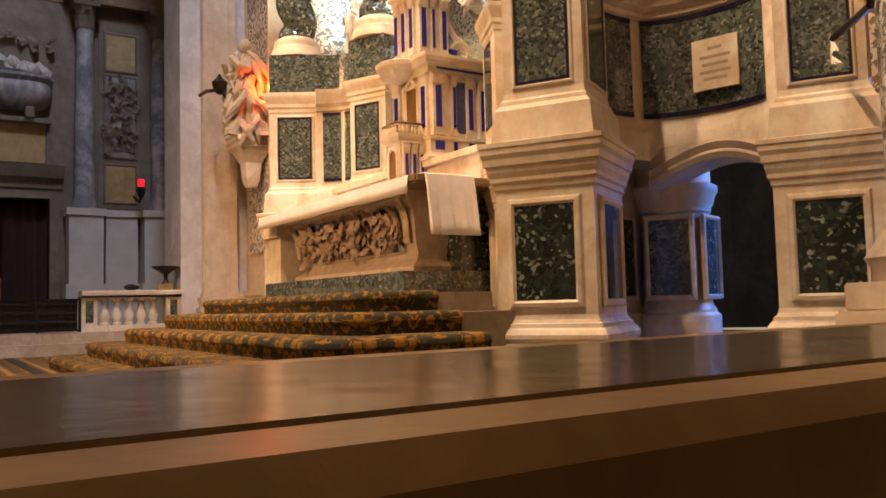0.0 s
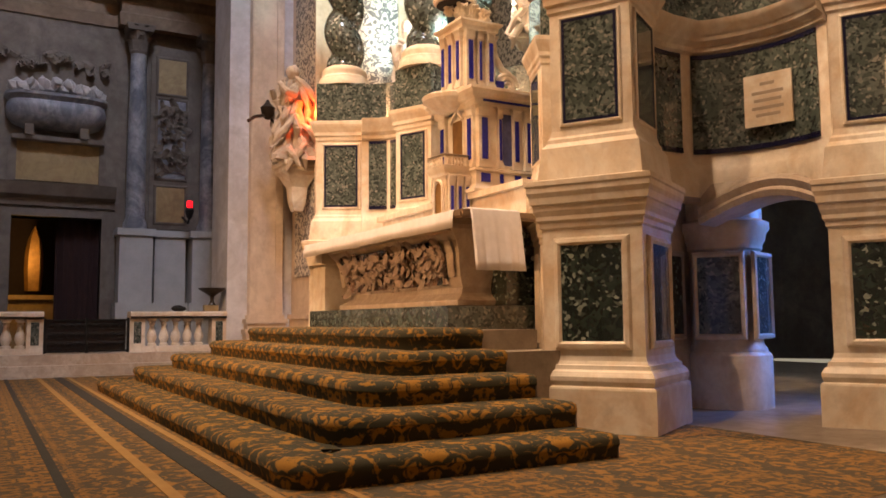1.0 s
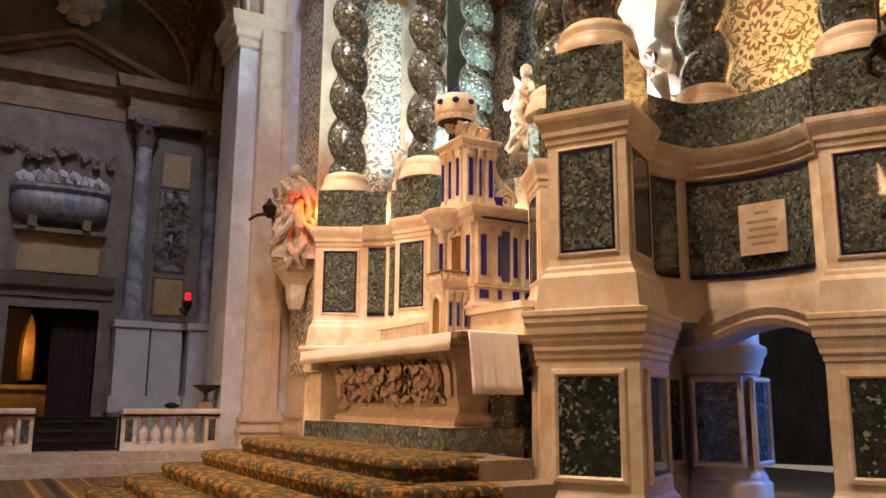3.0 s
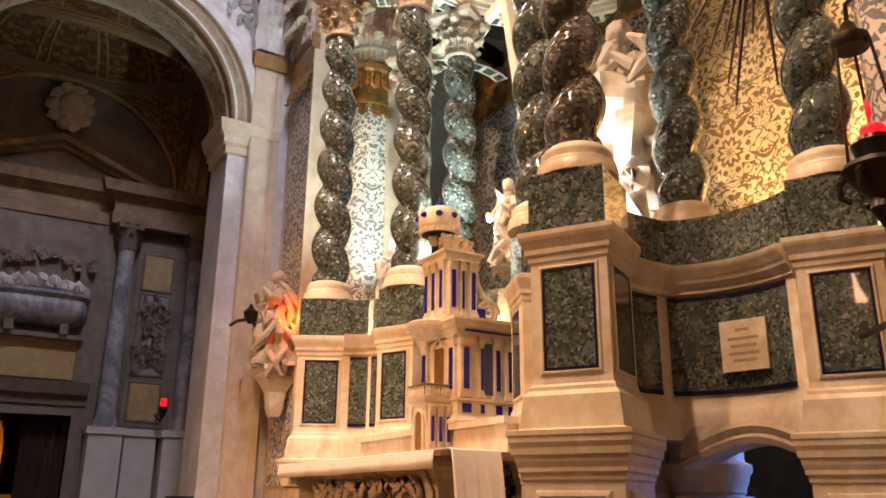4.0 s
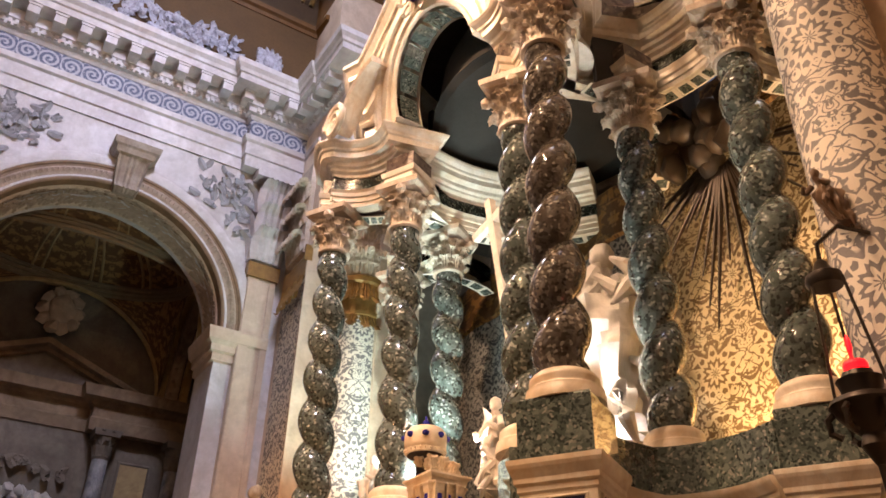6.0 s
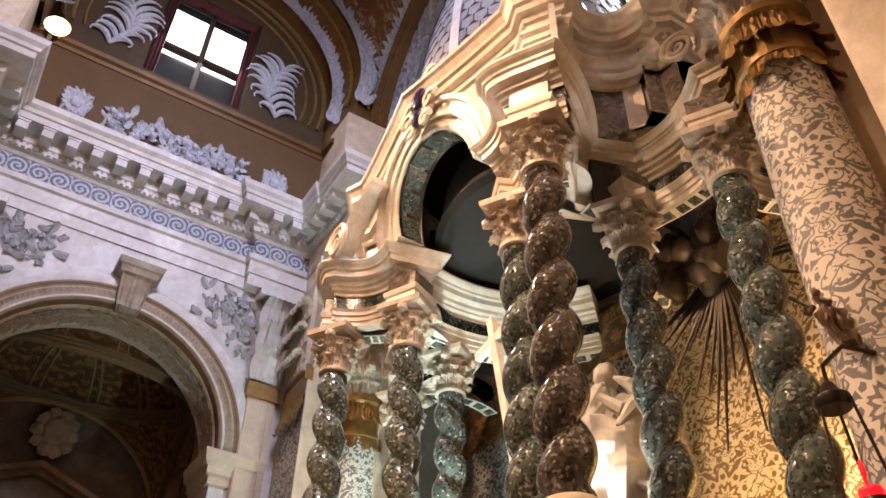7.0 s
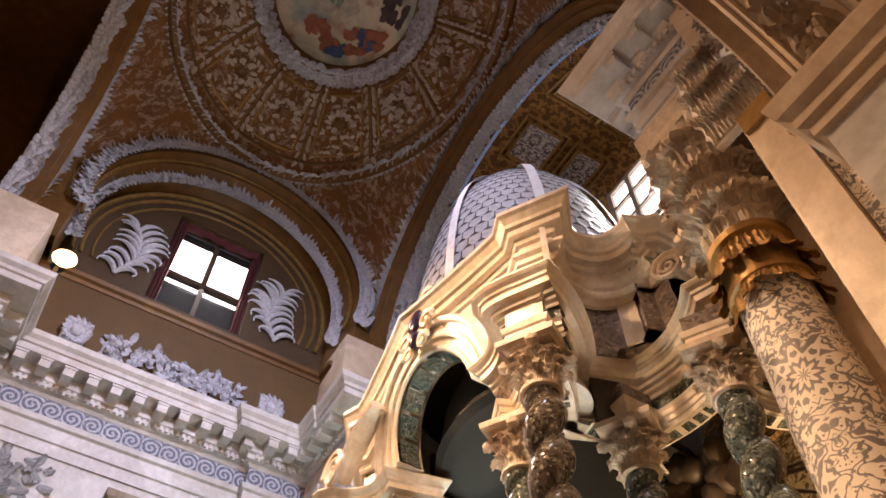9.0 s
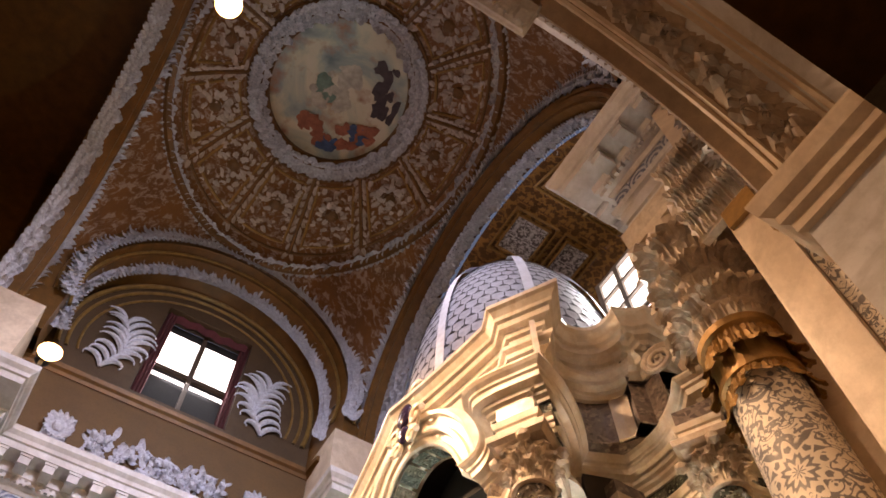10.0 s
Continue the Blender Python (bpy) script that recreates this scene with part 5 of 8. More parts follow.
for p, ang, faces, phase in ((C1, 30, (180, -90, 0), 0.6), (far(C1), -30, (180, -90, 90), 2.2), (C2, -25, (180,), 1.0), (far(C2), 25, (180,), 2.9), (C5, 30, (180, -90), 0.2), (far(C5), -30, (180,), 1.4)):
    pedestal(p, ang, faces, 0.85 if p in (C2, far(C2)) else 1.0)
    # the nearest corner column takes the stone tinted for warm light
    twisted_column(p, phase, 1 if p[1] < A else -1, SHAFT_WARM_LIT if p is C1 else None)
for p, phase in ((C4, 1.7), (far(C4), 0.3)):
    # round inner pedestals beside the passages
    bm = bmesh.new()
    lathe(bm, [(0.385, 0), (0.385, 0.46), (0.375, 0.48), (0.35, 0.5), (0.345, 0.53), (0.32, 0.56), (0.315, 0.6), (0.315, 1.4), (0.335, 1.42), (0.335, 1.46), (0.36, 1.5), (0.37, 1.56), (0.4, 1.6), (0.4, 1.66), (0.34, 1.69), (0.34, 1.9), (0.36, 3.4), (0.36, 3.9)], p, 28)
    ped = stay(part("pedestal", bm, MARBLE, smooth=True), canopy)
    for a in (212, 290) if p is C4 else (160,):
        n = Vector((math.cos(radians(a)), math.sin(radians(a)), 0))
        panel_on(canopy, Vector((*p, 0.66)) + n * 0.328, (-n.y, n.x, 0), (0, 0, 1), n, 0.36, 0.68, GREEN, MARBLE, 0.05, "panel", proud=0.04)
    twisted_column(p, phase, 1 if p is C4 else -1)

# curved wings between the pedestals
def upper_wing(path, panels, z0=1.84):
    """A curved screen; panels: (start, end) shares of its length that carry green panels."""
    bm = bmesh.new()
    sweep(bm, path, [(-0.32, z0), (0.06, z0), (0.06, 2.06), (0.03, 2.1), (0.0, 2.2), (0.0, 3.12), (0.03, 3.14), (0.03, 3.18), (0.08, 3.22), (0.09, 3.27), (0.14, 3.32), (0.155, 3.38), (0.0, 3.40), (-0.32, 3.40)], -1)
    w = stay(part("screen_wall", bm, MARBLE, smooth=True), canopy)
    bm = bmesh.new()
    sweep(bm, path, [(-0.28, 3.40), (0.02, 3.40), (0.02, 3.86), (-0.28, 3.86)], -1)
    g = part("green_band", bm, GREEN, label="green breccia band")
    g.parent = w
    for a, b in panels:
        sub = sample(path, a, b, 10)
        bm = bmesh.new()
        sweep(bm, sub, [(0.0, 2.27), (0.014, 2.27), (0.014, 3.07), (0.0, 3.07)], -1)
        q = part("panel", bm, GREEN, label="green breccia panel")
        q.parent = w
        for za, zb in ((2.225, 2.268), (3.072, 3.11)):
            bm = bmesh.new()
            sweep(bm, sub, [(0.0, za), (0.02, za), (0.02, zb), (0.0, zb)], -1)
            q = part("frame", bm, NAVY)
            q.parent = w
    return w


def sample(path, a, b, n):
    """Points along a plan path between two shares of its length."""
    cum = [0.0]
    for p, q in zip(path, path[1:]):
        cum.append(cum[-1] + math.hypot(q[0] - p[0], q[1] - p[1]))
    out = []
    for i in range(n + 1):
        s = (a + (b - a) * i / n) * cum[-1]
        k = max(j for j in range(len(cum)) if cum[j] <= s + 1e-9)
        k = min(k, len(path) - 2)
        t = (s - cum[k]) / (cum[k + 1] - cum[k])
        out.append((path[k][0] + t * (path[k + 1][0] - path[k][0]), path[k][1] + t * (path[k + 1][1] - path[k][1])))
    return out


WING_SIDE = [(4.3, 4.84), (5.0, 4.98), (5.36, 4.98)] + bow((5.46, 4.9), (5.66, 3.86), 0.14, 10)
wing_near = upper_wing(WING_SIDE, ((0.08, 0.40), (0.46, 0.95)))
upper_wing(list(reversed(mirror_path(WING_SIDE))), ((0.06, 0.5),))
WING_FRONT = bow((4.16, 9.44), (4.58, 8.98), 0.09, 10)
upper_wing(WING_FRONT, ((0.14, 0.50), (0.58, 0.88)), 0.7)
upper_wing([(x, 2 * A - y) for x, y in reversed(WING_FRONT)], ((0.1, 0.5), (0.5, 0.9)), 0.7)
WING_BACK = bow(far((4.95, 6.2)), (4.95, 6.2), 0.75, 16)
upper_wing(WING_BACK, ((0.02, 0.18), (0.2, 0.38), (0.4, 0.6), (0.62, 0.8), (0.82, 0.98)), 0.7)

# the arched lintel over the passage and the inner screen that is seen through it
bm = bmesh.new()
lp = bow((5.40, 4.93), (5.68, 3.84), 0.14, 12)
rows = []
for i, (x, y) in enumerate(lp):
    t = i / 12
    zb = 1.60 + 0.20 * math.sin(math.pi * t)
    nx, ny = -0.96, -0.26
    rows.append([(x + o * nx, y + o * ny, z) for o, z in ((-0.3, zb), (0.10, zb), (0.12, zb + 0.05), (0.09, zb + 0.08), (0.12, zb + 0.14), (0.07, zb + 0.18), (0.03, 1.98), (-0.3, 1.98))])
vs = grid(bm, rows)
bm.faces.new(vs[0]), bm.faces.new(vs[-1])
stay(part("arched_lintel", bm, MARBLE_OLD, label="carved arched lintel over the passage"), canopy)
bm = bmesh.new()
sweep(bm, [(4.5, 5.02), (5.75, 5.42)], [(-0.3, 0.0), (0.05, 0.0), (0.05, 0.5), (0.0, 0.55), (0.0, 1.9), (-0.3, 1.9)], -1)
stay(part("screen_wall", bm, MARBLE_OLD), canopy)
panel_on(canopy, (5.32, 5.275, 0.66), (0.95, 0.305, 0), (0, 0, 1), (0.305, -0.95, 0), 0.4, 0.7, DARKGREEN, MARBLE_OLD, 0.05)

# inscription tablet: plain bars where the lettering is too small to read
tb = Vector((5.70, 4.42, 2.40))
tn = Vector((-0.95, -0.28, 0)).normalized()
tr = Vector((-tn.y, tn.x, 0)) * -1
tab = thing("inscription_tablet", "small white marble tablet with worn lettering in the green panel", "tablet", tuple(tb))
bm = bmesh.new()
pts = [tb + tn * 0.07 + tr * sx * 0.2 + Vector((0, 0, z)) for sx, z in ((-1, 0), (1, 0), (1, 0.44), (-1, 0.44))]
slab(bm, pts, 0.03, tn)
stay(part("slab", bm, MARBLE), tab)
for k, (w, z) in enumerate(((0.10, 0.34), (0.22, 0.265), (0.19, 0.2), (0.22, 0.135), (0.17, 0.075))):
    bm = bmesh.new()
    o = tb + tn * 0.1 + Vector((0, 0, z))
    slab(bm, [o - tr * w * 0.6, o + tr * w * 0.6, o + tr * w * 0.6 + Vector((0, 0, 0.026)), o - tr * w * 0.6 + Vector((0, 0, 0.026))], 0.003, tn)
    stay(part("lettering_bar", bm, plain("faded_lettering", (0.42, 0.33, 0.25), 0.8)), tab)

# canopy entablature: it curves from column to column
# outer top edge of its cornice, from the inner back over the near columns to the outer back
ENT = (bow((7.5, 7.0), (5.22, 6.0), 0.42, 12) + [(5.16, 6.40), (4.09, 6.16)] + chaikin(bow((4.09, 6.16), (3.62, 5.3), 0.26, 8)[1:] + [(3.42, 4.98), (3.95, 4.07)], 2)[:-1] + bow((3.95, 4.07), (5.45, 5.04), -0.14, 12)
       + bow((5.89, 4.85), (5.64, 3.54), 0.17, 10) + [(5.83, 3.03), (6.33, 3.18)] + bow((6.45, 3.3), (7.4, 3.5), 0.2, 6))


def ring_mesh(path, prof, side, mat, name, label="", smooth=True):
    bm = bmesh.new()
    sweep(bm, path, prof, side)
    return stay(part(name, bm, mat, label=label, smooth=smooth), canopy)


def inset(path, d):
    """A plan path moved to the left of its way by d."""
    return [(p[0] + n.x * d, p[1] + n.y * d) for p, n in zip(path, normals(path))]


for path in (ENT, list(reversed(mirror_path(ENT)))):
    ring_mesh(path, [(-0.58, 8.70), (-0.40, 8.70), (-0.40, 8.77), (-0.38, 8.78), (-0.38, 8.86), (-0.35, 8.87), (-0.34, 8.93), (-0.31, 8.97), (-0.38, 8.99), (-0.58, 8.99)], -1, CANOPY, "architrave", smooth=False)
    ring_mesh(path, [(-0.58, 8.99), (-0.39, 8.99), (-0.39, 9.24), (-0.58, 9.24)], -1, DARKGREEN, "frieze", "dark green breccia frieze", False)
    ring_mesh(path, [(-0.58, 9.24), (-0.36, 9.24), (-0.35, 9.29), (-0.30, 9.32), (-0.29, 9.36), (-0.24, 9.38), (-0.23, 9.44), (-0.13, 9.47), (-0.12, 9.56), (-0.09, 9.58), (-0.08, 9.62), (-0.03, 9.66), (0.0, 9.70), (0.0, 9.73), (-0.58, 9.76)], -1, CANOPY, "cornice", "thick curved marble cornice", False)
    # a small pale sail vault between the corner columns
    bm = bmesh.new()
    cy = 5.5 if path is ENT else 2 * A - 5.5
    lathe(bm, [(0.5, 8.9), (0.48, 9.0), (0.4, 9.2), (0.28, 9.36), (0.14, 9.45), (0.02, 9.47)], (4.98, cy), 24)
    stay(part("sail_vault", bm, STATUE, label="pale curved sail vault", smooth=True), canopy)
    # green panels in a white grid under the architrave
    edge, inner = inset(path, 0.43), inset(path, 0.66)
    for k in range(0, len(path) - 1):
        a, b, c, d = (Vector(q) for q in (edge[k], edge[k + 1], inner[k + 1], inner[k]))
        if not 0.09 < (b - a).length < 0.4:
            continue
        m = (a + b + c + d) / 4
        bm = bmesh.new()
        slab(bm, [(*(m + (v - m) * 0.97), 8.699) for v in (a, b, c, d)], 0.012, (0, 0, -1))
        stay(part("soffit_frame", bm, CANOPY, label="white soffit frame"), canopy)
        bm = bmesh.new()
        slab(bm, [(*(m + (v - m) * 0.72), 8.686) for v in (a, b, c, d)], 0.004, (0, 0, -1))
        stay(part("soffit_panel", bm, GREEN), canopy)
# entablature blocks over the capitals
for p, ang in ((C1, 30), (far(C1), -30), (C2, -25), (far(C2), 25), (C5, 30), (far(C5), -30), (C4, 0), (far(C4), 0)):
    bm = bmesh.new()
    square(bm, [(0.25, 8.69), (0.25, 8.76), (0.265, 8.77), (0.265, 8.86), (0.29, 8.88), (0.31, 8.96), (0.26, 8.985)], p, ang)
    stay(part("entablature_block", bm, CANOPY), canopy)
    bm = bmesh.new()
    square(bm, [(0.25, 8.985), (0.25, 9.25)], p, ang)
    stay(part("frieze_block", bm, BROWN, label="brown breccia frieze block"), canopy)

# attic with its arched front, bowed forward in the middle
def front_arch(r, z0, h, x_off, prof_axis_out):
    fr = []
    for i in range(33):
        t = math.pi * i / 32
        p = Vector((4.28 - 0.3 * math.sin(t) + x_off, A - r * math.cos(t), z0 + h * math.sin(t)))
        d = Vector((0, -math.cos(t) * 1.0, math.sin(t) * 1.0)).normalized()
        fr.append((p, d, Vector((1, 0, 0))))
    return fr


fr = front_arch(1.0, 9.76, 1.02, 0.0, 0)
bm = bmesh.new()
arch_sweep(bm, fr, [(0.0, 0.0), (0.03, -0.03), (0.08, -0.03), (0.1, 0.0), (0.2, -0.01), (0.22, -0.06), (0.3, -0.07), (0.32, -0.03), (0.44, -0.05), (0.46, -0.12), (0.52, -0.14), (0.56, -0.05), (0.6, 0.0), (0.6, 0.42), (0.0, 0.42)])
arch = stay(part("front_arch", bm, CANOPY, smooth=True), canopy)
for i in range(0, 32, 4):
    for k in (0, 1):
        bm = bmesh.new()
        a, b = fr[i + 2 * k], fr[i + 2 * k + 2]
        rows = []
        for (p, d, ax), e in ((a, 0.14 if k == 0 else 0.0), (b, 1.0 if k == 0 else 0.86)):
            p2 = a[0].lerp(b[0], e)
            dd = a[1].lerp(b[1], e).normalized()
            rows.append([p2 - dd * 0.012 + ax * 0.05, p2 - dd * 0.012 + ax * 0.36])
        grid(bm, rows)
        stay(part("soffit_panel", bm, GREEN), canopy)
# masonry over the arch up to the crowning cornice
TOP = ([(8.0, 3.9), (6.43, 3.62)] + bow((5.85, 3.62), (5.42, 3.9), -0.05, 4) + bow((5.47, 4.0), (5.05, 4.5), -0.17, 8) + [(4.92, 4.46), (4.45, 3.92), (3.86, 4.88)]
       + bow((3.99, 5.2), (3.6, A), -0.02, 10))
TOP = TOP + list(reversed(mirror_path(TOP)))[1:]
bm = bmesh.new()
sweep(bm, TOP, [(-0.8, 10.98), (-0.42, 10.98), (-0.40, 11.04), (-0.34, 11.06), (-0.33, 11.12), (-0.28, 11.15), (-0.27, 11.26), (-0.18, 11.29), (-0.17, 11.40), (-0.12, 11.43), (-0.11, 11.5), (-0.05, 11.6), (0.0, 11.64), (0.0, 11.72), (-0.8, 11.78)], 1)
stay(part("crown_cornice", bm, CANOPY, label="wavy crowning marble cornice"), canopy)
side_top = [p for p in TOP if p[1] < 6.0]
for pth in (side_top, list(reversed(mirror_path(side_top)))):
    bm = bmesh.new()
    sweep(bm, pth, [(-0.7, 9.7), (-0.46, 9.7), (-0.46, 11.02), (-0.7, 11.02)], 1)
    stay(part("attic_wall", bm, BROWN, label="brown breccia attic wall"), canopy)
    # pale upright strips between the brown panels
    for share in (0.28, 0.47, 0.62):
        bm = bmesh.new()
        sweep(bm, sample(pth, share, share + 0.025, 2), [(-0.5, 9.7), (-0.42, 9.7), (-0.42, 11.02), (-0.5, 11.02)], 1)
        stay(part("pale_strip", bm, CANOPY), canopy)
# filling between the front arch and the cornice
bm = bmesh.new()
rows = []
for (p, d, ax) in fr:
    q = p + d * 0.58 + ax * 0.06
    rows.append([q, Vector((q.x, q.y, max(11.06, q.z + 0.02)))])
grid(bm, rows)
stay(part("attic_front", bm, CANOPY), canopy)
# lower attic cornice that follows the crowning one, with its sharp corner
for pth in (side_top, list(reversed(mirror_path(side_top)))):
    bm = bmesh.new()
    sweep(bm, pth, [(-0.8, 10.5), (-0.40, 10.5), (-0.36, 10.55), (-0.35, 10.62), (-0.26, 10.66), (-0.25, 10.74), (-0.20, 10.8), (-0.19, 10.86), (-0.4, 10.9), (-0.8, 10.9)], 1)
    stay(part("attic_cornice", bm, CANOPY), canopy)

# volutes on the cornice
def volute(at, right, up, size, mat, parent, name="volute", flipped=1):
    bm = bmesh.new()
    pts, rad = [], []
    for i in range(60):
        t = i / 59
        a = t * 2.35 * 2 * math.pi
        r = size * (1 - t) ** 0.85 * 0.5 + 0.02
        pts.append(Vector(at) + Vector(right) * flipped * (r * math.cos(a)) + Vector(up) * r * math.sin(a))
        rad.append(0.075 * size * (1.15 - 0.6 * t) + 0.01)
    tube(bm, pts, rad, 7)
    return stay(part(name, bm, mat, smooth=True), parent)


def s_scroll(y0, y1, x, z0, z1):
    bm = bmesh.new()
    pts = []
    for i in range(25):
        t = i / 24
        pts.append((x + 0.2 * t, y0 + (y1 - y0) * t ** 1.6, z0 + (z1 - z0) * (0.5 - 0.5 * math.cos(math.pi * t)) ))
    rows = []
    for i, p in enumerate(pts):
        rows.append([Vector(p) + Vector((dx, 0, dz)) for dx, dz in ((-0.16, -0.06), (-0.19, 0.0), (-0.16, 0.06), (0.16, 0.06), (0.16, -0.06))])
    vs = grid(bm, rows, close_u=True)
    bm.faces.new(vs[0]), bm.faces.new(vs[-1])
    stay(part("scroll_band", bm, MARBLE, smooth=True), canopy)


volute((3.62, A + 1.95, 9.99), (0, 1, 0), (0, 0, 1), 0.6, MARBLE, canopy)
s_scroll(A + 1.93, A + 1.05, 3.72, 9.82, 10.75)
for s in (1, -1):
    volute((5.55, A + s * 3.75, 10.1), (0.3, s, 0), (0, 0, 1), 0.44, MARBLE_OLD, canopy)

# jewelled cartouche at the arch's crown
cart = thing("cartouche", "carved marble cartouche with two dark purple stones on the arch's crown", "cartouche", (3.7, A, 10.85))
bm = bmesh.new()
for sgn in (-1, 1):
    for (yy, zz, s) in ((0.26, 0.45, 0.42), (0.3, -0.1, 0.36), (0.2, -0.45, 0.28)):
        pts = [Vector((3.66, A + sgn * (yy + s * 0.5 * (1 - t) * math.cos(t * 9)), 10.9 + zz + s * 0.5 * (1 - t) * math.sin(t * 9))) for t in [i / 26 for i in range(27)]]
        tube(bm, pts, [0.05 * (1.1 - 0.6 * i / 26) for i in range(27)], 6)
blob(bm, (3.74, A, 10.9), (0.08, 0.3, 0.52), 4, 0.2, 2)
stay(part("scrollwork", bm, MARBLE, smooth=True), cart)
for z, r in ((11.04, 0.2), (10.62, 0.14)):
    bm = bmesh.new()
    blob(bm, (3.64, A, z), (0.07, r, r * 1.15), 0, 0.0, 3)
    stay(part("stone", bm, plain("purple_stone", (0.03, 0.018, 0.05), 0.15), label="polished dark purple stone", smooth=True), cart)

cart.location = (3.82, A - 0.25, 11.22)

# scaled dome
DX, DZ, DR, DH = 6.4, 12.0, 2.25, 5.7
bm = bmesh.new()
lathe(bm, [(DR + 0.1, 11.7), (DR + 0.1, 11.95), (DR, 12.0)] + [(DR * math.cos(t) ** 0.85, DZ + DH * math.sin(t)) for t in [math.pi / 2 * k / 16 * 0.95 for k in range(1, 17)]], (DX, A), 48)
dome = stay(part("dome", bm, SLATE_JOINT, label="blue-grey scaled dome", smooth=True), canopy)
bm = bmesh.new()
for k in range(26):
    t = math.pi / 2 * (k + 0.6) / 28
    r, z = DR * math.cos(t) ** 0.85, DZ + DH * math.sin(t)
    t2 = math.pi / 2 * (k - 0.6) / 28
    r2, z2 = DR * math.cos(max(t2, 0)) ** 0.85, DZ + DH * math.sin(max(t2, 0))
    n = 52 if k < 18 else 30
    for i in range(n):
        a = 2 * math.pi * (i + 0.5 * (k % 2)) / n
        w = 2 * math.pi / n * 0.455
        top, bot = Vector((r, 0, z)), Vector((r2 + 0.004, 0, z2))
        P = []
        for q, f, wd in ((top, 0.004, w), (bot.lerp(top, 0.35), 0.014, w), (bot, 0.02, 0.0)):
            for sg in (-1, 1) if wd else (0,):
                P.append(Vector(((q.x + f) * math.cos(a + sg * wd), (q.x + f) * math.sin(a + sg * wd), q.z)) + Vector((DX, A, 0)))
        v = [bm.verts.new(q) for q in P]
        bm.faces.new((v[0], v[1], v[3], v[4], v[2]))
q = part("scale_tiling", bm, SLATE, label="rounded scale tiles")
q.parent = dome
tagged(q, kind="stuff")
bm = bmesh.new()
for i in range(8):
    a = 2 * math.pi * (i + 0.35) / 8
    rows = []
    for k in range(15):
        t = math.pi / 2 * k / 15
        r, z = DR * math.cos(t) ** 0.85 + 0.09, DZ + DH * math.sin(t) + 0.03
        w = 0.10 / max(r, 0.3)
        rows.append([(DX + r * math.cos(a + e), A + r * math.sin(a + e), z) for e in (-w, -w * 0.6, w * 0.6, w)])
    grid(bm, rows)
q = part("dome_ribs", bm, plain("rib_white", (0.72, 0.73, 0.78), 0.5))
q.parent = dome
bm = bmesh.new()
lathe(bm, [(0.45, 17.1), (0.5, 17.2), (0.42, 17.3), (0.3, 17.35), (0.3, 17.8), (0.38, 17.85), (0.38, 17.95), (0.25, 18.1), (0.1, 18.3), (0.03, 18.5)], (DX, A), 20)
for i in range(8):
    a = 2 * math.pi * i / 8
    tube(bm, [(DX + r * math.cos(a), A + r * math.sin(a), z) for r, z in ((0.3, 18.0), (0.5, 17.9), (0.55, 17.7), (0.45, 17.5), (0.5, 17.3))], 0.05, 6)
q = part("lantern", bm, plain("lantern_white", (0.6, 0.64, 0.74), 0.5), label="pale scrolled finial")
q.parent = dome
# coved vault and wall inside the canopy, their shade put into dark colours
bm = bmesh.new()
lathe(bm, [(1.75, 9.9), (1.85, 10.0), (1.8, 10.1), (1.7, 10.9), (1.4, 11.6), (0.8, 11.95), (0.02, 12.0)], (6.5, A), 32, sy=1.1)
stay(part("inner_vault", bm, plain("inner_vault_shade", (0.018, 0.016, 0.014), 0.85), label="inner vault with shade put into its near-black colour", smooth=True), canopy)
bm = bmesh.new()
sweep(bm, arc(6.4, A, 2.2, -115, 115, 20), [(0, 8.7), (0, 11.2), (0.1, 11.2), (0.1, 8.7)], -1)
stay(part("inner_wall", bm, plain("inner_wall_shade", (0.05, 0.04, 0.032), 0.5, 0, 0.4, 3), label="inner wall with shade put into its dark colour"), canopy)
for z0 in (9.86, 11.0):
    bm = bmesh.new()
    sweep(bm, arc(6.4, A, 2.05, -100, 100, 24), [(-0.1, z0), (0.04, z0), (0.08, z0 + 0.06), (0.14, z0 + 0.1), (0.18, z0 + 0.2), (-0.1, z0 + 0.22)], 1)
    stay(part("inner_cornice", bm, MARBLE_OLD, label="pale moulding inside the canopy", smooth=True), canopy)
for k in range(7):
    a = radians(-60 + 20 * k)
    c = Vector((6.4 + 2.1 * math.cos(a), A + 2.1 * math.sin(a), 9.98))
    bm = bmesh.new()
    tube(bm, [c + Vector((0, 0, -1.1)), c + Vector((0, 0, -0.15))], 0.03, 5)
    stay(part("inner_strip", bm, GILT), canopy)

# ---- altar table ----
ALZ = 0.72
altar = thing("altar_table", "marble sarcophagus-shaped altar with a carved front on a green step", "altar", (4.0, A, ALZ))
TY0, TY1 = 5.74, 9.46
bm = bmesh.new()
box(bm, 3.42, 4.55, TY0, TY1, 1.66, 1.735)
bmesh.ops.bevel(bm, geom=bm.edges[:], offset=0.02, segments=2, affect="EDGES")
stay(part("tabletop", bm, plain("altar_slab_brown", (0.26, 0.17, 0.1), 0.4)), altar)
bm = bmesh.new()
prof = [(0.30, 0.93), (0.28, 0.98), (0.36, 1.02), (0.40, 1.05), (0.42, 1.10), (0.36, 1.2), (0.345, 1.3), (0.33, 1.42), (0.27, 1.52), (0.19, 1.58), (0.16, 1.62), (0.16, 1.66)]
y0, y1 = 6.16, 9.1
rows = []
for o, z in prof:
    x = 3.46 + o * 0.75
    rows.append([(x, y0 + (o - 0.16) * 0.6, z), (4.5, y0 + (o - 0.16) * 0.6, z), (4.5, y1 - (o - 0.16) * 0.9, z), (x, y1 - (o - 0.16) * 0.9, z)])
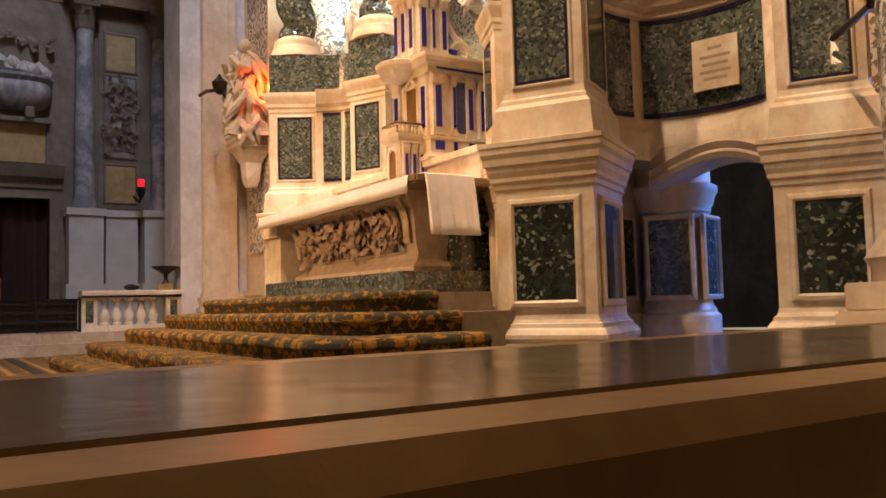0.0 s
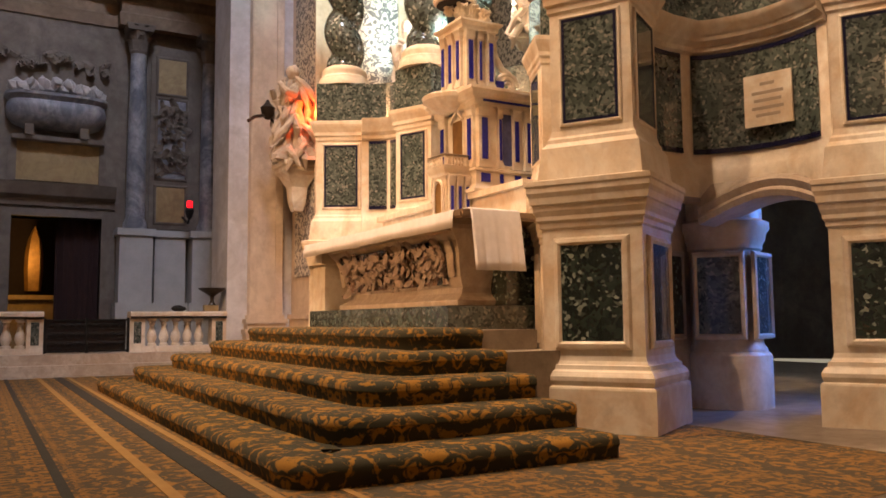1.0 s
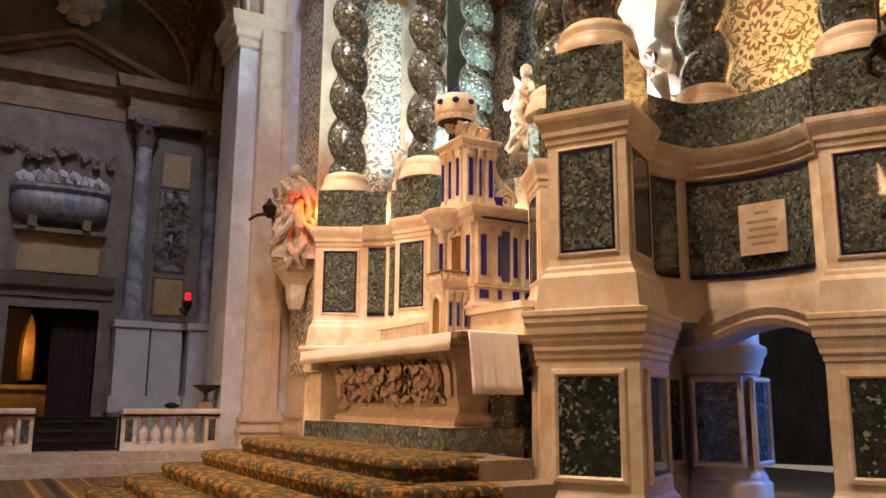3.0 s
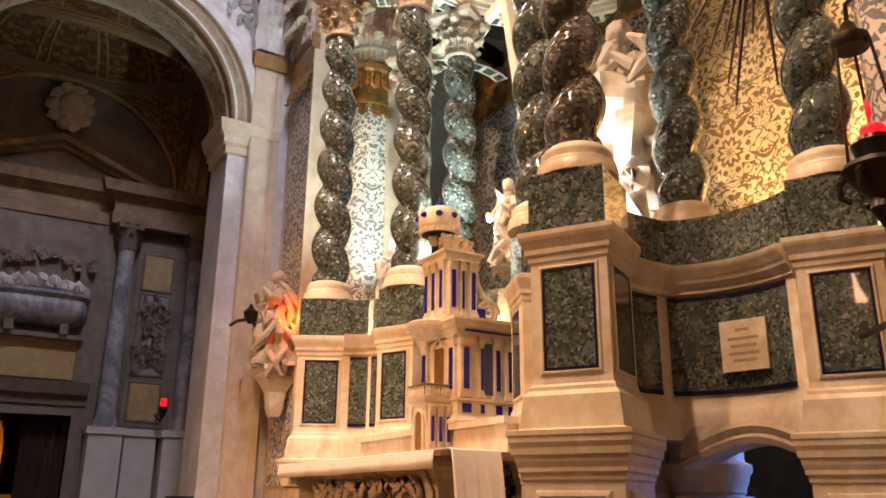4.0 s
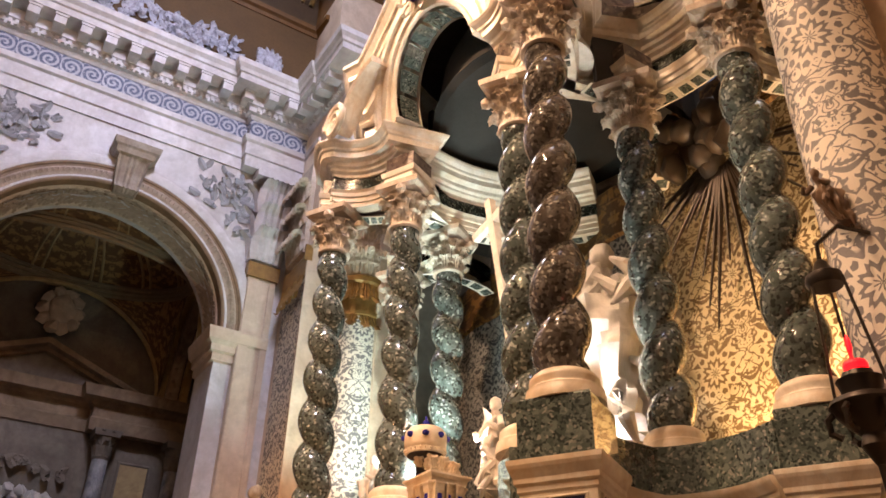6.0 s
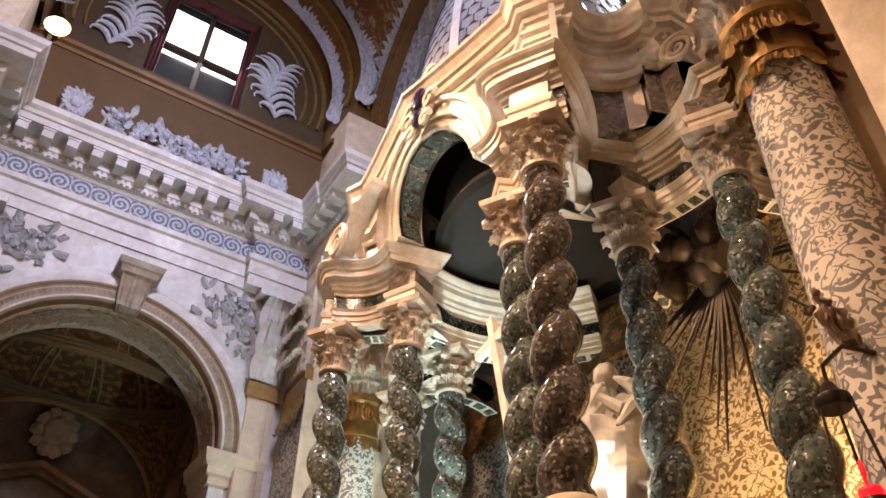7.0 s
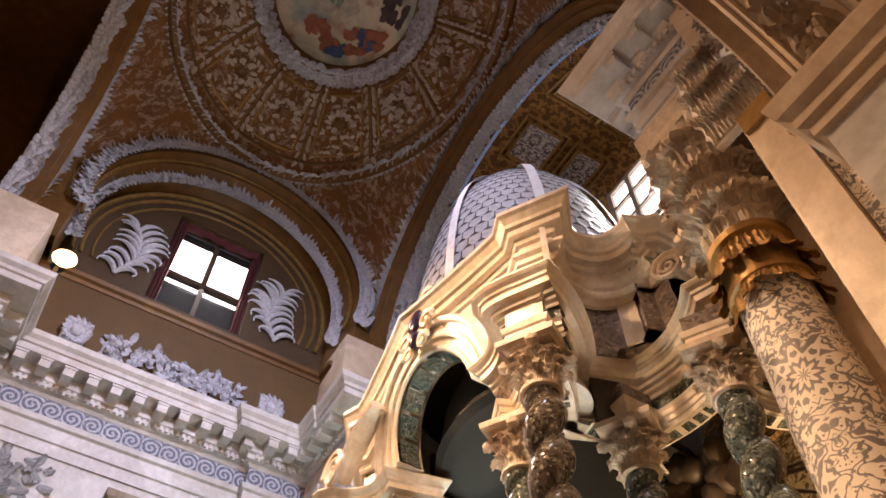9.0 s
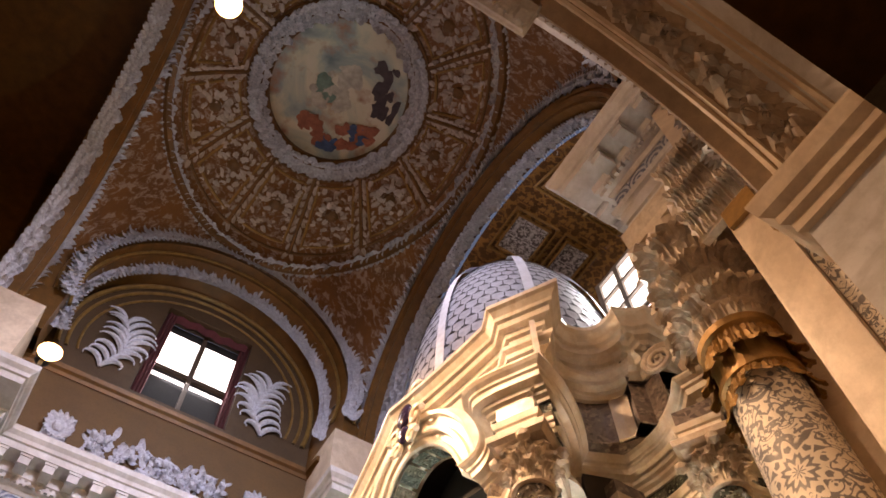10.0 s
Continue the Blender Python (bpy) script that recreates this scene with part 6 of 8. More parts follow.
rows.insert(0, [(3.5, y0 - 0.1, 0.93), (4.5, y0 - 0.1, 0.93), (4.5, y1 + 0.1, 0.93), (3.5, y1 + 0.1, 0.93)])
vs = grid(bm, rows, close_u=True)
body = stay(part("sarcophagus", bm, MARBLE_OLD, label="worn cream and pink marble sarcophagus body"), altar)
bm = bmesh.new()
rng = random.Random(8)
for k in range(230):
    u, v = rng.uniform(6.52, 8.82), rng.uniform(1.17, 1.5)
    x = 3.46 + 0.75 * (0.355 - max(0, v - 1.25) * 0.45)
    a = rng.uniform(0, 6.28)
    leaf(bm, (x - 0.015, u, v), (0, math.cos(a), math.sin(a)), (-1, 0, 0), rng.uniform(0.06, 0.15), 0.35, 0.7)
stay(part("carved_front", bm, plain("relief_brown_stone", (0.46, 0.35, 0.28), 0.5, 0, 0.45, 12), label="crowded carved relief on the front"), altar)
bm = bmesh.new()
grid(bm, [[(3.46 + 0.75 * (0.355 - max(0, z - 1.25) * 0.45) - 0.004, y, z) for y in (6.48, 7.6, 8.86)] for z in (1.13, 1.25, 1.4, 1.54)])
stay(part("relief_ground", bm, RED, label="dark red-brown ground of the relief"), altar)
bm = bmesh.new()
for ya, yb in ((6.28, 6.40), (8.98, 9.08)):
    rows = [[(3.45 + o * 0.75 - 0.02, ya + (yb - ya) * k + (0.25 * (o - 0.16) if ya < 7 else -0.5 * (o - 0.16)), z) for k in (0, 1)] for o, z in prof[5:]]
    grid(bm, rows)
box(bm, 3.5, 4.5, 6.2, 9.08, 1.60, 1.665)
stay(part("scroll_pilaster", bm, MARBLE_OLD, label="worn cream corner band"), altar)
bm = bmesh.new()
box(bm, 3.42, 4.5, 5.98, 9.3, ALZ, 0.925)
stay(part("green_step", bm, GREEN, label="green breccia base course"), altar)
for ya, yb in ((9.32, 9.72),):
    bm = bmesh.new()
    box(bm, 3.62, 4.6, ya, yb, ALZ, 1.62)
    box(bm, 3.56, 4.6, ya - 0.04, yb + 0.04, 1.50, 1.655)
    e = stay(part("end_pier", bm, MARBLE), altar)
bm = bmesh.new()
box(bm, 4.08, 4.6, 6.05, 9.32, 0.93, 1.6)
stay(part("back_panel", bm, DARKGREEN, label="green breccia back panel"), altar)
# gradine behind the table
bm = bmesh.new()
box(bm, 4.2, 4.75, 5.9, 8.9, 1.74, 2.0)
box(bm, 4.14, 4.75, 5.86, 8.94, 2.0, 2.06)
stay(part("gradine", bm, MARBLE), altar)


def cloth(name, label, corner_rows):
    bm = bmesh.new()
    grid(bm, corner_rows)
    ob = part(name, bm, LINEN, smooth=True)
    tagged(ob, label, "cloth")
    sol = ob.modifiers.new("thickness", "SOLIDIFY")
    sol.thickness = 0.006
    return ob


rows = []
for i in range(41):
    y = TY0 + 0.12 + (TY1 - TY0 - 0.1) * i / 40
    wv = 0.006 * math.sin(i * 0.9) + 0.004 * math.sin(i * 2.3)
    drop = 0.15 + 0.004 * math.sin(i * 0.35)
    rows.append([(4.18, y, 1.744), (3.46, y, 1.744), (3.415, y, 1.735), (3.405 + wv, y, 1.66), (3.405 + wv * 2, y, 1.735 - drop)])
cloth("altar_cloth", "long white altar cloth hanging over the front edge of the altar", rows)
rows = []
for i in range(25):
    x = 3.5 + 0.5 * i / 24
    wv = 0.014 * math.sin(i * 0.8) + 0.008 * math.sin(i * 1.9)
    rows.append([(x, 6.3, 1.75), (x, TY0 + 0.02, 1.75), (x, TY0 - 0.02, 1.735)] + [(x + 0.002 * k, TY0 - 0.03 - wv * k / 6 - 0.008 * k, 1.735 - 0.52 * k / 6) for k in range(1, 7)])
cloth("altar_towel", "white linen towel hanging down the altar's end", rows)

# ---- steps ----
STEP_X = [2.60, 2.26, 1.91, 1.56, 1.21]
STEP_Y = [5.08, 4.72, 4.34, 3.97, 3.58]
STEP_Z = [0.735, 0.585, 0.435, 0.285, 0.135]
END_X = [3.2, 3.17, 3.14, 3.17, 3.16]
STEPSTONE = marble("worn_step_stone", (0.34, 0.27, 0.2), (0.22, 0.17, 0.12), (0.14, 0.1, 0.07), 0.5, 1.5)
steps = thing("altar_steps", "five broad marble steps up to the altar", "steps", (3, A, 0), kind="structure")
carpet = thing("stair_carpet", "worn dark green and ochre patterned carpet laid over the altar steps", "carpet", (3, A, 0))
YM = 7.17
for x, y, z, ex in zip(STEP_X, STEP_Y, STEP_Z, END_X):
    bm = bmesh.new()
    end = ex + 0.03 if z < 0.5 else 3.72
    ring = [(end, y + 0.03)] + arc(x + 0.27, y + 0.27, 0.24, 270, 180, 6) + arc(x + 0.27, 2 * YM - y - 0.27, 0.24, 180, 90, 6) + [(end, 2 * YM - y - 0.03)]
    slab(bm, [(*q, 0) for q in ring], z - 0.012, (0, 0, 1))
    stay(part("step", bm, STEPSTONE), steps)
    # carpet: rounded nosing along the end, the front and the far end
    r = 0.26
    path = [(ex + (x + r - ex) * k / 6, y) for k in range(6)] + arc(x + r, y + r, r, 270, 180, 8) + [(x, y + r + (2 * YM - 2 * y - 2 * r) * k / 20) for k in range(1, 20)] + arc(x + r, 2 * YM - y - r, r, 180, 90, 6) + [(4.2, 2 * YM - y)]
    bm = bmesh.new()
    # run of the tread inwards, over the nosing and down
    tread = 0.4
    prof = [(-tread, z + 0.004), (-0.04, z + 0.006), (-0.005, z - 0.006), (0.012, z - 0.03), (0.012, z - 0.055), (-0.004, z - 0.075), (-0.012, z - 0.148)]
    nm = normals(path)
    rows, uvs, run = [], [], 0.0
    for i, (p, n) in enumerate(zip(path, nm)):
        if i:
            run += math.hypot(p[0] - path[i - 1][0], p[1] - path[i - 1][1])
        row, uv, acc = [], [], 0.0
        for k, (o, h) in enumerate(prof):
            if k:
                acc += math.hypot(o - prof[k - 1][0], h - prof[k - 1][1])
            lift = 0.004 * noise.noise(Vector((run * 3, acc * 9, z * 10)))
            px, py = p[0] + o * n.x, p[1] + o * n.y
            row.append((px, py, h + lift))
            uv.append((run, acc + z))
        rows.append(row), uvs.append(uv)
    # the left-hand normal of this way points inwards, so turn it round
    for i, (p, n) in enumerate(zip(path, nm)):
        for k, (o, h) in enumerate(prof):
            rows[i][k] = (p[0] - o * -1 * n.x * (1 if nm[len(nm) // 2].x < 0 else -1), p[1] + o * n.y * (1 if nm[len(nm) // 2].x < 0 else -1), rows[i][k][2])
    grid(bm, rows, uvs)
    stay(part("carpet_step", bm, CARPET, smooth=True), carpet)
bm = bmesh.new()
grid(bm, [[(2.9, 5.38, 0.741), (3.5, 5.38, 0.741)], [(2.9, 9.0, 0.741), (3.5, 9.0, 0.741)]], [[(0, 0), (0.6, 0)], [(0, 3.5), (0.6, 3.5)]])
stay(part("carpet_top", bm, CARPET), carpet)
# carpet on the floor
fc = thing("floor_carpet", "large ochre and grey-brown patterned carpet with dark border bands", "carpet", (0, 6, 0))
bm = bmesh.new()
grid(bm, [[(-3.5, 2.2, 0.006), (4.6, 2.2, 0.006)], [(-3.5, 13.4, 0.006), (4.6, 13.4, 0.006)]], [[(0, 0), (0, 8.1)], [(11.2, 0), (11.2, 8.1)]])
stay(part("field", bm, FLOORCARPET), fc)
for x, w, m in ((0.95, 0.12, CARPET_BLACK), (1.12, 0.05, CARPET_OCHRE), (0.72, 0.06, CARPET_OCHRE), (1.45, 0.04, CARPET_OCHRE), (0.3, 0.05, CARPET_BLACK)):
    bm = bmesh.new()
    box(bm, x, x + w, 2.2, 13.4, 0.007, 0.011)
    stay(part("band", bm, m), fc)
# ---- side chapel behind the north arch ----
CY = 18.0
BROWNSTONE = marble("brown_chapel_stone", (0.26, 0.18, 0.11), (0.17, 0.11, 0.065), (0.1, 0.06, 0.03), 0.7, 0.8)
chapel = wall("wall_chapel", "dim side chapel with a marble wall tomb, columns and a painted vault")
bm = bmesh.new()
for x0, x1, z0, z1 in ((-4, 0.45, 0, 13), (2.1, 6.6, 0, 13), (0.45, 2.1, 2.95, 13)):
    box(bm, x0, x1, CY, CY + 0.5, z0, z1)
box(bm, 5.2, 5.6, 15.4, CY, 0, 13)
box(bm, -4.4, -4, 15.4, CY, 0, 13)
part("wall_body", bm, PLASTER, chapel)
bm = bmesh.new()
grid(bm, [[(0.9 + 4.3 * math.cos(a), y, 7.9 + 4.2 * math.sin(a)) for a in [math.pi * i / 28 for i in range(29)]] for y in (15.3, 16.6, CY + 0.1)],
     [[(4.3 * math.pi * i / 28, y) for i in range(29)] for y in (15.3, 16.6, CY + 0.1)])
part("chapel_vault", bm, figured("chapel_vault_paint", (0.2, 0.12, 0.05), (0.4, 0.29, 0.15), 1.3, 1.2, 0.56, 0.7, relief=0.8, freq=2.2, detail=5), chapel, "brown painted vault", smooth=True)
# small dome on pendentives over the chapel, with the wall arches that carry it
PAINTED = figured("chapel_dome_paint", (0.12, 0.055, 0.016), (0.28, 0.16, 0.06), 0.9, 0.9, 0.53, 0.7, relief=0.8, freq=2.2, detail=5)
DCX, DCY, DCZ = 1.1, 16.6, 10.28
bm = bmesh.new()
grid(bm, [[(DCX + 2.45 * math.cos(u) * math.cos(t), DCY + 1.3 * math.sin(u) * math.cos(t), DCZ + 1.6 * math.sin(t)) for u in [2 * math.pi * k / 40 for k in range(40)]] for t in [math.pi / 2 * j / 9 * 0.99 for j in range(10)]],
     [[(k * 0.3, j * 0.3) for k in range(40)] for j in range(10)], close_u=True)
part("chapel_dome", bm, PAINTED, chapel, "dark painted dome", smooth=True)
bm = bmesh.new()
for k in range(12):
    u = 2 * math.pi * (k + 0.5) / 12
    for du in (-0.045, 0.045):
        tube(bm, [(DCX + 2.42 * math.cos(u + du) * math.cos(t), DCY + 1.28 * math.sin(u + du) * math.cos(t), DCZ + 1.57 * math.sin(t)) for t in [math.pi / 2 * j / 9 * 0.9 for j in range(10)]], 0.03, 5)
part("dome_rib", bm, OCHRE, chapel, "ochre dome ribs", smooth=True)
bm = bmesh.new()
for r, z in ((1.0, 0.0), (0.985, 0.1), (1.01, -0.1)):
    tube(bm, [(DCX + 2.45 * r * math.cos(u), DCY + 1.3 * r * math.sin(u), DCZ + z) for u in [2 * math.pi * k / 44 for k in range(44)]], 0.06, 6, True)
part("dome_ring", bm, plain("dim_brown_stone", (0.2, 0.14, 0.08), 0.6), chapel, "moulded ring under the dome", smooth=True)
for sx in (-1, 1):
    bm = bmesh.new()
    rows, uvs = [], []
    for i in range(15):
        ph = math.pi / 2 * i / 14
        p = Vector((DCX + sx * 2.5 * math.sin(ph), 17.86, 7.9 + 2.3 * math.cos(ph)))
        q = Vector((DCX + sx * 2.45 * math.sin(ph), DCY + 1.3 * math.cos(ph), DCZ))
        rows.append([p.lerp(q, k / 4) for k in range(5)]), uvs.append([(i * 0.28, k * 0.4) for k in range(5)])
    grid(bm, rows, uvs)
    part("pendentive", bm, PAINTED, chapel, "painted pendentive", smooth=True)
    bm = bmesh.new()
    tube(bm, [(DCX + sx * 2.5 * math.sin(ph), 17.84, 7.9 + 2.3 * math.cos(ph)) for ph in [math.pi / 2 * i / 20 for i in range(21)]], 0.05, 6)
    part("arch_moulding", bm, OCHRE, chapel, "ochre arch moulding", smooth=True)
    for x0, x1, m, rad in ((2.5, 2.68, OCHRE, 1.0), (2.7, 2.98, LEAF_DARK, 1.03), (3.0, 3.2, OCHRE, 1.0)):
        bm = bmesh.new()
        rows = []
        for i in range(25):
            t = math.pi * i / 24
            rows.append([(DCX + sx * x, DCY + 1.28 * rr * math.cos(t), 7.9 + 2.3 * rr * math.sin(t)) for x, rr in ((x0, rad + 0.04), (x0, rad), (x0 + 0.03, rad - 0.03), (x1 - 0.03, rad - 0.03), (x1, rad), (x1, rad + 0.04))])
        grid(bm, rows)
        if m is LEAF_DARK:
            for i in range(1, 46):
                t = math.pi * i / 46
                leaf(bm, (DCX + sx * (x0 + x1) / 2, DCY + 1.28 * math.cos(t), 7.9 + 2.3 * math.sin(t)), (0.5 * (-1) ** i, -math.sin(t), math.cos(t)), (0, -math.cos(t), -math.sin(t)), 0.2, 0.4, 0.6)
        part("side_arch", bm, m, chapel, "carved side arch band", smooth=m is OCHRE)
bm = bmesh.new()
for k in range(10):
    a = 2 * math.pi * k / 10
    blob(bm, (1.2 + 0.36 * math.cos(a), 17.75, 9.5 + 0.42 * math.sin(a)), (0.17, 0.14, 0.17), k, 0.4, 1)
blob(bm, (1.2, 17.72, 9.5), (0.3, 0.16, 0.36), 3, 0.3, 2)
part("carved_boss", bm, LEAF_DARK, chapel, "carved boss at the arch's crown", smooth=True)
# entablature and pediment
bm = bmesh.new()
sweep(bm, [(-4, CY - 0.02), (2.35, CY - 0.02), (2.35, CY - 0.3), (4.7, CY - 0.3), (4.7, CY)], [(-0.2, 7.05), (0.02, 7.05), (0.04, 7.3), (0.0, 7.35), (0.0, 7.55), (0.08, 7.6), (0.12, 7.66), (0.26, 7.7), (0.3, 7.82), (0.34, 7.92), (-0.2, 7.95)], -1)
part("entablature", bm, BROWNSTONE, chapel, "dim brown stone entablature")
for sx in (-1, 1):
    bm = bmesh.new()
    rows = []
    for k in (0, 1):
        x, z = 1.15 + sx * 2.1 * k, 8.75 - 0.82 * k
        rows.append([(x, CY - o, z + h) for o, h in ((0.0, -0.16), (0.12, -0.14), (0.14, -0.06), (0.3, -0.03), (0.34, 0.08), (0.0, 0.1))])
    vs = grid(bm, rows)
    bm.faces.new(vs[0]), bm.faces.new(vs[-1])
    part("pediment", bm, BROWNSTONE, chapel)
bm = bmesh.new()
for x0 in [k * 0.17 - 3.9 for k in range(36)]:
    box(bm, x0, x0 + 0.09, CY - 0.12, CY, 7.6, 7.68)
tagged(part("dentils", bm, BROWNSTONE, chapel), kind="stuff")
# columns, panels and plinths
for x in (2.72, 4.22):
    bm = bmesh.new()
    lathe(bm, [(0.24, 2.75), (0.24, 2.85), (0.2, 2.95), (0.19, 3.0), (0.185, 4.5), (0.16, 6.45)], (x, CY - 0.26), 20)
    part("chapel_column", bm, GREY, chapel, "blue-grey marble column", smooth=True)
    bm = bmesh.new()
    lathe(bm, [(0.17, 6.45), (0.19, 6.5), (0.17, 6.55), (0.2, 6.9)], (x, CY - 0.26), 14)
    for t in range(2):
        for i in range(8):
            a = 2 * math.pi * (i + 0.5 * t) / 8
            d = Vector((math.cos(a), math.sin(a), 0))
            leaf(bm, Vector((x, CY - 0.26, 6.5 + 0.22 * t)) + d * 0.16, (0, 0, 1), d, 0.32, 0.45, 0.5)
    square(bm, [(0.25, 6.92), (0.28, 7.05)], (x, CY - 0.26))
    part("chapel_capital", bm, PLASTER, chapel, "carved capital")
for a, b, o in ((2.4, 3.05, 0.5), (3.12, 3.75, 0.3), (3.85, 4.6, 0.5)):
    bm = bmesh.new()
    box(bm, a, b, CY - o, CY, 0.0, 1.25)
    box(bm, a - 0.06, b + 0.06, CY - o - 0.06, CY, 0.9, 1.22)
    box(bm, a, b, CY - o, CY, 1.25, 2.6)
    box(bm, a - 0.05, b + 0.05, CY - o - 0.05, CY, 2.6, 2.74)
    part("plinth", bm, plain("pale_grey_stone", (0.5, 0.5, 0.48), 0.6, 0, 0.2, 3), chapel, "pale grey stone plinth")
bm = bmesh.new()
box(bm, 3.02, 3.9, CY - 0.06, CY, 2.8, 6.6)
part("panel_strip", bm, PLASTER, chapel)
for z0, z1, m in ((2.95, 3.7, OCHRE), (3.9, 5.6, GREY), (5.75, 6.5, OCHRE)):
    panel_on(chapel, (3.46, CY - 0.062, z0), (1, 0, 0), (0, 0, 1), (0, -1, 0), 0.58, z1 - z0, m, PLASTER, 0.06)
bm = bmesh.new()
rng = random.Random(4)
for k in range(120):
    a = rng.uniform(0, 6.28)
    leaf(bm, (3.46 + rng.uniform(-0.24, 0.24), CY - 0.08, rng.uniform(4.0, 5.45)), (math.cos(a), 0, math.sin(a)), (0, -1, 0), rng.uniform(0.1, 0.25), 0.4, 0.6)
part("trophy_relief", bm, PLASTER, chapel, "carved relief panel")
# hanging in the damask that is darkened for the dim chapel
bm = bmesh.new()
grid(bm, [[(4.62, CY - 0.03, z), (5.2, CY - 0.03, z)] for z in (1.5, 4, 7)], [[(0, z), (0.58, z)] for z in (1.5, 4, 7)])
part("damask_hanging", bm, DAMASK_DIM, chapel, "damask hanging with dimness put into its colour")
# garlands above the tomb
bm = bmesh.new()
for k in range(90):
    u = rng.uniform(-1.4, 2.2)
    a = rng.uniform(3.6, 5.8)
    leaf(bm, (u, CY - 0.05, 6.25 + 0.1 * math.cos(u * 5)), (math.cos(a), 0, math.sin(a)), (0, -1, 0), rng.uniform(0.15, 0.3), 0.4, 0.6)
part("garland", bm, PLASTER, chapel, "carved garland frieze")

tomb = thing("wall_tomb", "grey marble wall tomb with carved sarcophagus over an ochre slab", "wall tomb", (1.2, CY, 3.5))
bm = bmesh.new()
rows = []
for w, o, z in ((0.6, 0.3, 4.7), (0.8, 0.42, 4.78), (0.9, 0.5, 4.92), (0.93, 0.54, 5.06), (0.9, 0.52, 5.18), (0.86, 0.48, 5.22), (0.9, 0.52, 5.26), (0.95, 0.56, 5.3), (0.95, 0.56, 5.36)):
    rows.append([(1.2 - w * math.cos(t) ** 0.5 if t < math.pi / 2 else 1.2 + w * abs(math.cos(t)) ** 0.5, CY - o * math.sin(t) ** 0.6, z) for t in [math.pi * k / 18 for k in range(19)]])
vs = grid(bm, rows)
bm.faces.new(vs[0]), bm.faces.new(vs[-1])
stay(part("sarcophagus", bm, GREY, label="rounded blue-grey marble chest", smooth=True), tomb)
bm = bmesh.new()
for k in range(26):
    u = -0.8 + 1.6 * k / 25
    blob(bm, (1.2 + u, CY - 0.28 + 0.05 * math.sin(k * 2), 5.45 + 0.14 * (1 - abs(u)) + 0.05 * math.sin(k * 1.7)), (0.11, 0.14, 0.13), k, 0.5, 1)
stay(part("carved_lid", bm, plain("pale_worn_stone", (0.52, 0.5, 0.48), 0.7, 0, 0.3, 8), label="carved drapery on the lid", smooth=True), tomb)
for x in (0.7, 1.7):
    bm = bmesh.new()
    box(bm, x - 0.08, x + 0.08, CY - 0.4, CY, 4.52, 4.73)
    stay(part("foot", bm, PLASTER), tomb)
bm = bmesh.new()
box(bm, 0.4, 2.1, CY - 0.3, CY, 4.44, 4.53)
box(bm, 0.35, 0.5, CY - 0.12, CY, 3.6, 4.44)
box(bm, 2.02, 2.15, CY - 0.12, CY, 3.6, 4.44)
stay(part("shelf", bm, PLASTER), tomb)
bm = bmesh.new()
box(bm, 0.5, 2.02, CY - 0.07, CY, 3.66, 4.44)
stay(part("inscription_slab", bm, OCHRE, label="ochre inscription slab"), tomb)
bm = bmesh.new()
sweep(bm, [(-4, CY), (2.35, CY)], [(0, 3.15), (0.06, 3.16), (0.08, 3.3), (0.2, 3.36), (0.26, 3.5), (0.3, 3.6), (0, 3.64)], -1)
stay(part("cornice", bm, PLASTER), tomb)

# the chapel's doorway with a lit gilded niche beyond it
door = thing("door_1", "marble doorway with dark curtain opening on a lit gilded altar", "doorway", kind="structure")
for x0, x1, z0, z1 in ((0.28, 0.45, 0, 3.1), (2.1, 2.27, 0, 3.1), (0.45, 2.1, 2.95, 3.1)):
    bm = bmesh.new()
    box(bm, x0, x1, CY - 0.1, CY + 0.5, z0, z1)
    part("jamb", bm, PLASTER, door)
# room beyond the doorway, its lack of light painted near-black
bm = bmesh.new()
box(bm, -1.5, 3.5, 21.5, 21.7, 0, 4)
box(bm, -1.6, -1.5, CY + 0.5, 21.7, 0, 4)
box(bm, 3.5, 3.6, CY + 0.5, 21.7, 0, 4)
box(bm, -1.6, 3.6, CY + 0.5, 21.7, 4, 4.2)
part("inner_room", bm, SHADE, door, "inner room with its darkness put into the colour")
for x0, x1, lab in ((1.28, 2.1, 0),):
    bm = bmesh.new()
    grid(bm, [[(x0 + (x1 - x0) * k / 16, CY + 0.3 + 0.05 * math.sin(k * 1.5), z) for k in range(17)] for z in (0.05, 1.5, 2.95)])
    part("curtain", bm, plain("brown_red_curtain", (0.035, 0.012, 0.01), 0.9), door, "dark curtain", smooth=True)
niche = thing("gilded_figure_niche", "small gilded niche with a figure above a lit altar shelf", "niche", (1.0, 20.6, 1.2))
bm = bmesh.new()
rows = []
for z, w in ((1.55, 0.17), (2.0, 0.2), (2.4, 0.19), (2.75, 0.13), (3.0, 0.02)):
    rows.append([(1.02 - w, 20.6, z), (1.02 - w * 0.6, 20.45, z), (1.02 + w * 0.6, 20.45, z), (1.02 + w, 20.6, z)])
grid(bm, rows)
stay(part("figure", bm, GILT, smooth=True), niche)
bm = bmesh.new()
box(bm, 0.2, 1.45, 20.2, 21.0, 0.0, 1.35)
box(bm, 0.1, 1.5, 20.15, 21.0, 1.35, 1.45)
stay(part("altar_block", bm, OCHRE), niche)
d = bpy.data.lights.new("niche_lamp", "POINT")
d.energy, d.color, d.shadow_soft_size = 34, (1.0, 0.6, 0.2), 0.1
new("niche_lamp", d).location = (0.75, 19.7, 2.3)
# unseen warm fill added to brighten the near chapel's ceiling and arch
sch = bpy.data.lights.new("south_chapel_fill", "AREA")
sch.energy, sch.color, sch.size = 88, (1.0, 0.66, 0.38), 1.2
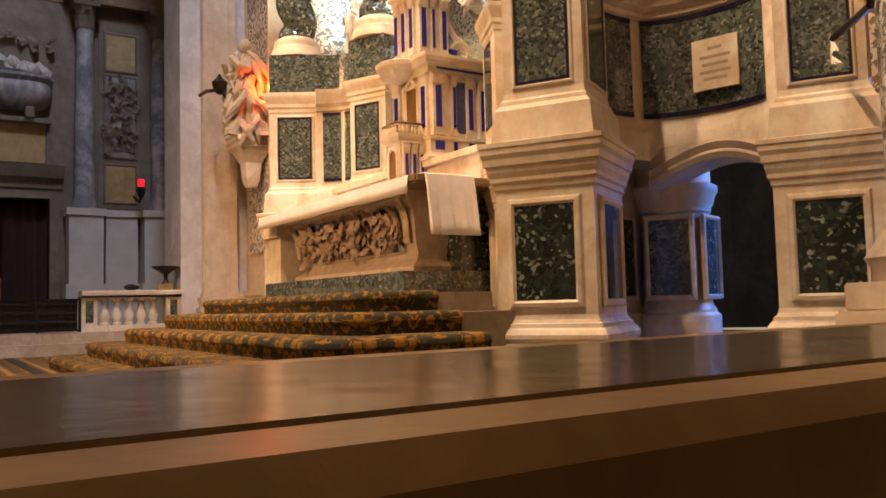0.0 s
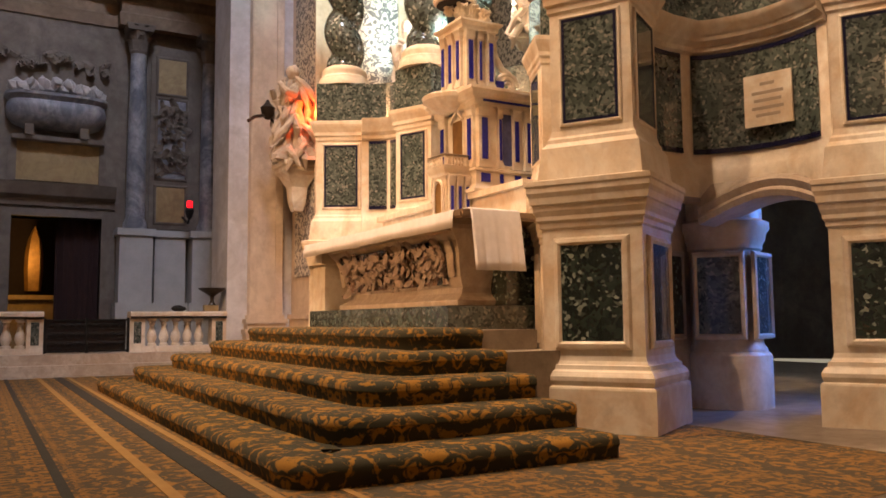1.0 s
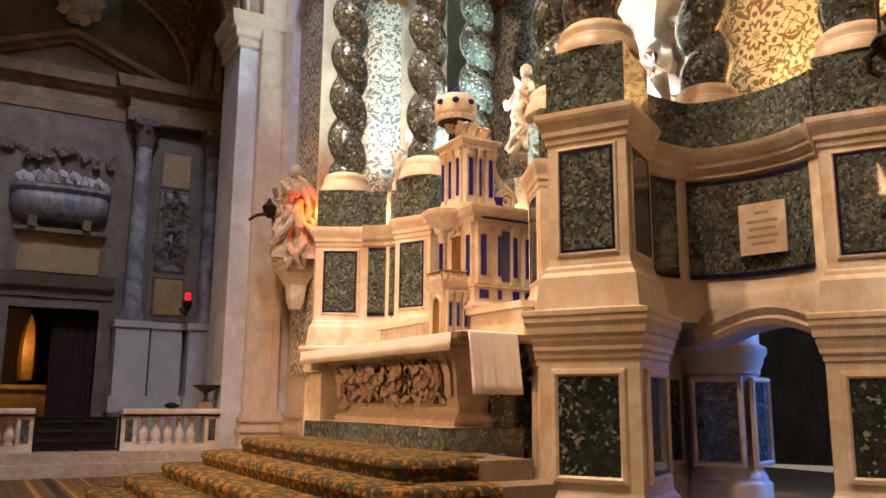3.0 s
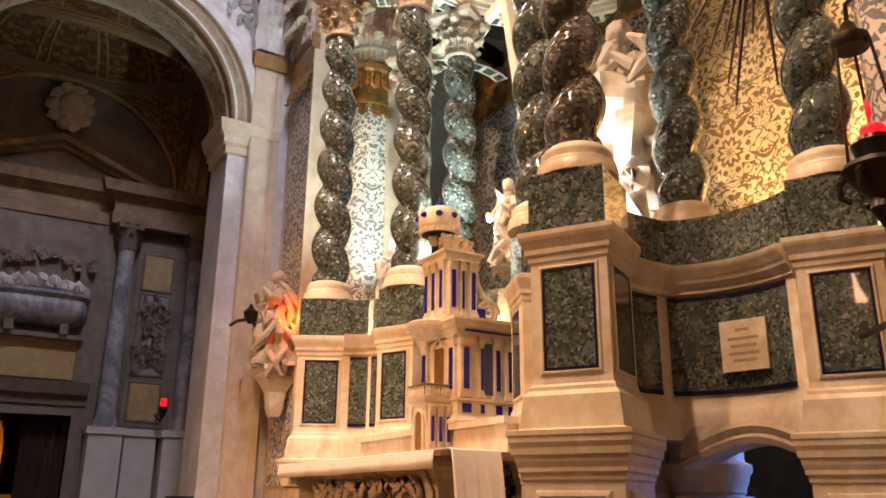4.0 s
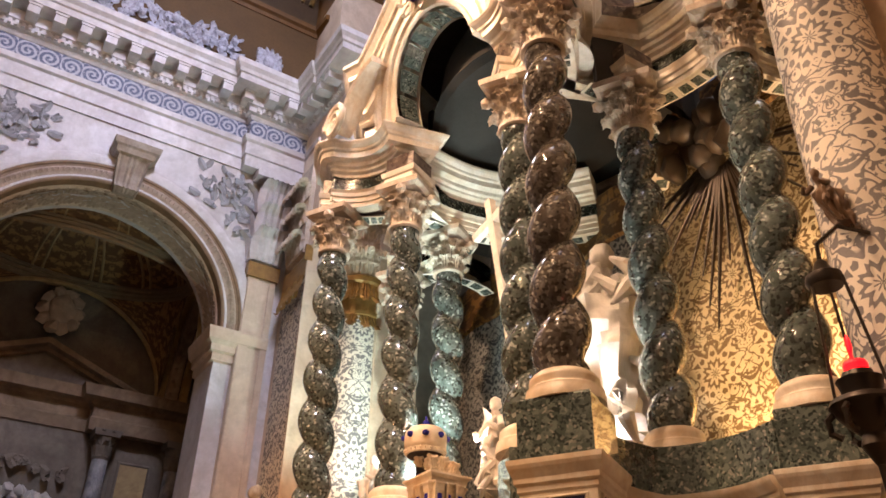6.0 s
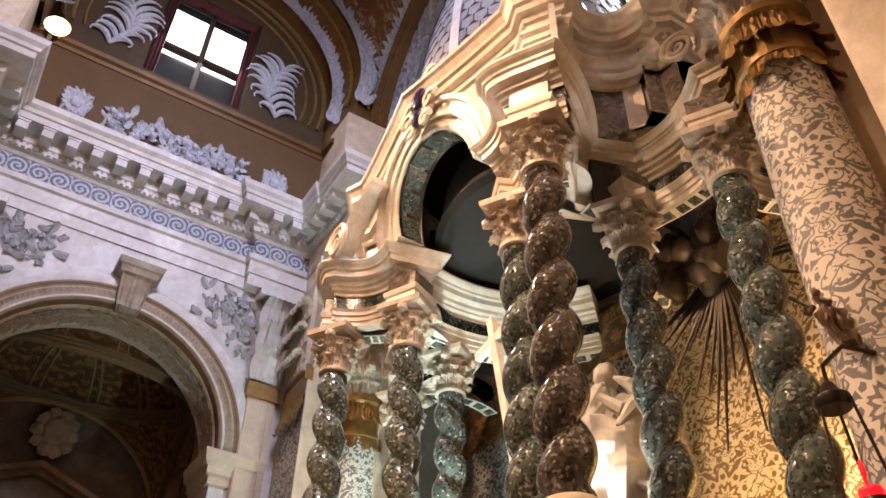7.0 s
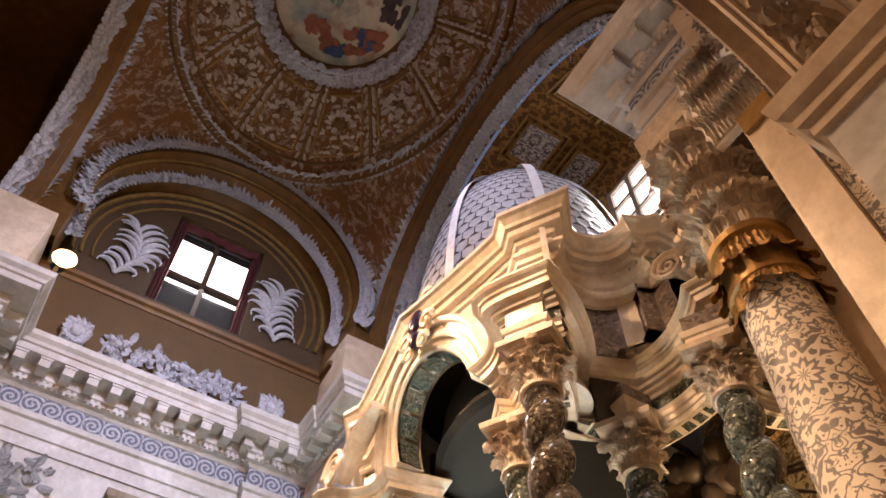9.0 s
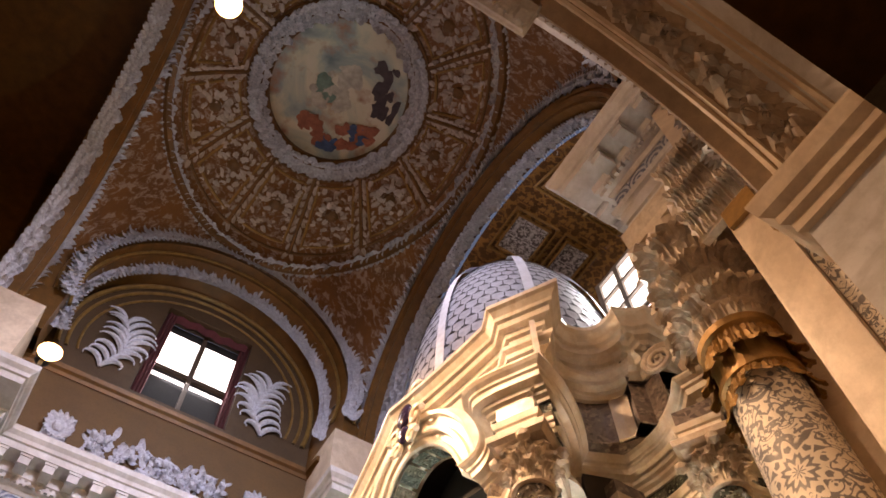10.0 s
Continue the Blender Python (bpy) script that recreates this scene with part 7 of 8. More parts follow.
new("south_chapel_fill", sch).matrix_world = look((-5.5, -2.2, 6.0), (2.0, -1.0, 12.0))
# cool fill added in the north chapel, where no window is built
chl = bpy.data.lights.new("chapel_fill", "AREA")
chl.energy, chl.color, chl.size = 9, (0.72, 0.78, 1.0), 1.4
ob = new("chapel_fill", chl)
ob.matrix_world = look((-3.4, 16.2, 4.2), (3.4, 18.0, 1.6))

# red lamp on the chapel wall
def small_lamp(at):
    ob = thing("sanctuary_lamp", "small black hanging lamp with a glowing red glass", "lamp", at)
    bm = bmesh.new()
    lathe(bm, [(0.05, at[2]), (0.06, at[2] + 0.02), (0.06, at[2] + 0.13), (0.05, at[2] + 0.14)], at[:2], 14)
    stay(part("glass", bm, REDGLASS), ob)
    bm = bmesh.new()
    lathe(bm, [(0.01, at[2] - 0.25), (0.06, at[2] - 0.2), (0.1, at[2] - 0.06), (0.08, at[2] - 0.01)], at[:2], 14)
    tube(bm, [(at[0], at[1], at[2] - 0.2), (at[0] + 0.02, at[1] + 0.2, at[2] - 0.3), (at[0], CY, at[2] - 0.1)], 0.025, 6)
    stay(part("holder", bm, IRON), ob)


small_lamp((3.72, CY - 0.75, 3.2))

# ---- balustrade across the north arch ----
bstep = bmesh.new()
box(bstep, -1.1, 3.74, 13.75, 15.4, 0, 0.17)
box(bstep, -1.1, 3.74, 13.95, 15.4, 0.17, 0.33)
tagged(part("chapel_step", bstep, MARBLE_OLD), "low worn marble step under the balustrade", "step", kind="structure")
rail = thing("balustrade", "cream marble balustrade with turned balusters and green end panels", "balustrade", (2.9, 14.45, 0.33))
for x0, x1 in ((2.15, 3.74), (-1.08, 0.86)):
    bm = bmesh.new()
    box(bm, x0, x1, 14.3, 14.6, 0.33, 0.42)
    stay(part("base_rail", bm, MARBLE), rail)
    bm = bmesh.new()
    sweep(bm, [(x0, 14.45), (x1, 14.45)], [(-0.17, 0.88), (0.17, 0.88), (0.2, 0.92), (0.2, 0.97), (0.16, 1.0), (-0.16, 1.0), (-0.2, 0.97), (-0.2, 0.92)], 1)
    stay(part("top_rail", bm, MARBLE), rail)
    for xa in (x0, x1 - 0.24):
        bm = bmesh.new()
        box(bm, xa, xa + 0.24, 14.32, 14.58, 0.42, 0.88)
        stay(part("post", bm, MARBLE), rail)
        bm = bmesh.new()
        box(bm, xa + 0.06, xa + 0.18, 14.308, 14.319, 0.47, 0.83)
        stay(part("panel", bm, GREEN), rail)
bm = bmesh.new()
lathe(bm, [(0.075, 0.42), (0.075, 0.46), (0.05, 0.47), (0.06, 0.5), (0.085, 0.56), (0.075, 0.62), (0.045, 0.70), (0.035, 0.76), (0.05, 0.78), (0.05, 0.8), (0.035, 0.82), (0.07, 0.84), (0.075, 0.88)], (0, 0), 14)
bal = part("baluster", bm, MARBLE, smooth=True)
spots = [2.52 + 0.195 * k for k in range(5)] + [-0.66 + 0.2 * k for k in range(7)]
bal.parent = rail
bal.matrix_parent_inverse = Matrix.Translation(-Vector(rail.location))
bal.location = (spots[0], 14.45, 0)
for x in spots[1:]:
    b2 = bal.copy()
    scene.collection.objects.link(b2)
    b2.location = (x, 14.45, 0)
gate = thing("iron_gate", "low black wrought-iron gate with scrollwork, closed between the balustrades", "gate", (1.5, 14.4, 0.3))
bm = bmesh.new()
for x in (0.88, 1.5, 2.13):
    box(bm, x - 0.02, x + 0.02, 14.36, 14.40, 0.33, 0.9)
for z in (0.36, 0.86):
    box(bm, 0.88, 2.13, 14.365, 14.395, z - 0.015, z + 0.015)
stay(part("gate_frame", bm, IRON), gate)
bm = bmesh.new()
for i in range(9):
    for j in range(3):
        cx, cz = 0.98 + 0.13 * i, 0.46 + 0.15 * j
        tube(bm, [(cx + 0.065 * (1 - t * 0.6) * math.cos(t * 9), 14.38, cz + 0.065 * (1 - t * 0.6) * math.sin(t * 9)) for t in [k / 12 for k in range(13)]], 0.011, 5)
tagged(stay(part("scrollwork", bm, IRON), gate), kind="stuff")
# sheet added behind the scrollwork, coloured as the shade there
bm = bmesh.new()
box(bm, 0.9, 2.1, 14.41, 14.42, 0.36, 0.86)
stay(part("backing", bm, SHADE, label="added dark sheet for the shade behind the gate"), gate)
bowl = thing("stone_bowl", "dark shallow bowl on a small gilded box, on the balustrade", "bowl", (3.5, 14.45, 1.0))
bm = bmesh.new()
lathe(bm, [(0.07, 1.11), (0.06, 1.13), (0.03, 1.18), (0.035, 1.26), (0.12, 1.32), (0.22, 1.38), (0.24, 1.41), (0.2, 1.4), (0.05, 1.36)], (3.52, 14.45), 24)
stay(part("bowl", bm, BRONZE, smooth=True), bowl)
bm = bmesh.new()
box(bm, 3.38, 3.62, 14.38, 14.52, 1.0, 1.11)
stay(part("box", bm, OCHRE), bowl)
bm = bmesh.new()
blob(bm, (2.95, 14.45, 1.05), (0.12, 0.07, 0.055), 3, 0.3, 2)
tagged(part("dark_cloth_heap", bm, IRON, smooth=True), "small dark bundle lying on the balustrade", "bundle")

# ---- near rail in front of the camera ----
near_rail = thing("stone_rail", "polished dark marble rail with a rounded cream edge", "rail", (0.5, 0.2, 0))
bm = bmesh.new()
box(bm, -1.1, 4.16, 0.075, 0.255, 0.585, 0.6085)
stay(part("top_slab", bm, marble("polished_rail", (0.13, 0.1, 0.07), (0.06, 0.055, 0.045), (0.4, 0.27, 0.13), 0.12, 2.0), label="polished dark inlay"), near_rail)
for y0, y1, s in ((0.255, 0.29, 1), (0.03, 0.075, -1)):
    bm = bmesh.new()
    sweep(bm, [(-1.1, (y0 + y1) / 2), (4.16, (y0 + y1) / 2)], [(-(y1 - y0) / 2, 0.55), (-(y1 - y0) / 2, 0.60), (-(y1 - y0) / 3, 0.608), ((y1 - y0) / 3, 0.608), ((y1 - y0) / 2, 0.60), ((y1 - y0) / 2, 0.55)], 1)
    stay(part("edge", bm, marble("ochre_edge", (0.62, 0.36, 0.12), (0.42, 0.22, 0.07), (0.25, 0.13, 0.05), 0.3, 2.0), smooth=True), near_rail)
bm = bmesh.new()
box(bm, -1.1, 4.16, 0.07, 0.26, 0.0, 0.585)
stay(part("body", bm, OCHRE), near_rail)

block = thing("stone_block", "low plain pinkish stone block beside the pedestal", "block", (5.1, 2.7, 0))
bm = bmesh.new()
box(bm, 4.92, 5.5, 2.3, 3.02, 0.0, 0.52)
bmesh.ops.bevel(bm, geom=bm.edges[:], offset=0.02, segments=2, affect="EDGES")
stay(part("lower_block", bm, PIER), block)
bm = bmesh.new()
box(bm, 4.98, 5.45, 2.3, 2.98, 0.52, 0.70)
bmesh.ops.bevel(bm, geom=bm.edges[:], offset=0.012, segments=2, affect="EDGES")
stay(part("upper_block", bm, PIER), block)

# ---- tabernacle ----
tabn = thing("tabernacle", "tall cream marble tabernacle with lapis blue strips under a crown", "tabernacle", (4.5, 7.1, 2.06))


def stage(name, x0, x1, y0, y1, prof):
    """A square storey: prof gives (overhang, height) pairs."""
    bm = bmesh.new()
    rows = [[(x0 - o, y0 - o, z), (x1 + o, y0 - o, z), (x1 + o, y1 + o, z), (x0 - o, y1 + o, z)] for o, z in prof]
    vs = grid(bm, rows, close_u=True)
    bm.faces.new(vs[0]), bm.faces.new(vs[-1])
    return stay(part(name, bm, MARBLE), tabn)


def pilaster(at, right, out, w, z0, z1, strips=1):
    """A flat pilaster with base, capital and lapis strips let into its face."""
    c, r, n = Vector((*at, 0)), Vector((*right, 0)), Vector((*out, 0))
    bm = bmesh.new()
    for z_a, z_b, e, o in ((z0, z0 + 0.035, 0.014, 0.052), (z0 + 0.035, z0 + 0.06, 0.006, 0.044), (z0 + 0.06, z1 - 0.1, 0.0, 0.036), (z1 - 0.1, z1 - 0.08, 0.008, 0.046), (z1 - 0.08, z1 - 0.02, 0.004, 0.05), (z1 - 0.02, z1, 0.018, 0.06)):
        h = w / 2 + e
        slab(bm, [c - r * h + Vector((0, 0, z_a)), c + r * h + Vector((0, 0, z_a)), c + r * h + Vector((0, 0, z_b)), c - r * h + Vector((0, 0, z_b))], o, n)
    for k in (-1, 0, 1):
        leaf(bm, c + r * k * w * 0.32 + n * 0.045 + Vector((0, 0, z1 - 0.085)), (0, 0, 1), n, 0.07, 0.4, 0.6)
    stay(part("pilaster", bm, MARBLE), tabn)
    for k in range(strips):
        off = (k - (strips - 1) / 2) * w * 0.5
        panel_on(tabn, c + r * off + n * 0.037 + Vector((0, 0, z0 + 0.085)), r, (0, 0, 1), n, w * (0.5 if strips == 1 else 0.34), z1 - z0 - 0.21, LAPIS, None, name="lapis_strip")


X0, X1, Y0, Y1 = 4.22, 4.9, 6.75, 7.46
stage("plinth", X0, X1, Y0, Y1, [(0.1, 2.06), (0.1, 2.09), (0.07, 2.11), (0.05, 2.13), (0.04, 2.15), (0.04, 2.28), (0.06, 2.29), (0.06, 2.31), (0.0, 2.32)])
stage("lower_storey", X0, X1, Y0, Y1, [(0.0, 2.32), (0.0, 2.95)])
stage("entablature", X0, X1, Y0, Y1, [(0.05, 2.95), (0.055, 2.98), (0.06, 2.98), (0.06, 3.01), (0.1, 3.03), (0.11, 3.06), (0.14, 3.09), (0.14, 3.12), (0.0, 3.14)])
for x, w, k in ((4.29, 0.13, 1), (4.48, 0.05, 1), (4.68, 0.09, 1), (4.84, 0.11, 1)):
    pilaster((x, Y0), (1, 0), (0, -1), w, 2.32, 2.95, k)
    panel_on(tabn, (x, Y0 - 0.043, 2.17), (1, 0, 0), (0, 0, 1), (0, -1, 0), w * 0.8, 0.09, LAPIS, None, name="lapis_strip")
panel_on(tabn, (4.575, Y0 - 0.004, 2.36), (1, 0, 0), (0, 0, 1), (0, -1, 0), 0.11, 0.53, plain("lapis_veined", (0.09, 0.1, 0.24), 0.2, 0, 0.5, 22), MARBLE, 0.02, "lapis_panel", proud=0.015)
for y in (6.83, 7.38):
    pilaster((X0, y), (0, -1), (-1, 0), 0.12, 2.32, 2.95, 1)
panel_on(tabn, (X0 - 0.004, 7.1, 2.36), (0, -1, 0), (0, 0, 1), (-1, 0, 0), 0.2, 0.5, GILT, MARBLE, 0.03, "gilt_niche", proud=0.02)
for y0, y1, z0, z1 in ((6.98, 7.1, 2.95, 3.05), (7.22, 7.1, 2.95, 3.05)):
    bm = bmesh.new()
    tube(bm, [(X0 - 0.03, y0, z0 - 0.1), (X0 - 0.03, y1, z1 - 0.08)], 0.018, 6)
    stay(part("gable", bm, MARBLE), tabn)
panel_on(tabn, (4.56, Y0 - 0.062, 2.985), (1, 0, 0), (0, 0, 1), (0, -1, 0), 0.6, 0.022, LAPIS, None, name="lapis_strip")
# scroll bracket at the corner
bm = bmesh.new()
tube(bm, [(4.95, Y0 - 0.05, 2.93), (4.97, Y0 - 0.05, 2.8), (4.95, Y0 - 0.05, 2.65), (4.99, Y0 - 0.06, 2.52), (5.02, Y0 - 0.06, 2.43), (4.98, Y0 - 0.06, 2.37), (4.94, Y0 - 0.06, 2.42)], [0.02, 0.025, 0.025, 0.03, 0.035, 0.03, 0.02], 7)
stay(part("scroll_bracket", bm, MARBLE, smooth=True), tabn)
# round balcony over the front; the shade beneath is a black shell
bm = bmesh.new()
lathe(bm, [(0.1, 2.95), (0.2, 2.99), (0.25, 3.04), (0.3, 3.07), (0.31, 3.11), (0.28, 3.13), (0.02, 3.14)], (4.18, 7.18), 28)
stay(part("balcony", bm, MARBLE, smooth=True), tabn)
bm = bmesh.new()
lathe(bm, [(0.24, 3.035), (0.19, 2.99), (0.1, 2.97), (0.01, 2.965)], (4.18, 7.18), 28)
stay(part("balcony_hollow", bm, IRON, label="balcony underside with shade put into black", smooth=True), tabn)
# upper storey
UX0, UX1, UY0, UY1 = 4.22, 4.58, 6.98, 7.4
stage("upper_storey", UX0, UX1, UY0, UY1, [(0.03, 3.14), (0.03, 3.2), (0.0, 3.21), (0.0, 3.8), (0.04, 3.82), (0.045, 3.86), (0.08, 3.89), (0.08, 3.91), (0.0, 3.92)])
for x, w, k in ((4.28, 0.1, 1), (4.4, 0.05, 1), (4.53, 0.09, 1)):
    pilaster((x, UY0), (1, 0), (0, -1), w, 3.2, 3.82, k)
for y in (7.04, 7.2, 7.35):
    pilaster((UX0, y), (0, -1), (-1, 0), 0.09, 3.2, 3.82, 1)
volute((4.78, UY0 + 0.05, 3.3), (1, 0, 0), (0, 0, 1), 0.22, MARBLE, tabn)
bm = bmesh.new()
tube(bm, [(4.82, UY0 + 0.05, 3.42), (4.72, UY0 + 0.05, 3.47), (4.64, UY0 + 0.05, 3.6), (4.62, UY0 + 0.05, 3.75), (4.67, UY0 + 0.05, 3.82)], [0.035, 0.035, 0.03, 0.03, 0.02], 7)
stay(part("scroll", bm, MARBLE, smooth=True), tabn)
panel_on(tabn, (4.66, UY0 + 0.01, 3.2), (1, 0, 0), (0, 0, 1), (0, -1, 0), 0.1, 0.12, LAPIS, None, name="lapis_strip")
# carved clouds that carry the crown
bm = bmesh.new()
rng = random.Random(31)
tube(bm, [(4.55, 7.1, 3.88), (4.52, 7.15, 4.0), (4.42, 7.18, 4.1), (4.3, 7.2, 4.16)], [0.12, 0.11, 0.09, 0.06], 9)
for k in range(16):
    q = k / 15
    acanthus(bm, (4.56 - 0.34 * q + rng.uniform(-0.03, 0.03), 7.1 + rng.uniform(-0.14, 0.16), 3.9 + 0.12 * q), (rng.uniform(-0.7, 0.4), rng.uniform(-0.6, 0.6), 1), (-0.3, -1, 0.2), 0.17, 0.6, 0.6)
stay(part("cloud_support", bm, MARBLE, smooth=True), tabn)
CX, CYY = 4.25, 7.2
bm = bmesh.new()
lathe(bm, [(0.2, 4.14), (0.215, 4.15), (0.215, 4.2), (0.225, 4.21), (0.23, 4.25), (0.235, 4.33), (0.22, 4.39), (0.18, 4.435), (0.12, 4.455), (0.05, 4.45), (0.02, 4.45)], (CX, CYY), 28)
for k in range(24):
    a = 2 * math.pi * k / 24
    blob(bm, (CX + 0.222 * math.cos(a), CYY + 0.222 * math.sin(a), 4.18), (0.016, 0.016, 0.02), 0, 0.0, 1)
stay(part("crown", bm, MARBLE, label="carved marble crown", smooth=True), tabn)
# underside of the crown, shade painted in
bm = bmesh.new()
lathe(bm, [(0.02, 4.19), (0.195, 4.16), (0.2, 4.135)], (CX, CYY), 28)
stay(part("crown_hollow", bm, SHADE, label="crown underside with shade put into its colour"), tabn)
for k in range(8):
    a = 2 * math.pi * (k + 0.3) / 8
    bm = bmesh.new()
    blob(bm, (CX + 0.23 * math.cos(a), CYY + 0.23 * math.sin(a), 4.33), (0.038, 0.038, 0.035), 0, 0.3, 2)
    stay(part("lapis_stone", bm, LAPIS, smooth=True), tabn)
bm = bmesh.new()
blob(bm, (CX, CYY, 4.5), (0.045, 0.045, 0.05), 0, 0.1, 2)
blob(bm, (CX, CYY, 4.57), (0.015, 0.015, 0.03), 0, 0.0, 1)
stay(part("finial", bm, LAPIS, smooth=True), tabn)
# small door porch in front
stage("porch", 3.92, 4.2, 6.86, 7.12, [(0.03, 1.75), (0.03, 1.79), (0.0, 1.8), (0.0, 2.24), (0.03, 2.26), (0.05, 2.3), (0.06, 2.33), (0.0, 2.34)])
for x in (3.97, 4.06, 4.15):
    pilaster((x, 6.86), (1, 0), (0, -1), 0.06, 1.8, 2.25, 1)
bm = bmesh.new()
rows = [[(3.915, 6.99 + sx * 0.075, z) for sx in (-1, 1)] for z in (1.81, 2.08)] + [[(3.915, 6.99 + sx * 0.075 * math.cos(t), 2.08 + 0.1 * math.sin(t)) for sx in (-1, 1)] for t in [math.pi / 2 * k / 6 for k in range(1, 6)]]
grid(bm, rows)
stay(part("gilt_door", bm, GILT, label="gilded round-headed door"), tabn)
bm = bmesh.new()
tube(bm, [(3.905, 6.99 - 0.09, 1.8), (3.905, 6.99 - 0.09, 2.08)] + [(3.905, 6.99 - 0.09 * math.cos(t), 2.08 + 0.115 * math.sin(t)) for t in [math.pi * k / 10 for k in range(1, 10)]] + [(3.905, 7.08, 2.08), (3.905, 7.08, 1.8)], 0.016, 6)
stay(part("door_frame", bm, MARBLE, smooth=True), tabn)
for k in range(14):
    c = (3.89 + 0.3 * (k - 5) / 8, 6.83) if k > 5 else (3.89, 7.15 - 0.32 * k / 6)
    bm = bmesh.new()
    lathe(bm, [(0.014, 2.34), (0.02, 2.37), (0.011, 2.4), (0.014, 2.42)], c, 6)
    stay(part("baluster", bm, MARBLE), tabn)
bm = bmesh.new()
sweep(bm, [(3.89, 7.16), (3.89, 6.83), (4.2, 6.83)], [(-0.018, 2.42), (0.018, 2.42), (0.02, 2.445), (-0.018, 2.445)], 1)
stay(part("porch_rail", bm, MARBLE), tabn)

# ---- sculptures: one plain mesh each ----
def figure(name, label, at, height, seed, mat, lean=(0.0, 0.0), wings=False, bulk=1.0):
    bm = bmesh.new()
    rng = random.Random(seed)
    h = height
    x, y, z = at
    lx, ly = lean
    rows = []
    for k in range(19):
        t = k / 18
        w = (0.17 - 0.05 * t + 0.05 * math.sin(t * 5 + seed)) * h if t < 0.72 else (0.13 - 0.09 * (t - 0.72) / 0.1) * h if t < 0.82 else 0.045 * h
        row = []
        for j in range(40):
            a = 2 * math.pi * j / 40
            f = (bulk if t < 0.76 else 1.0) * (1 + 0.2 * math.sin(7 * a + 5 * math.sin(t * 6)) * (1 - t)) + 0.3 * math.sin(5 * a + 5 * t + seed) * (1 - 0.7 * t) + 0.17 * math.sin(9 * a - 9 * t)
            row.append((x + lx * t * h + 0.05 * h * math.sin(t * 4 + seed) + w * f * math.cos(a), y + ly * t * h + w * f * 0.85 * math.sin(a), z + t * 0.84 * h))
        rows.append(row)
    vs = grid(bm, rows, close_u=True)
    bm.faces.new(vs[0]), bm.faces.new(vs[-1])
    hx, hy, hz = x + lx * h * 0.95 + 0.05 * h * math.sin(4 + seed), y + ly * h * 0.95, z + 0.92 * h
    blob(bm, (hx, hy, hz), (0.065 * h, 0.06 * h, 0.08 * h), seed, 0.2, 3)
    for s in (-1, 1):
        up = rng.uniform(-0.1, 0.3)
        p0 = Vector((hx, hy + s * 0.09 * h, z + 0.74 * h))
        pts = [p0, p0 + Vector((-0.05 * h, s * 0.09 * h, -0.1 * h)), p0 + Vector((-0.12 * h, s * 0.09 * h, -0.16 * h + up * h * 0.3)), p0 + Vector((-0.18 * h, s * 0.03 * h, -0.12 * h + up * h * 0.5))]
        tube(bm, pts, [0.045 * h, 0.042 * h, 0.036 * h, 0.025 * h], 8)
        if wings:
            rws = []
            for k in range(6):
                q = k / 5
                rws.append([p0 + Vector((0.08 * h + 0.1 * h * q + 0.03 * h * math.sin(r * 9), s * (0.05 + 0.36 * q) * h, (0.1 + 0.25 * q - 0.85 * r * (0.45 + 0.55 * q * (1.6 - q))) * h)) for r in (0, 0.2, 0.4, 0.6, 0.8, 1.0)])
            grid(bm, rws)
    for k in range(7 if bulk == 1.0 else 44):
        a, q = rng.uniform(0, 6.28), rng.uniform(0.12, 0.72 if bulk == 1.0 else 0.86)
        c = Vector((x + lx * q * h, y + ly * q * h, z + q * h))
        d = Vector((math.cos(a), math.sin(a), 0)) * 0.14 * h * bulk * (1.0 if q < 0.6 else 0.7)
        if bulk > 1.0:
            side = Vector((-math.sin(a), math.cos(a), 0)) * rng.uniform(-0.14, 0.14) * h
            tube(bm, [c + d * 0.8, c + d * 1.15 + side * 0.4 + Vector((0, 0, -0.06 * h)), c + d * 1.2 + side + Vector((0, 0, -0.15 * h)), c + d * 0.95 + side * 1.6 + Vector((0, 0, -0.25 * h))], [0.012 * h, 0.034 * h, 0.04 * h, 0.012 * h], 7)
            continue
        tube(bm, [c + d, c + d * 1.25 + Vector((0, 0, -0.12 * h)), c + d * 1.1 + Vector((0.03 * h, 0, -0.26 * h))], [0.03 * h, 0.045 * h, 0.015 * h], 6)
    ob = part(name, bm, mat, smooth=True)
    return tagged(ob, label, "statue")


figure("marble_statue", "weathered cream marble statue on a carved bracket at the pier", (4.6, 13.26, 3.52), 1.72, 2, MARBLE_OLD, (-0.02, -0.03), False, 1.15)
figure("marble_statue", "white marble draped statue between the twisted columns, brightly lit", (6.35, 6.28, 4.6), 2.6, 5, STATUE, (0.0, 0.06), False, 1.6)
figure("angel_statue", "small white marble angel with raised wings, brightly lit", (5.2, 7.0, 3.86), 1.1, 7, STATUE, (-0.05, 0.05), True, 1.3)
figure("angel_statue", "small white marble angel behind the column, brightly lit", (4.85, 9.55, 3.88), 1.0, 9, STATUE, (0.0, 0.0), True)
figure("wooden_angel", "dark carved wooden angel on the damask column", (5.12, 2.5, 4.9), 0.55, 11, plain("dark_carved_wood", (0.16, 0.09, 0.05), 0.5), (-0.2, 0.2))
bracket = bmesh.new()
square(bracket, [(0.08, 2.7), (0.12, 2.85), (0.14, 3.1), (0.24, 3.3), (0.30, 3.36), (0.30, 3.42), (0.34, 3.45), (0.34, 3.52)], (4.66, 13.3), 0)
tagged(part("statue_bracket", bracket, MARBLE), "moulded marble bracket that carries the statue", "bracket")
lan = thing("wall_lantern", "dark wall lantern on a curved arm beside the statue", "lantern", (4.3, 13.2, 4.4))
bm = bmesh.new()
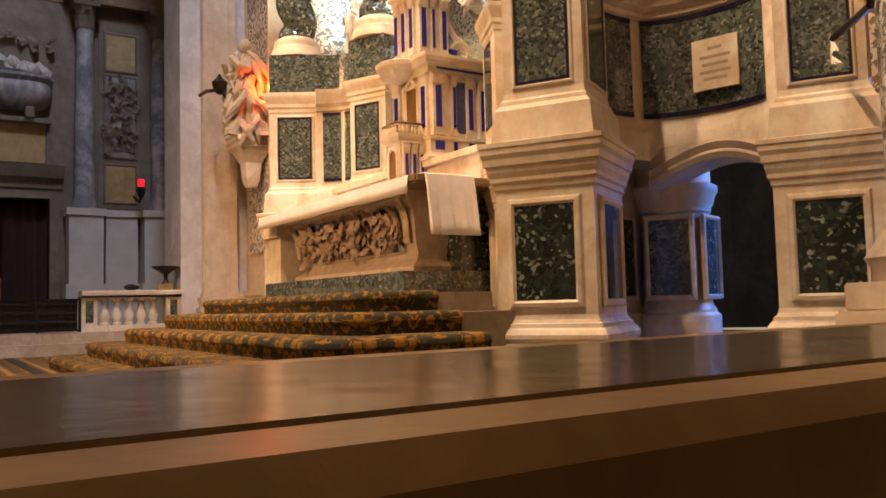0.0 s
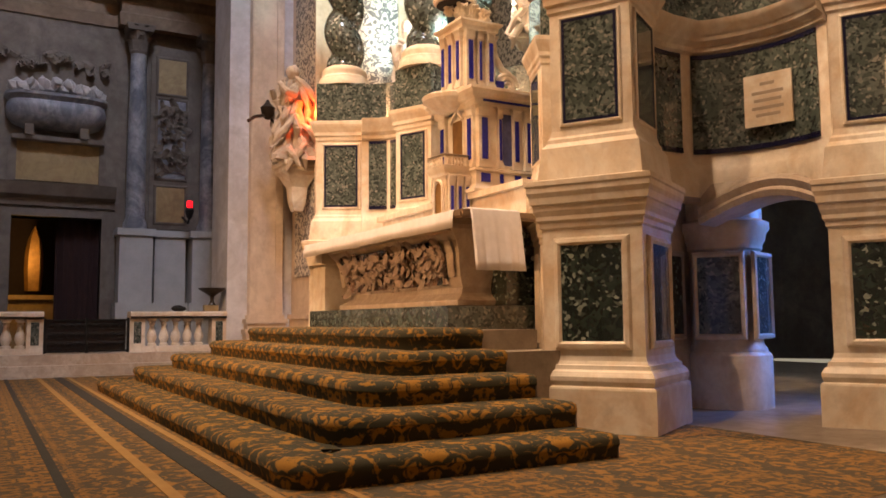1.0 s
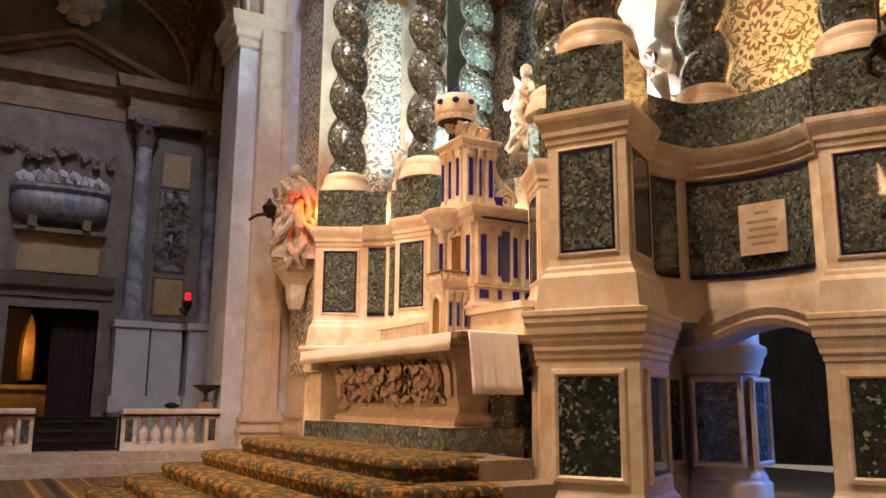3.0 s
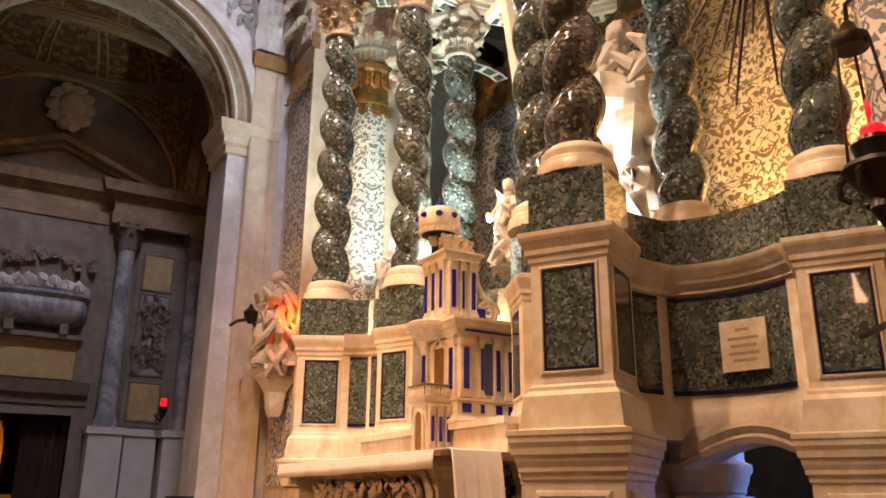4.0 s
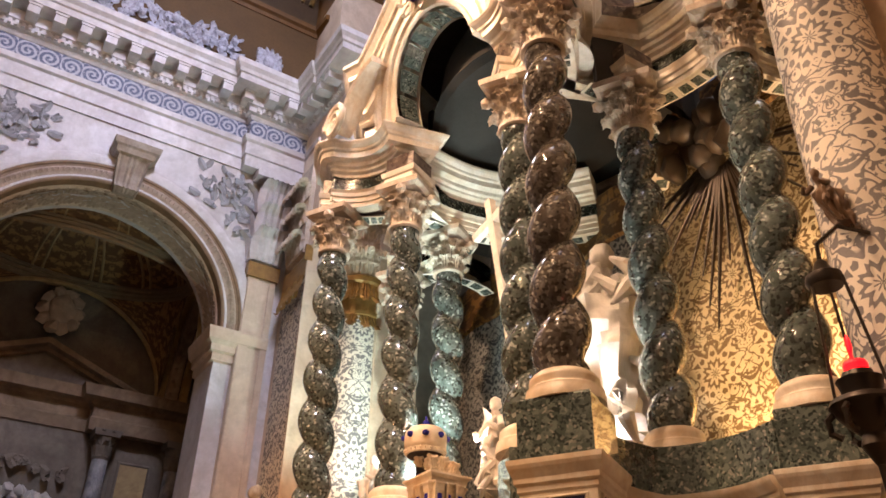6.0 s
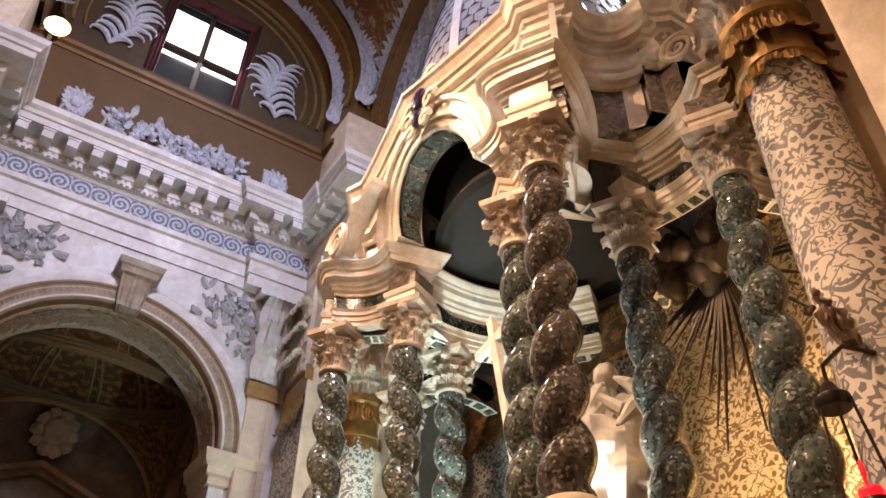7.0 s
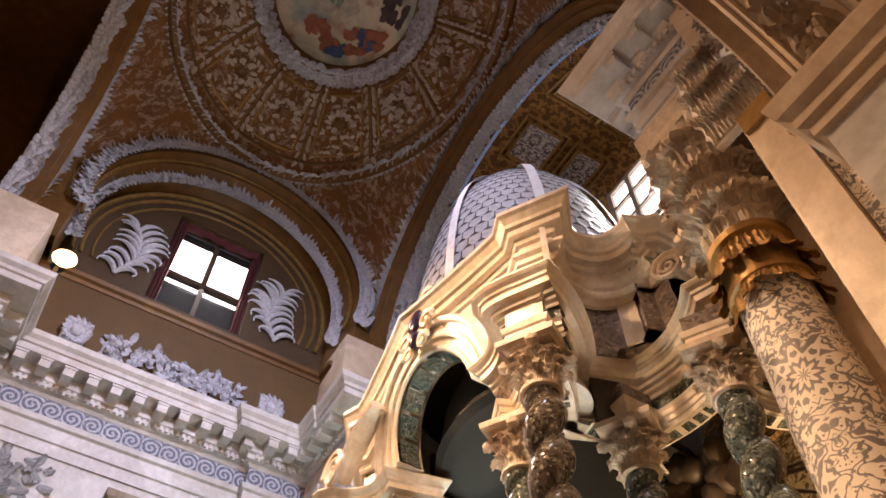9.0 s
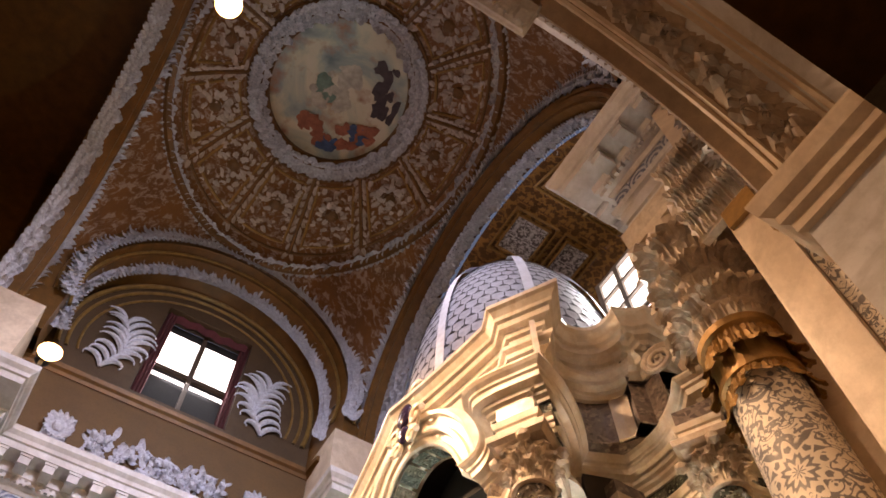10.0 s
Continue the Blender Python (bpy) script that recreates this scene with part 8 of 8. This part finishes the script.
lathe(bm, [(0.03, 4.22), (0.1, 4.28), (0.13, 4.42), (0.05, 4.5), (0.02, 4.56)], (4.1, 13.2), 10)
tube(bm, [(4.1, 13.2, 4.3), (4.3, 13.25, 4.1), (4.75, 13.3, 4.05), (4.95, 13.3, 4.2)], 0.025, 6)
tube(bm, [(4.1, 13.2, 4.3), (3.85, 13.1, 4.22), (3.72, 13.05, 4.12)], 0.03, 6)
stay(part("lantern_body", bm, BRONZE, smooth=True), lan)
# red drape caught by a lamp beside the statue
d = bpy.data.lights.new("statue_red_lamp", "POINT")
d.energy, d.color, d.shadow_soft_size = 26, (1.0, 0.10, 0.02), 0.06
new("statue_red_lamp", d).location = (4.78, 12.85, 4.35)

# leaning cross behind the columns
cross = bmesh.new()
m = Matrix.Translation((5.3, 7.33, 7.65)) @ Euler((radians(-10.4), 0, 0)).to_matrix().to_4x4()
box(cross, -0.05, 0.05, -0.06, 0.06, -3.85, 0.38, m)
box(cross, -0.048, 0.048, -0.40, -0.062, -0.06, 0.06, m)
box(cross, -0.048, 0.048, 0.062, 0.42, -0.06, 0.06, m)
tagged(part("white_cross", cross, STATUE), "plain white marble cross standing behind the columns", "cross")

DARKGOLD = plain("old_dark_gilding", (0.2, 0.1, 0.035), 0.45, 0.4, 0.5, 9)
# sunburst with cherub heads over the gold hanging
burst = thing("sunburst", "dark gilded sunburst with clouds and small heads above the gold hanging", "sunburst", (7.3, 5.0, 8.0))
for k in range(26):
    a = radians(200 + 140 * k / 25) + 0.03 * math.sin(k * 5)
    l = 1.3 + 0.5 * math.sin(k * 2.3) + (0.9 if 8 < k < 17 else 0)
    bm = bmesh.new()
    c = Vector((7.35, 5.0, 8.3))
    tube(bm, [c + Vector((0, math.cos(a), math.sin(a))) * 0.3, c + Vector((-0.05, math.cos(a), math.sin(a))) * l], [0.05, 0.012], 5)
    stay(part("ray", bm, plain("dark_gilt_wood", (0.05, 0.03, 0.014), 0.4, 0.4) if k == 0 else bpy.data.materials["dark_gilt_wood"]), burst)
bm = bmesh.new()
rng = random.Random(21)
for k in range(22):
    blob(bm, (7.2 + rng.uniform(-0.2, 0.2), 5.0 + rng.uniform(-0.8, 0.8), 8.45 + rng.uniform(-0.35, 0.5)), (0.2, rng.uniform(0.15, 0.3), rng.uniform(0.15, 0.28)), k, 0.3, 2)
stay(part("cloud", bm, plain("gilt_cloud", (0.11, 0.075, 0.045), 0.5, 0.2), smooth=True), burst)

# ---- hanging lamp beside the outer pedestal ----
lamp = thing("hanging_lamp", "dark bronze hanging lamp with chains and a glowing red glass", "lamp", (5.3, 2.82, 3.6))
LX, LY = 5.35, 2.92
bm = bmesh.new()
lathe(bm, [(0.03, 3.2), (0.06, 3.26), (0.1, 3.34), (0.08, 3.42), (0.16, 3.5), (0.22, 3.58), (0.26, 3.64), (0.24, 3.68), (0.14, 3.72), (0.15, 3.78), (0.17, 3.84), (0.12, 3.86), (0.11, 3.9)], (LX, LY), 24)
for k in range(6):
    a = 2 * math.pi * k / 6
    tube(bm, [(LX + r * math.cos(a), LY + r * math.sin(a), z) for r, z in ((0.22, 3.62), (0.28, 3.56), (0.27, 3.46), (0.2, 3.42))], 0.028, 6)
stay(part("body", bm, BRONZE, smooth=True), lamp)
bm = bmesh.new()
lathe(bm, [(0.07, 3.9), (0.085, 3.91), (0.09, 3.96), (0.082, 3.985)], (LX, LY), 18)
stay(part("glass", bm, REDGLASS, label="glowing red glass"), lamp)
bm = bmesh.new()
lathe(bm, [(0.012, 3.98), (0.01, 4.05), (0.022, 4.1), (0.02, 4.16), (0.006, 4.21)], (LX - 0.02, LY), 8)
stay(part("flame", bm, REDGLASS), lamp)
bm = bmesh.new()
lathe(bm, [(0.13, 4.62), (0.15, 4.66), (0.14, 4.72), (0.08, 4.76), (0.05, 4.84), (0.03, 4.86)], (LX - 0.08, LY + 0.02), 18)
stay(part("smoke_cap", bm, BRONZE, smooth=True), lamp)
for k in range(3):
    a = 2 * math.pi * k / 3 + 0.5
    bm = bmesh.new()
    tube(bm, [(LX + 0.22 * math.cos(a), LY + 0.22 * math.sin(a), 3.66), (LX - 0.08 + 0.13 * math.cos(a), LY + 0.13 * math.sin(a), 4.66)], 0.013, 5)
    stay(part("chain", bm, BRONZE), lamp)
bm = bmesh.new()
tube(bm, [(LX - 0.08, LY + 0.02, 4.84), (LX - 0.1, LY, 5.0), (LX + 0.1, LY - 0.1, 5.2), (5.85, 2.77, 5.25)], 0.02, 6)
tube(bm, [(LX, LY, 3.22), (LX + 0.02, LY, 2.9), (LX + 0.3, LY + 0.2, 2.6), (6.26, 3.79, 2.65)], 0.03, 6)
stay(part("arm", bm, BRONZE), lamp)
lamp.location, lamp.scale = (4.706, 2.442, 3.336), (0.88, 0.88, 0.88)

# spot lamp on the cornice
sp = thing("spot_lamp", "small bright spot lamp standing on the cornice", "lamp", (-1.75, 12.05, 14.44))
bm = bmesh.new()
lathe(bm, [(0.12, 14.72), (0.15, 14.74), (0.15, 14.95), (0.12, 14.97)], (-1.75, 12.05), 16)
stay(part("housing", bm, IRON), sp)
bm = bmesh.new()
blob(bm, (-1.7, 11.9, 14.9), (0.24, 0.1, 0.24), 0, 0.0, 3)
stay(part("bulb", bm, LAMPGLOW, smooth=True), sp)
bm = bmesh.new()
box(bm, -1.79, -1.71, 12.0, 12.1, 14.44, 14.74)
stay(part("stand", bm, IRON), sp)

# lamp hanging under the vault
hl = thing("vault_lamp", "bright bare lamp hanging on a thin chain under the vault", "lamp", (-1.55, 3.95, 15.2))
bm = bmesh.new()
blob(bm, (-1.55, 3.93, 15.2), (0.22, 0.22, 0.22), 0, 0.0, 3)
stay(part("bulb", bm, LAMPGLOW, smooth=True), hl)
bm = bmesh.new()
tube(bm, [(-1.55, 3.93, 15.4), (-1.55, 3.93, 23.95)], 0.012, 5)
stay(part("chain", bm, IRON), hl)
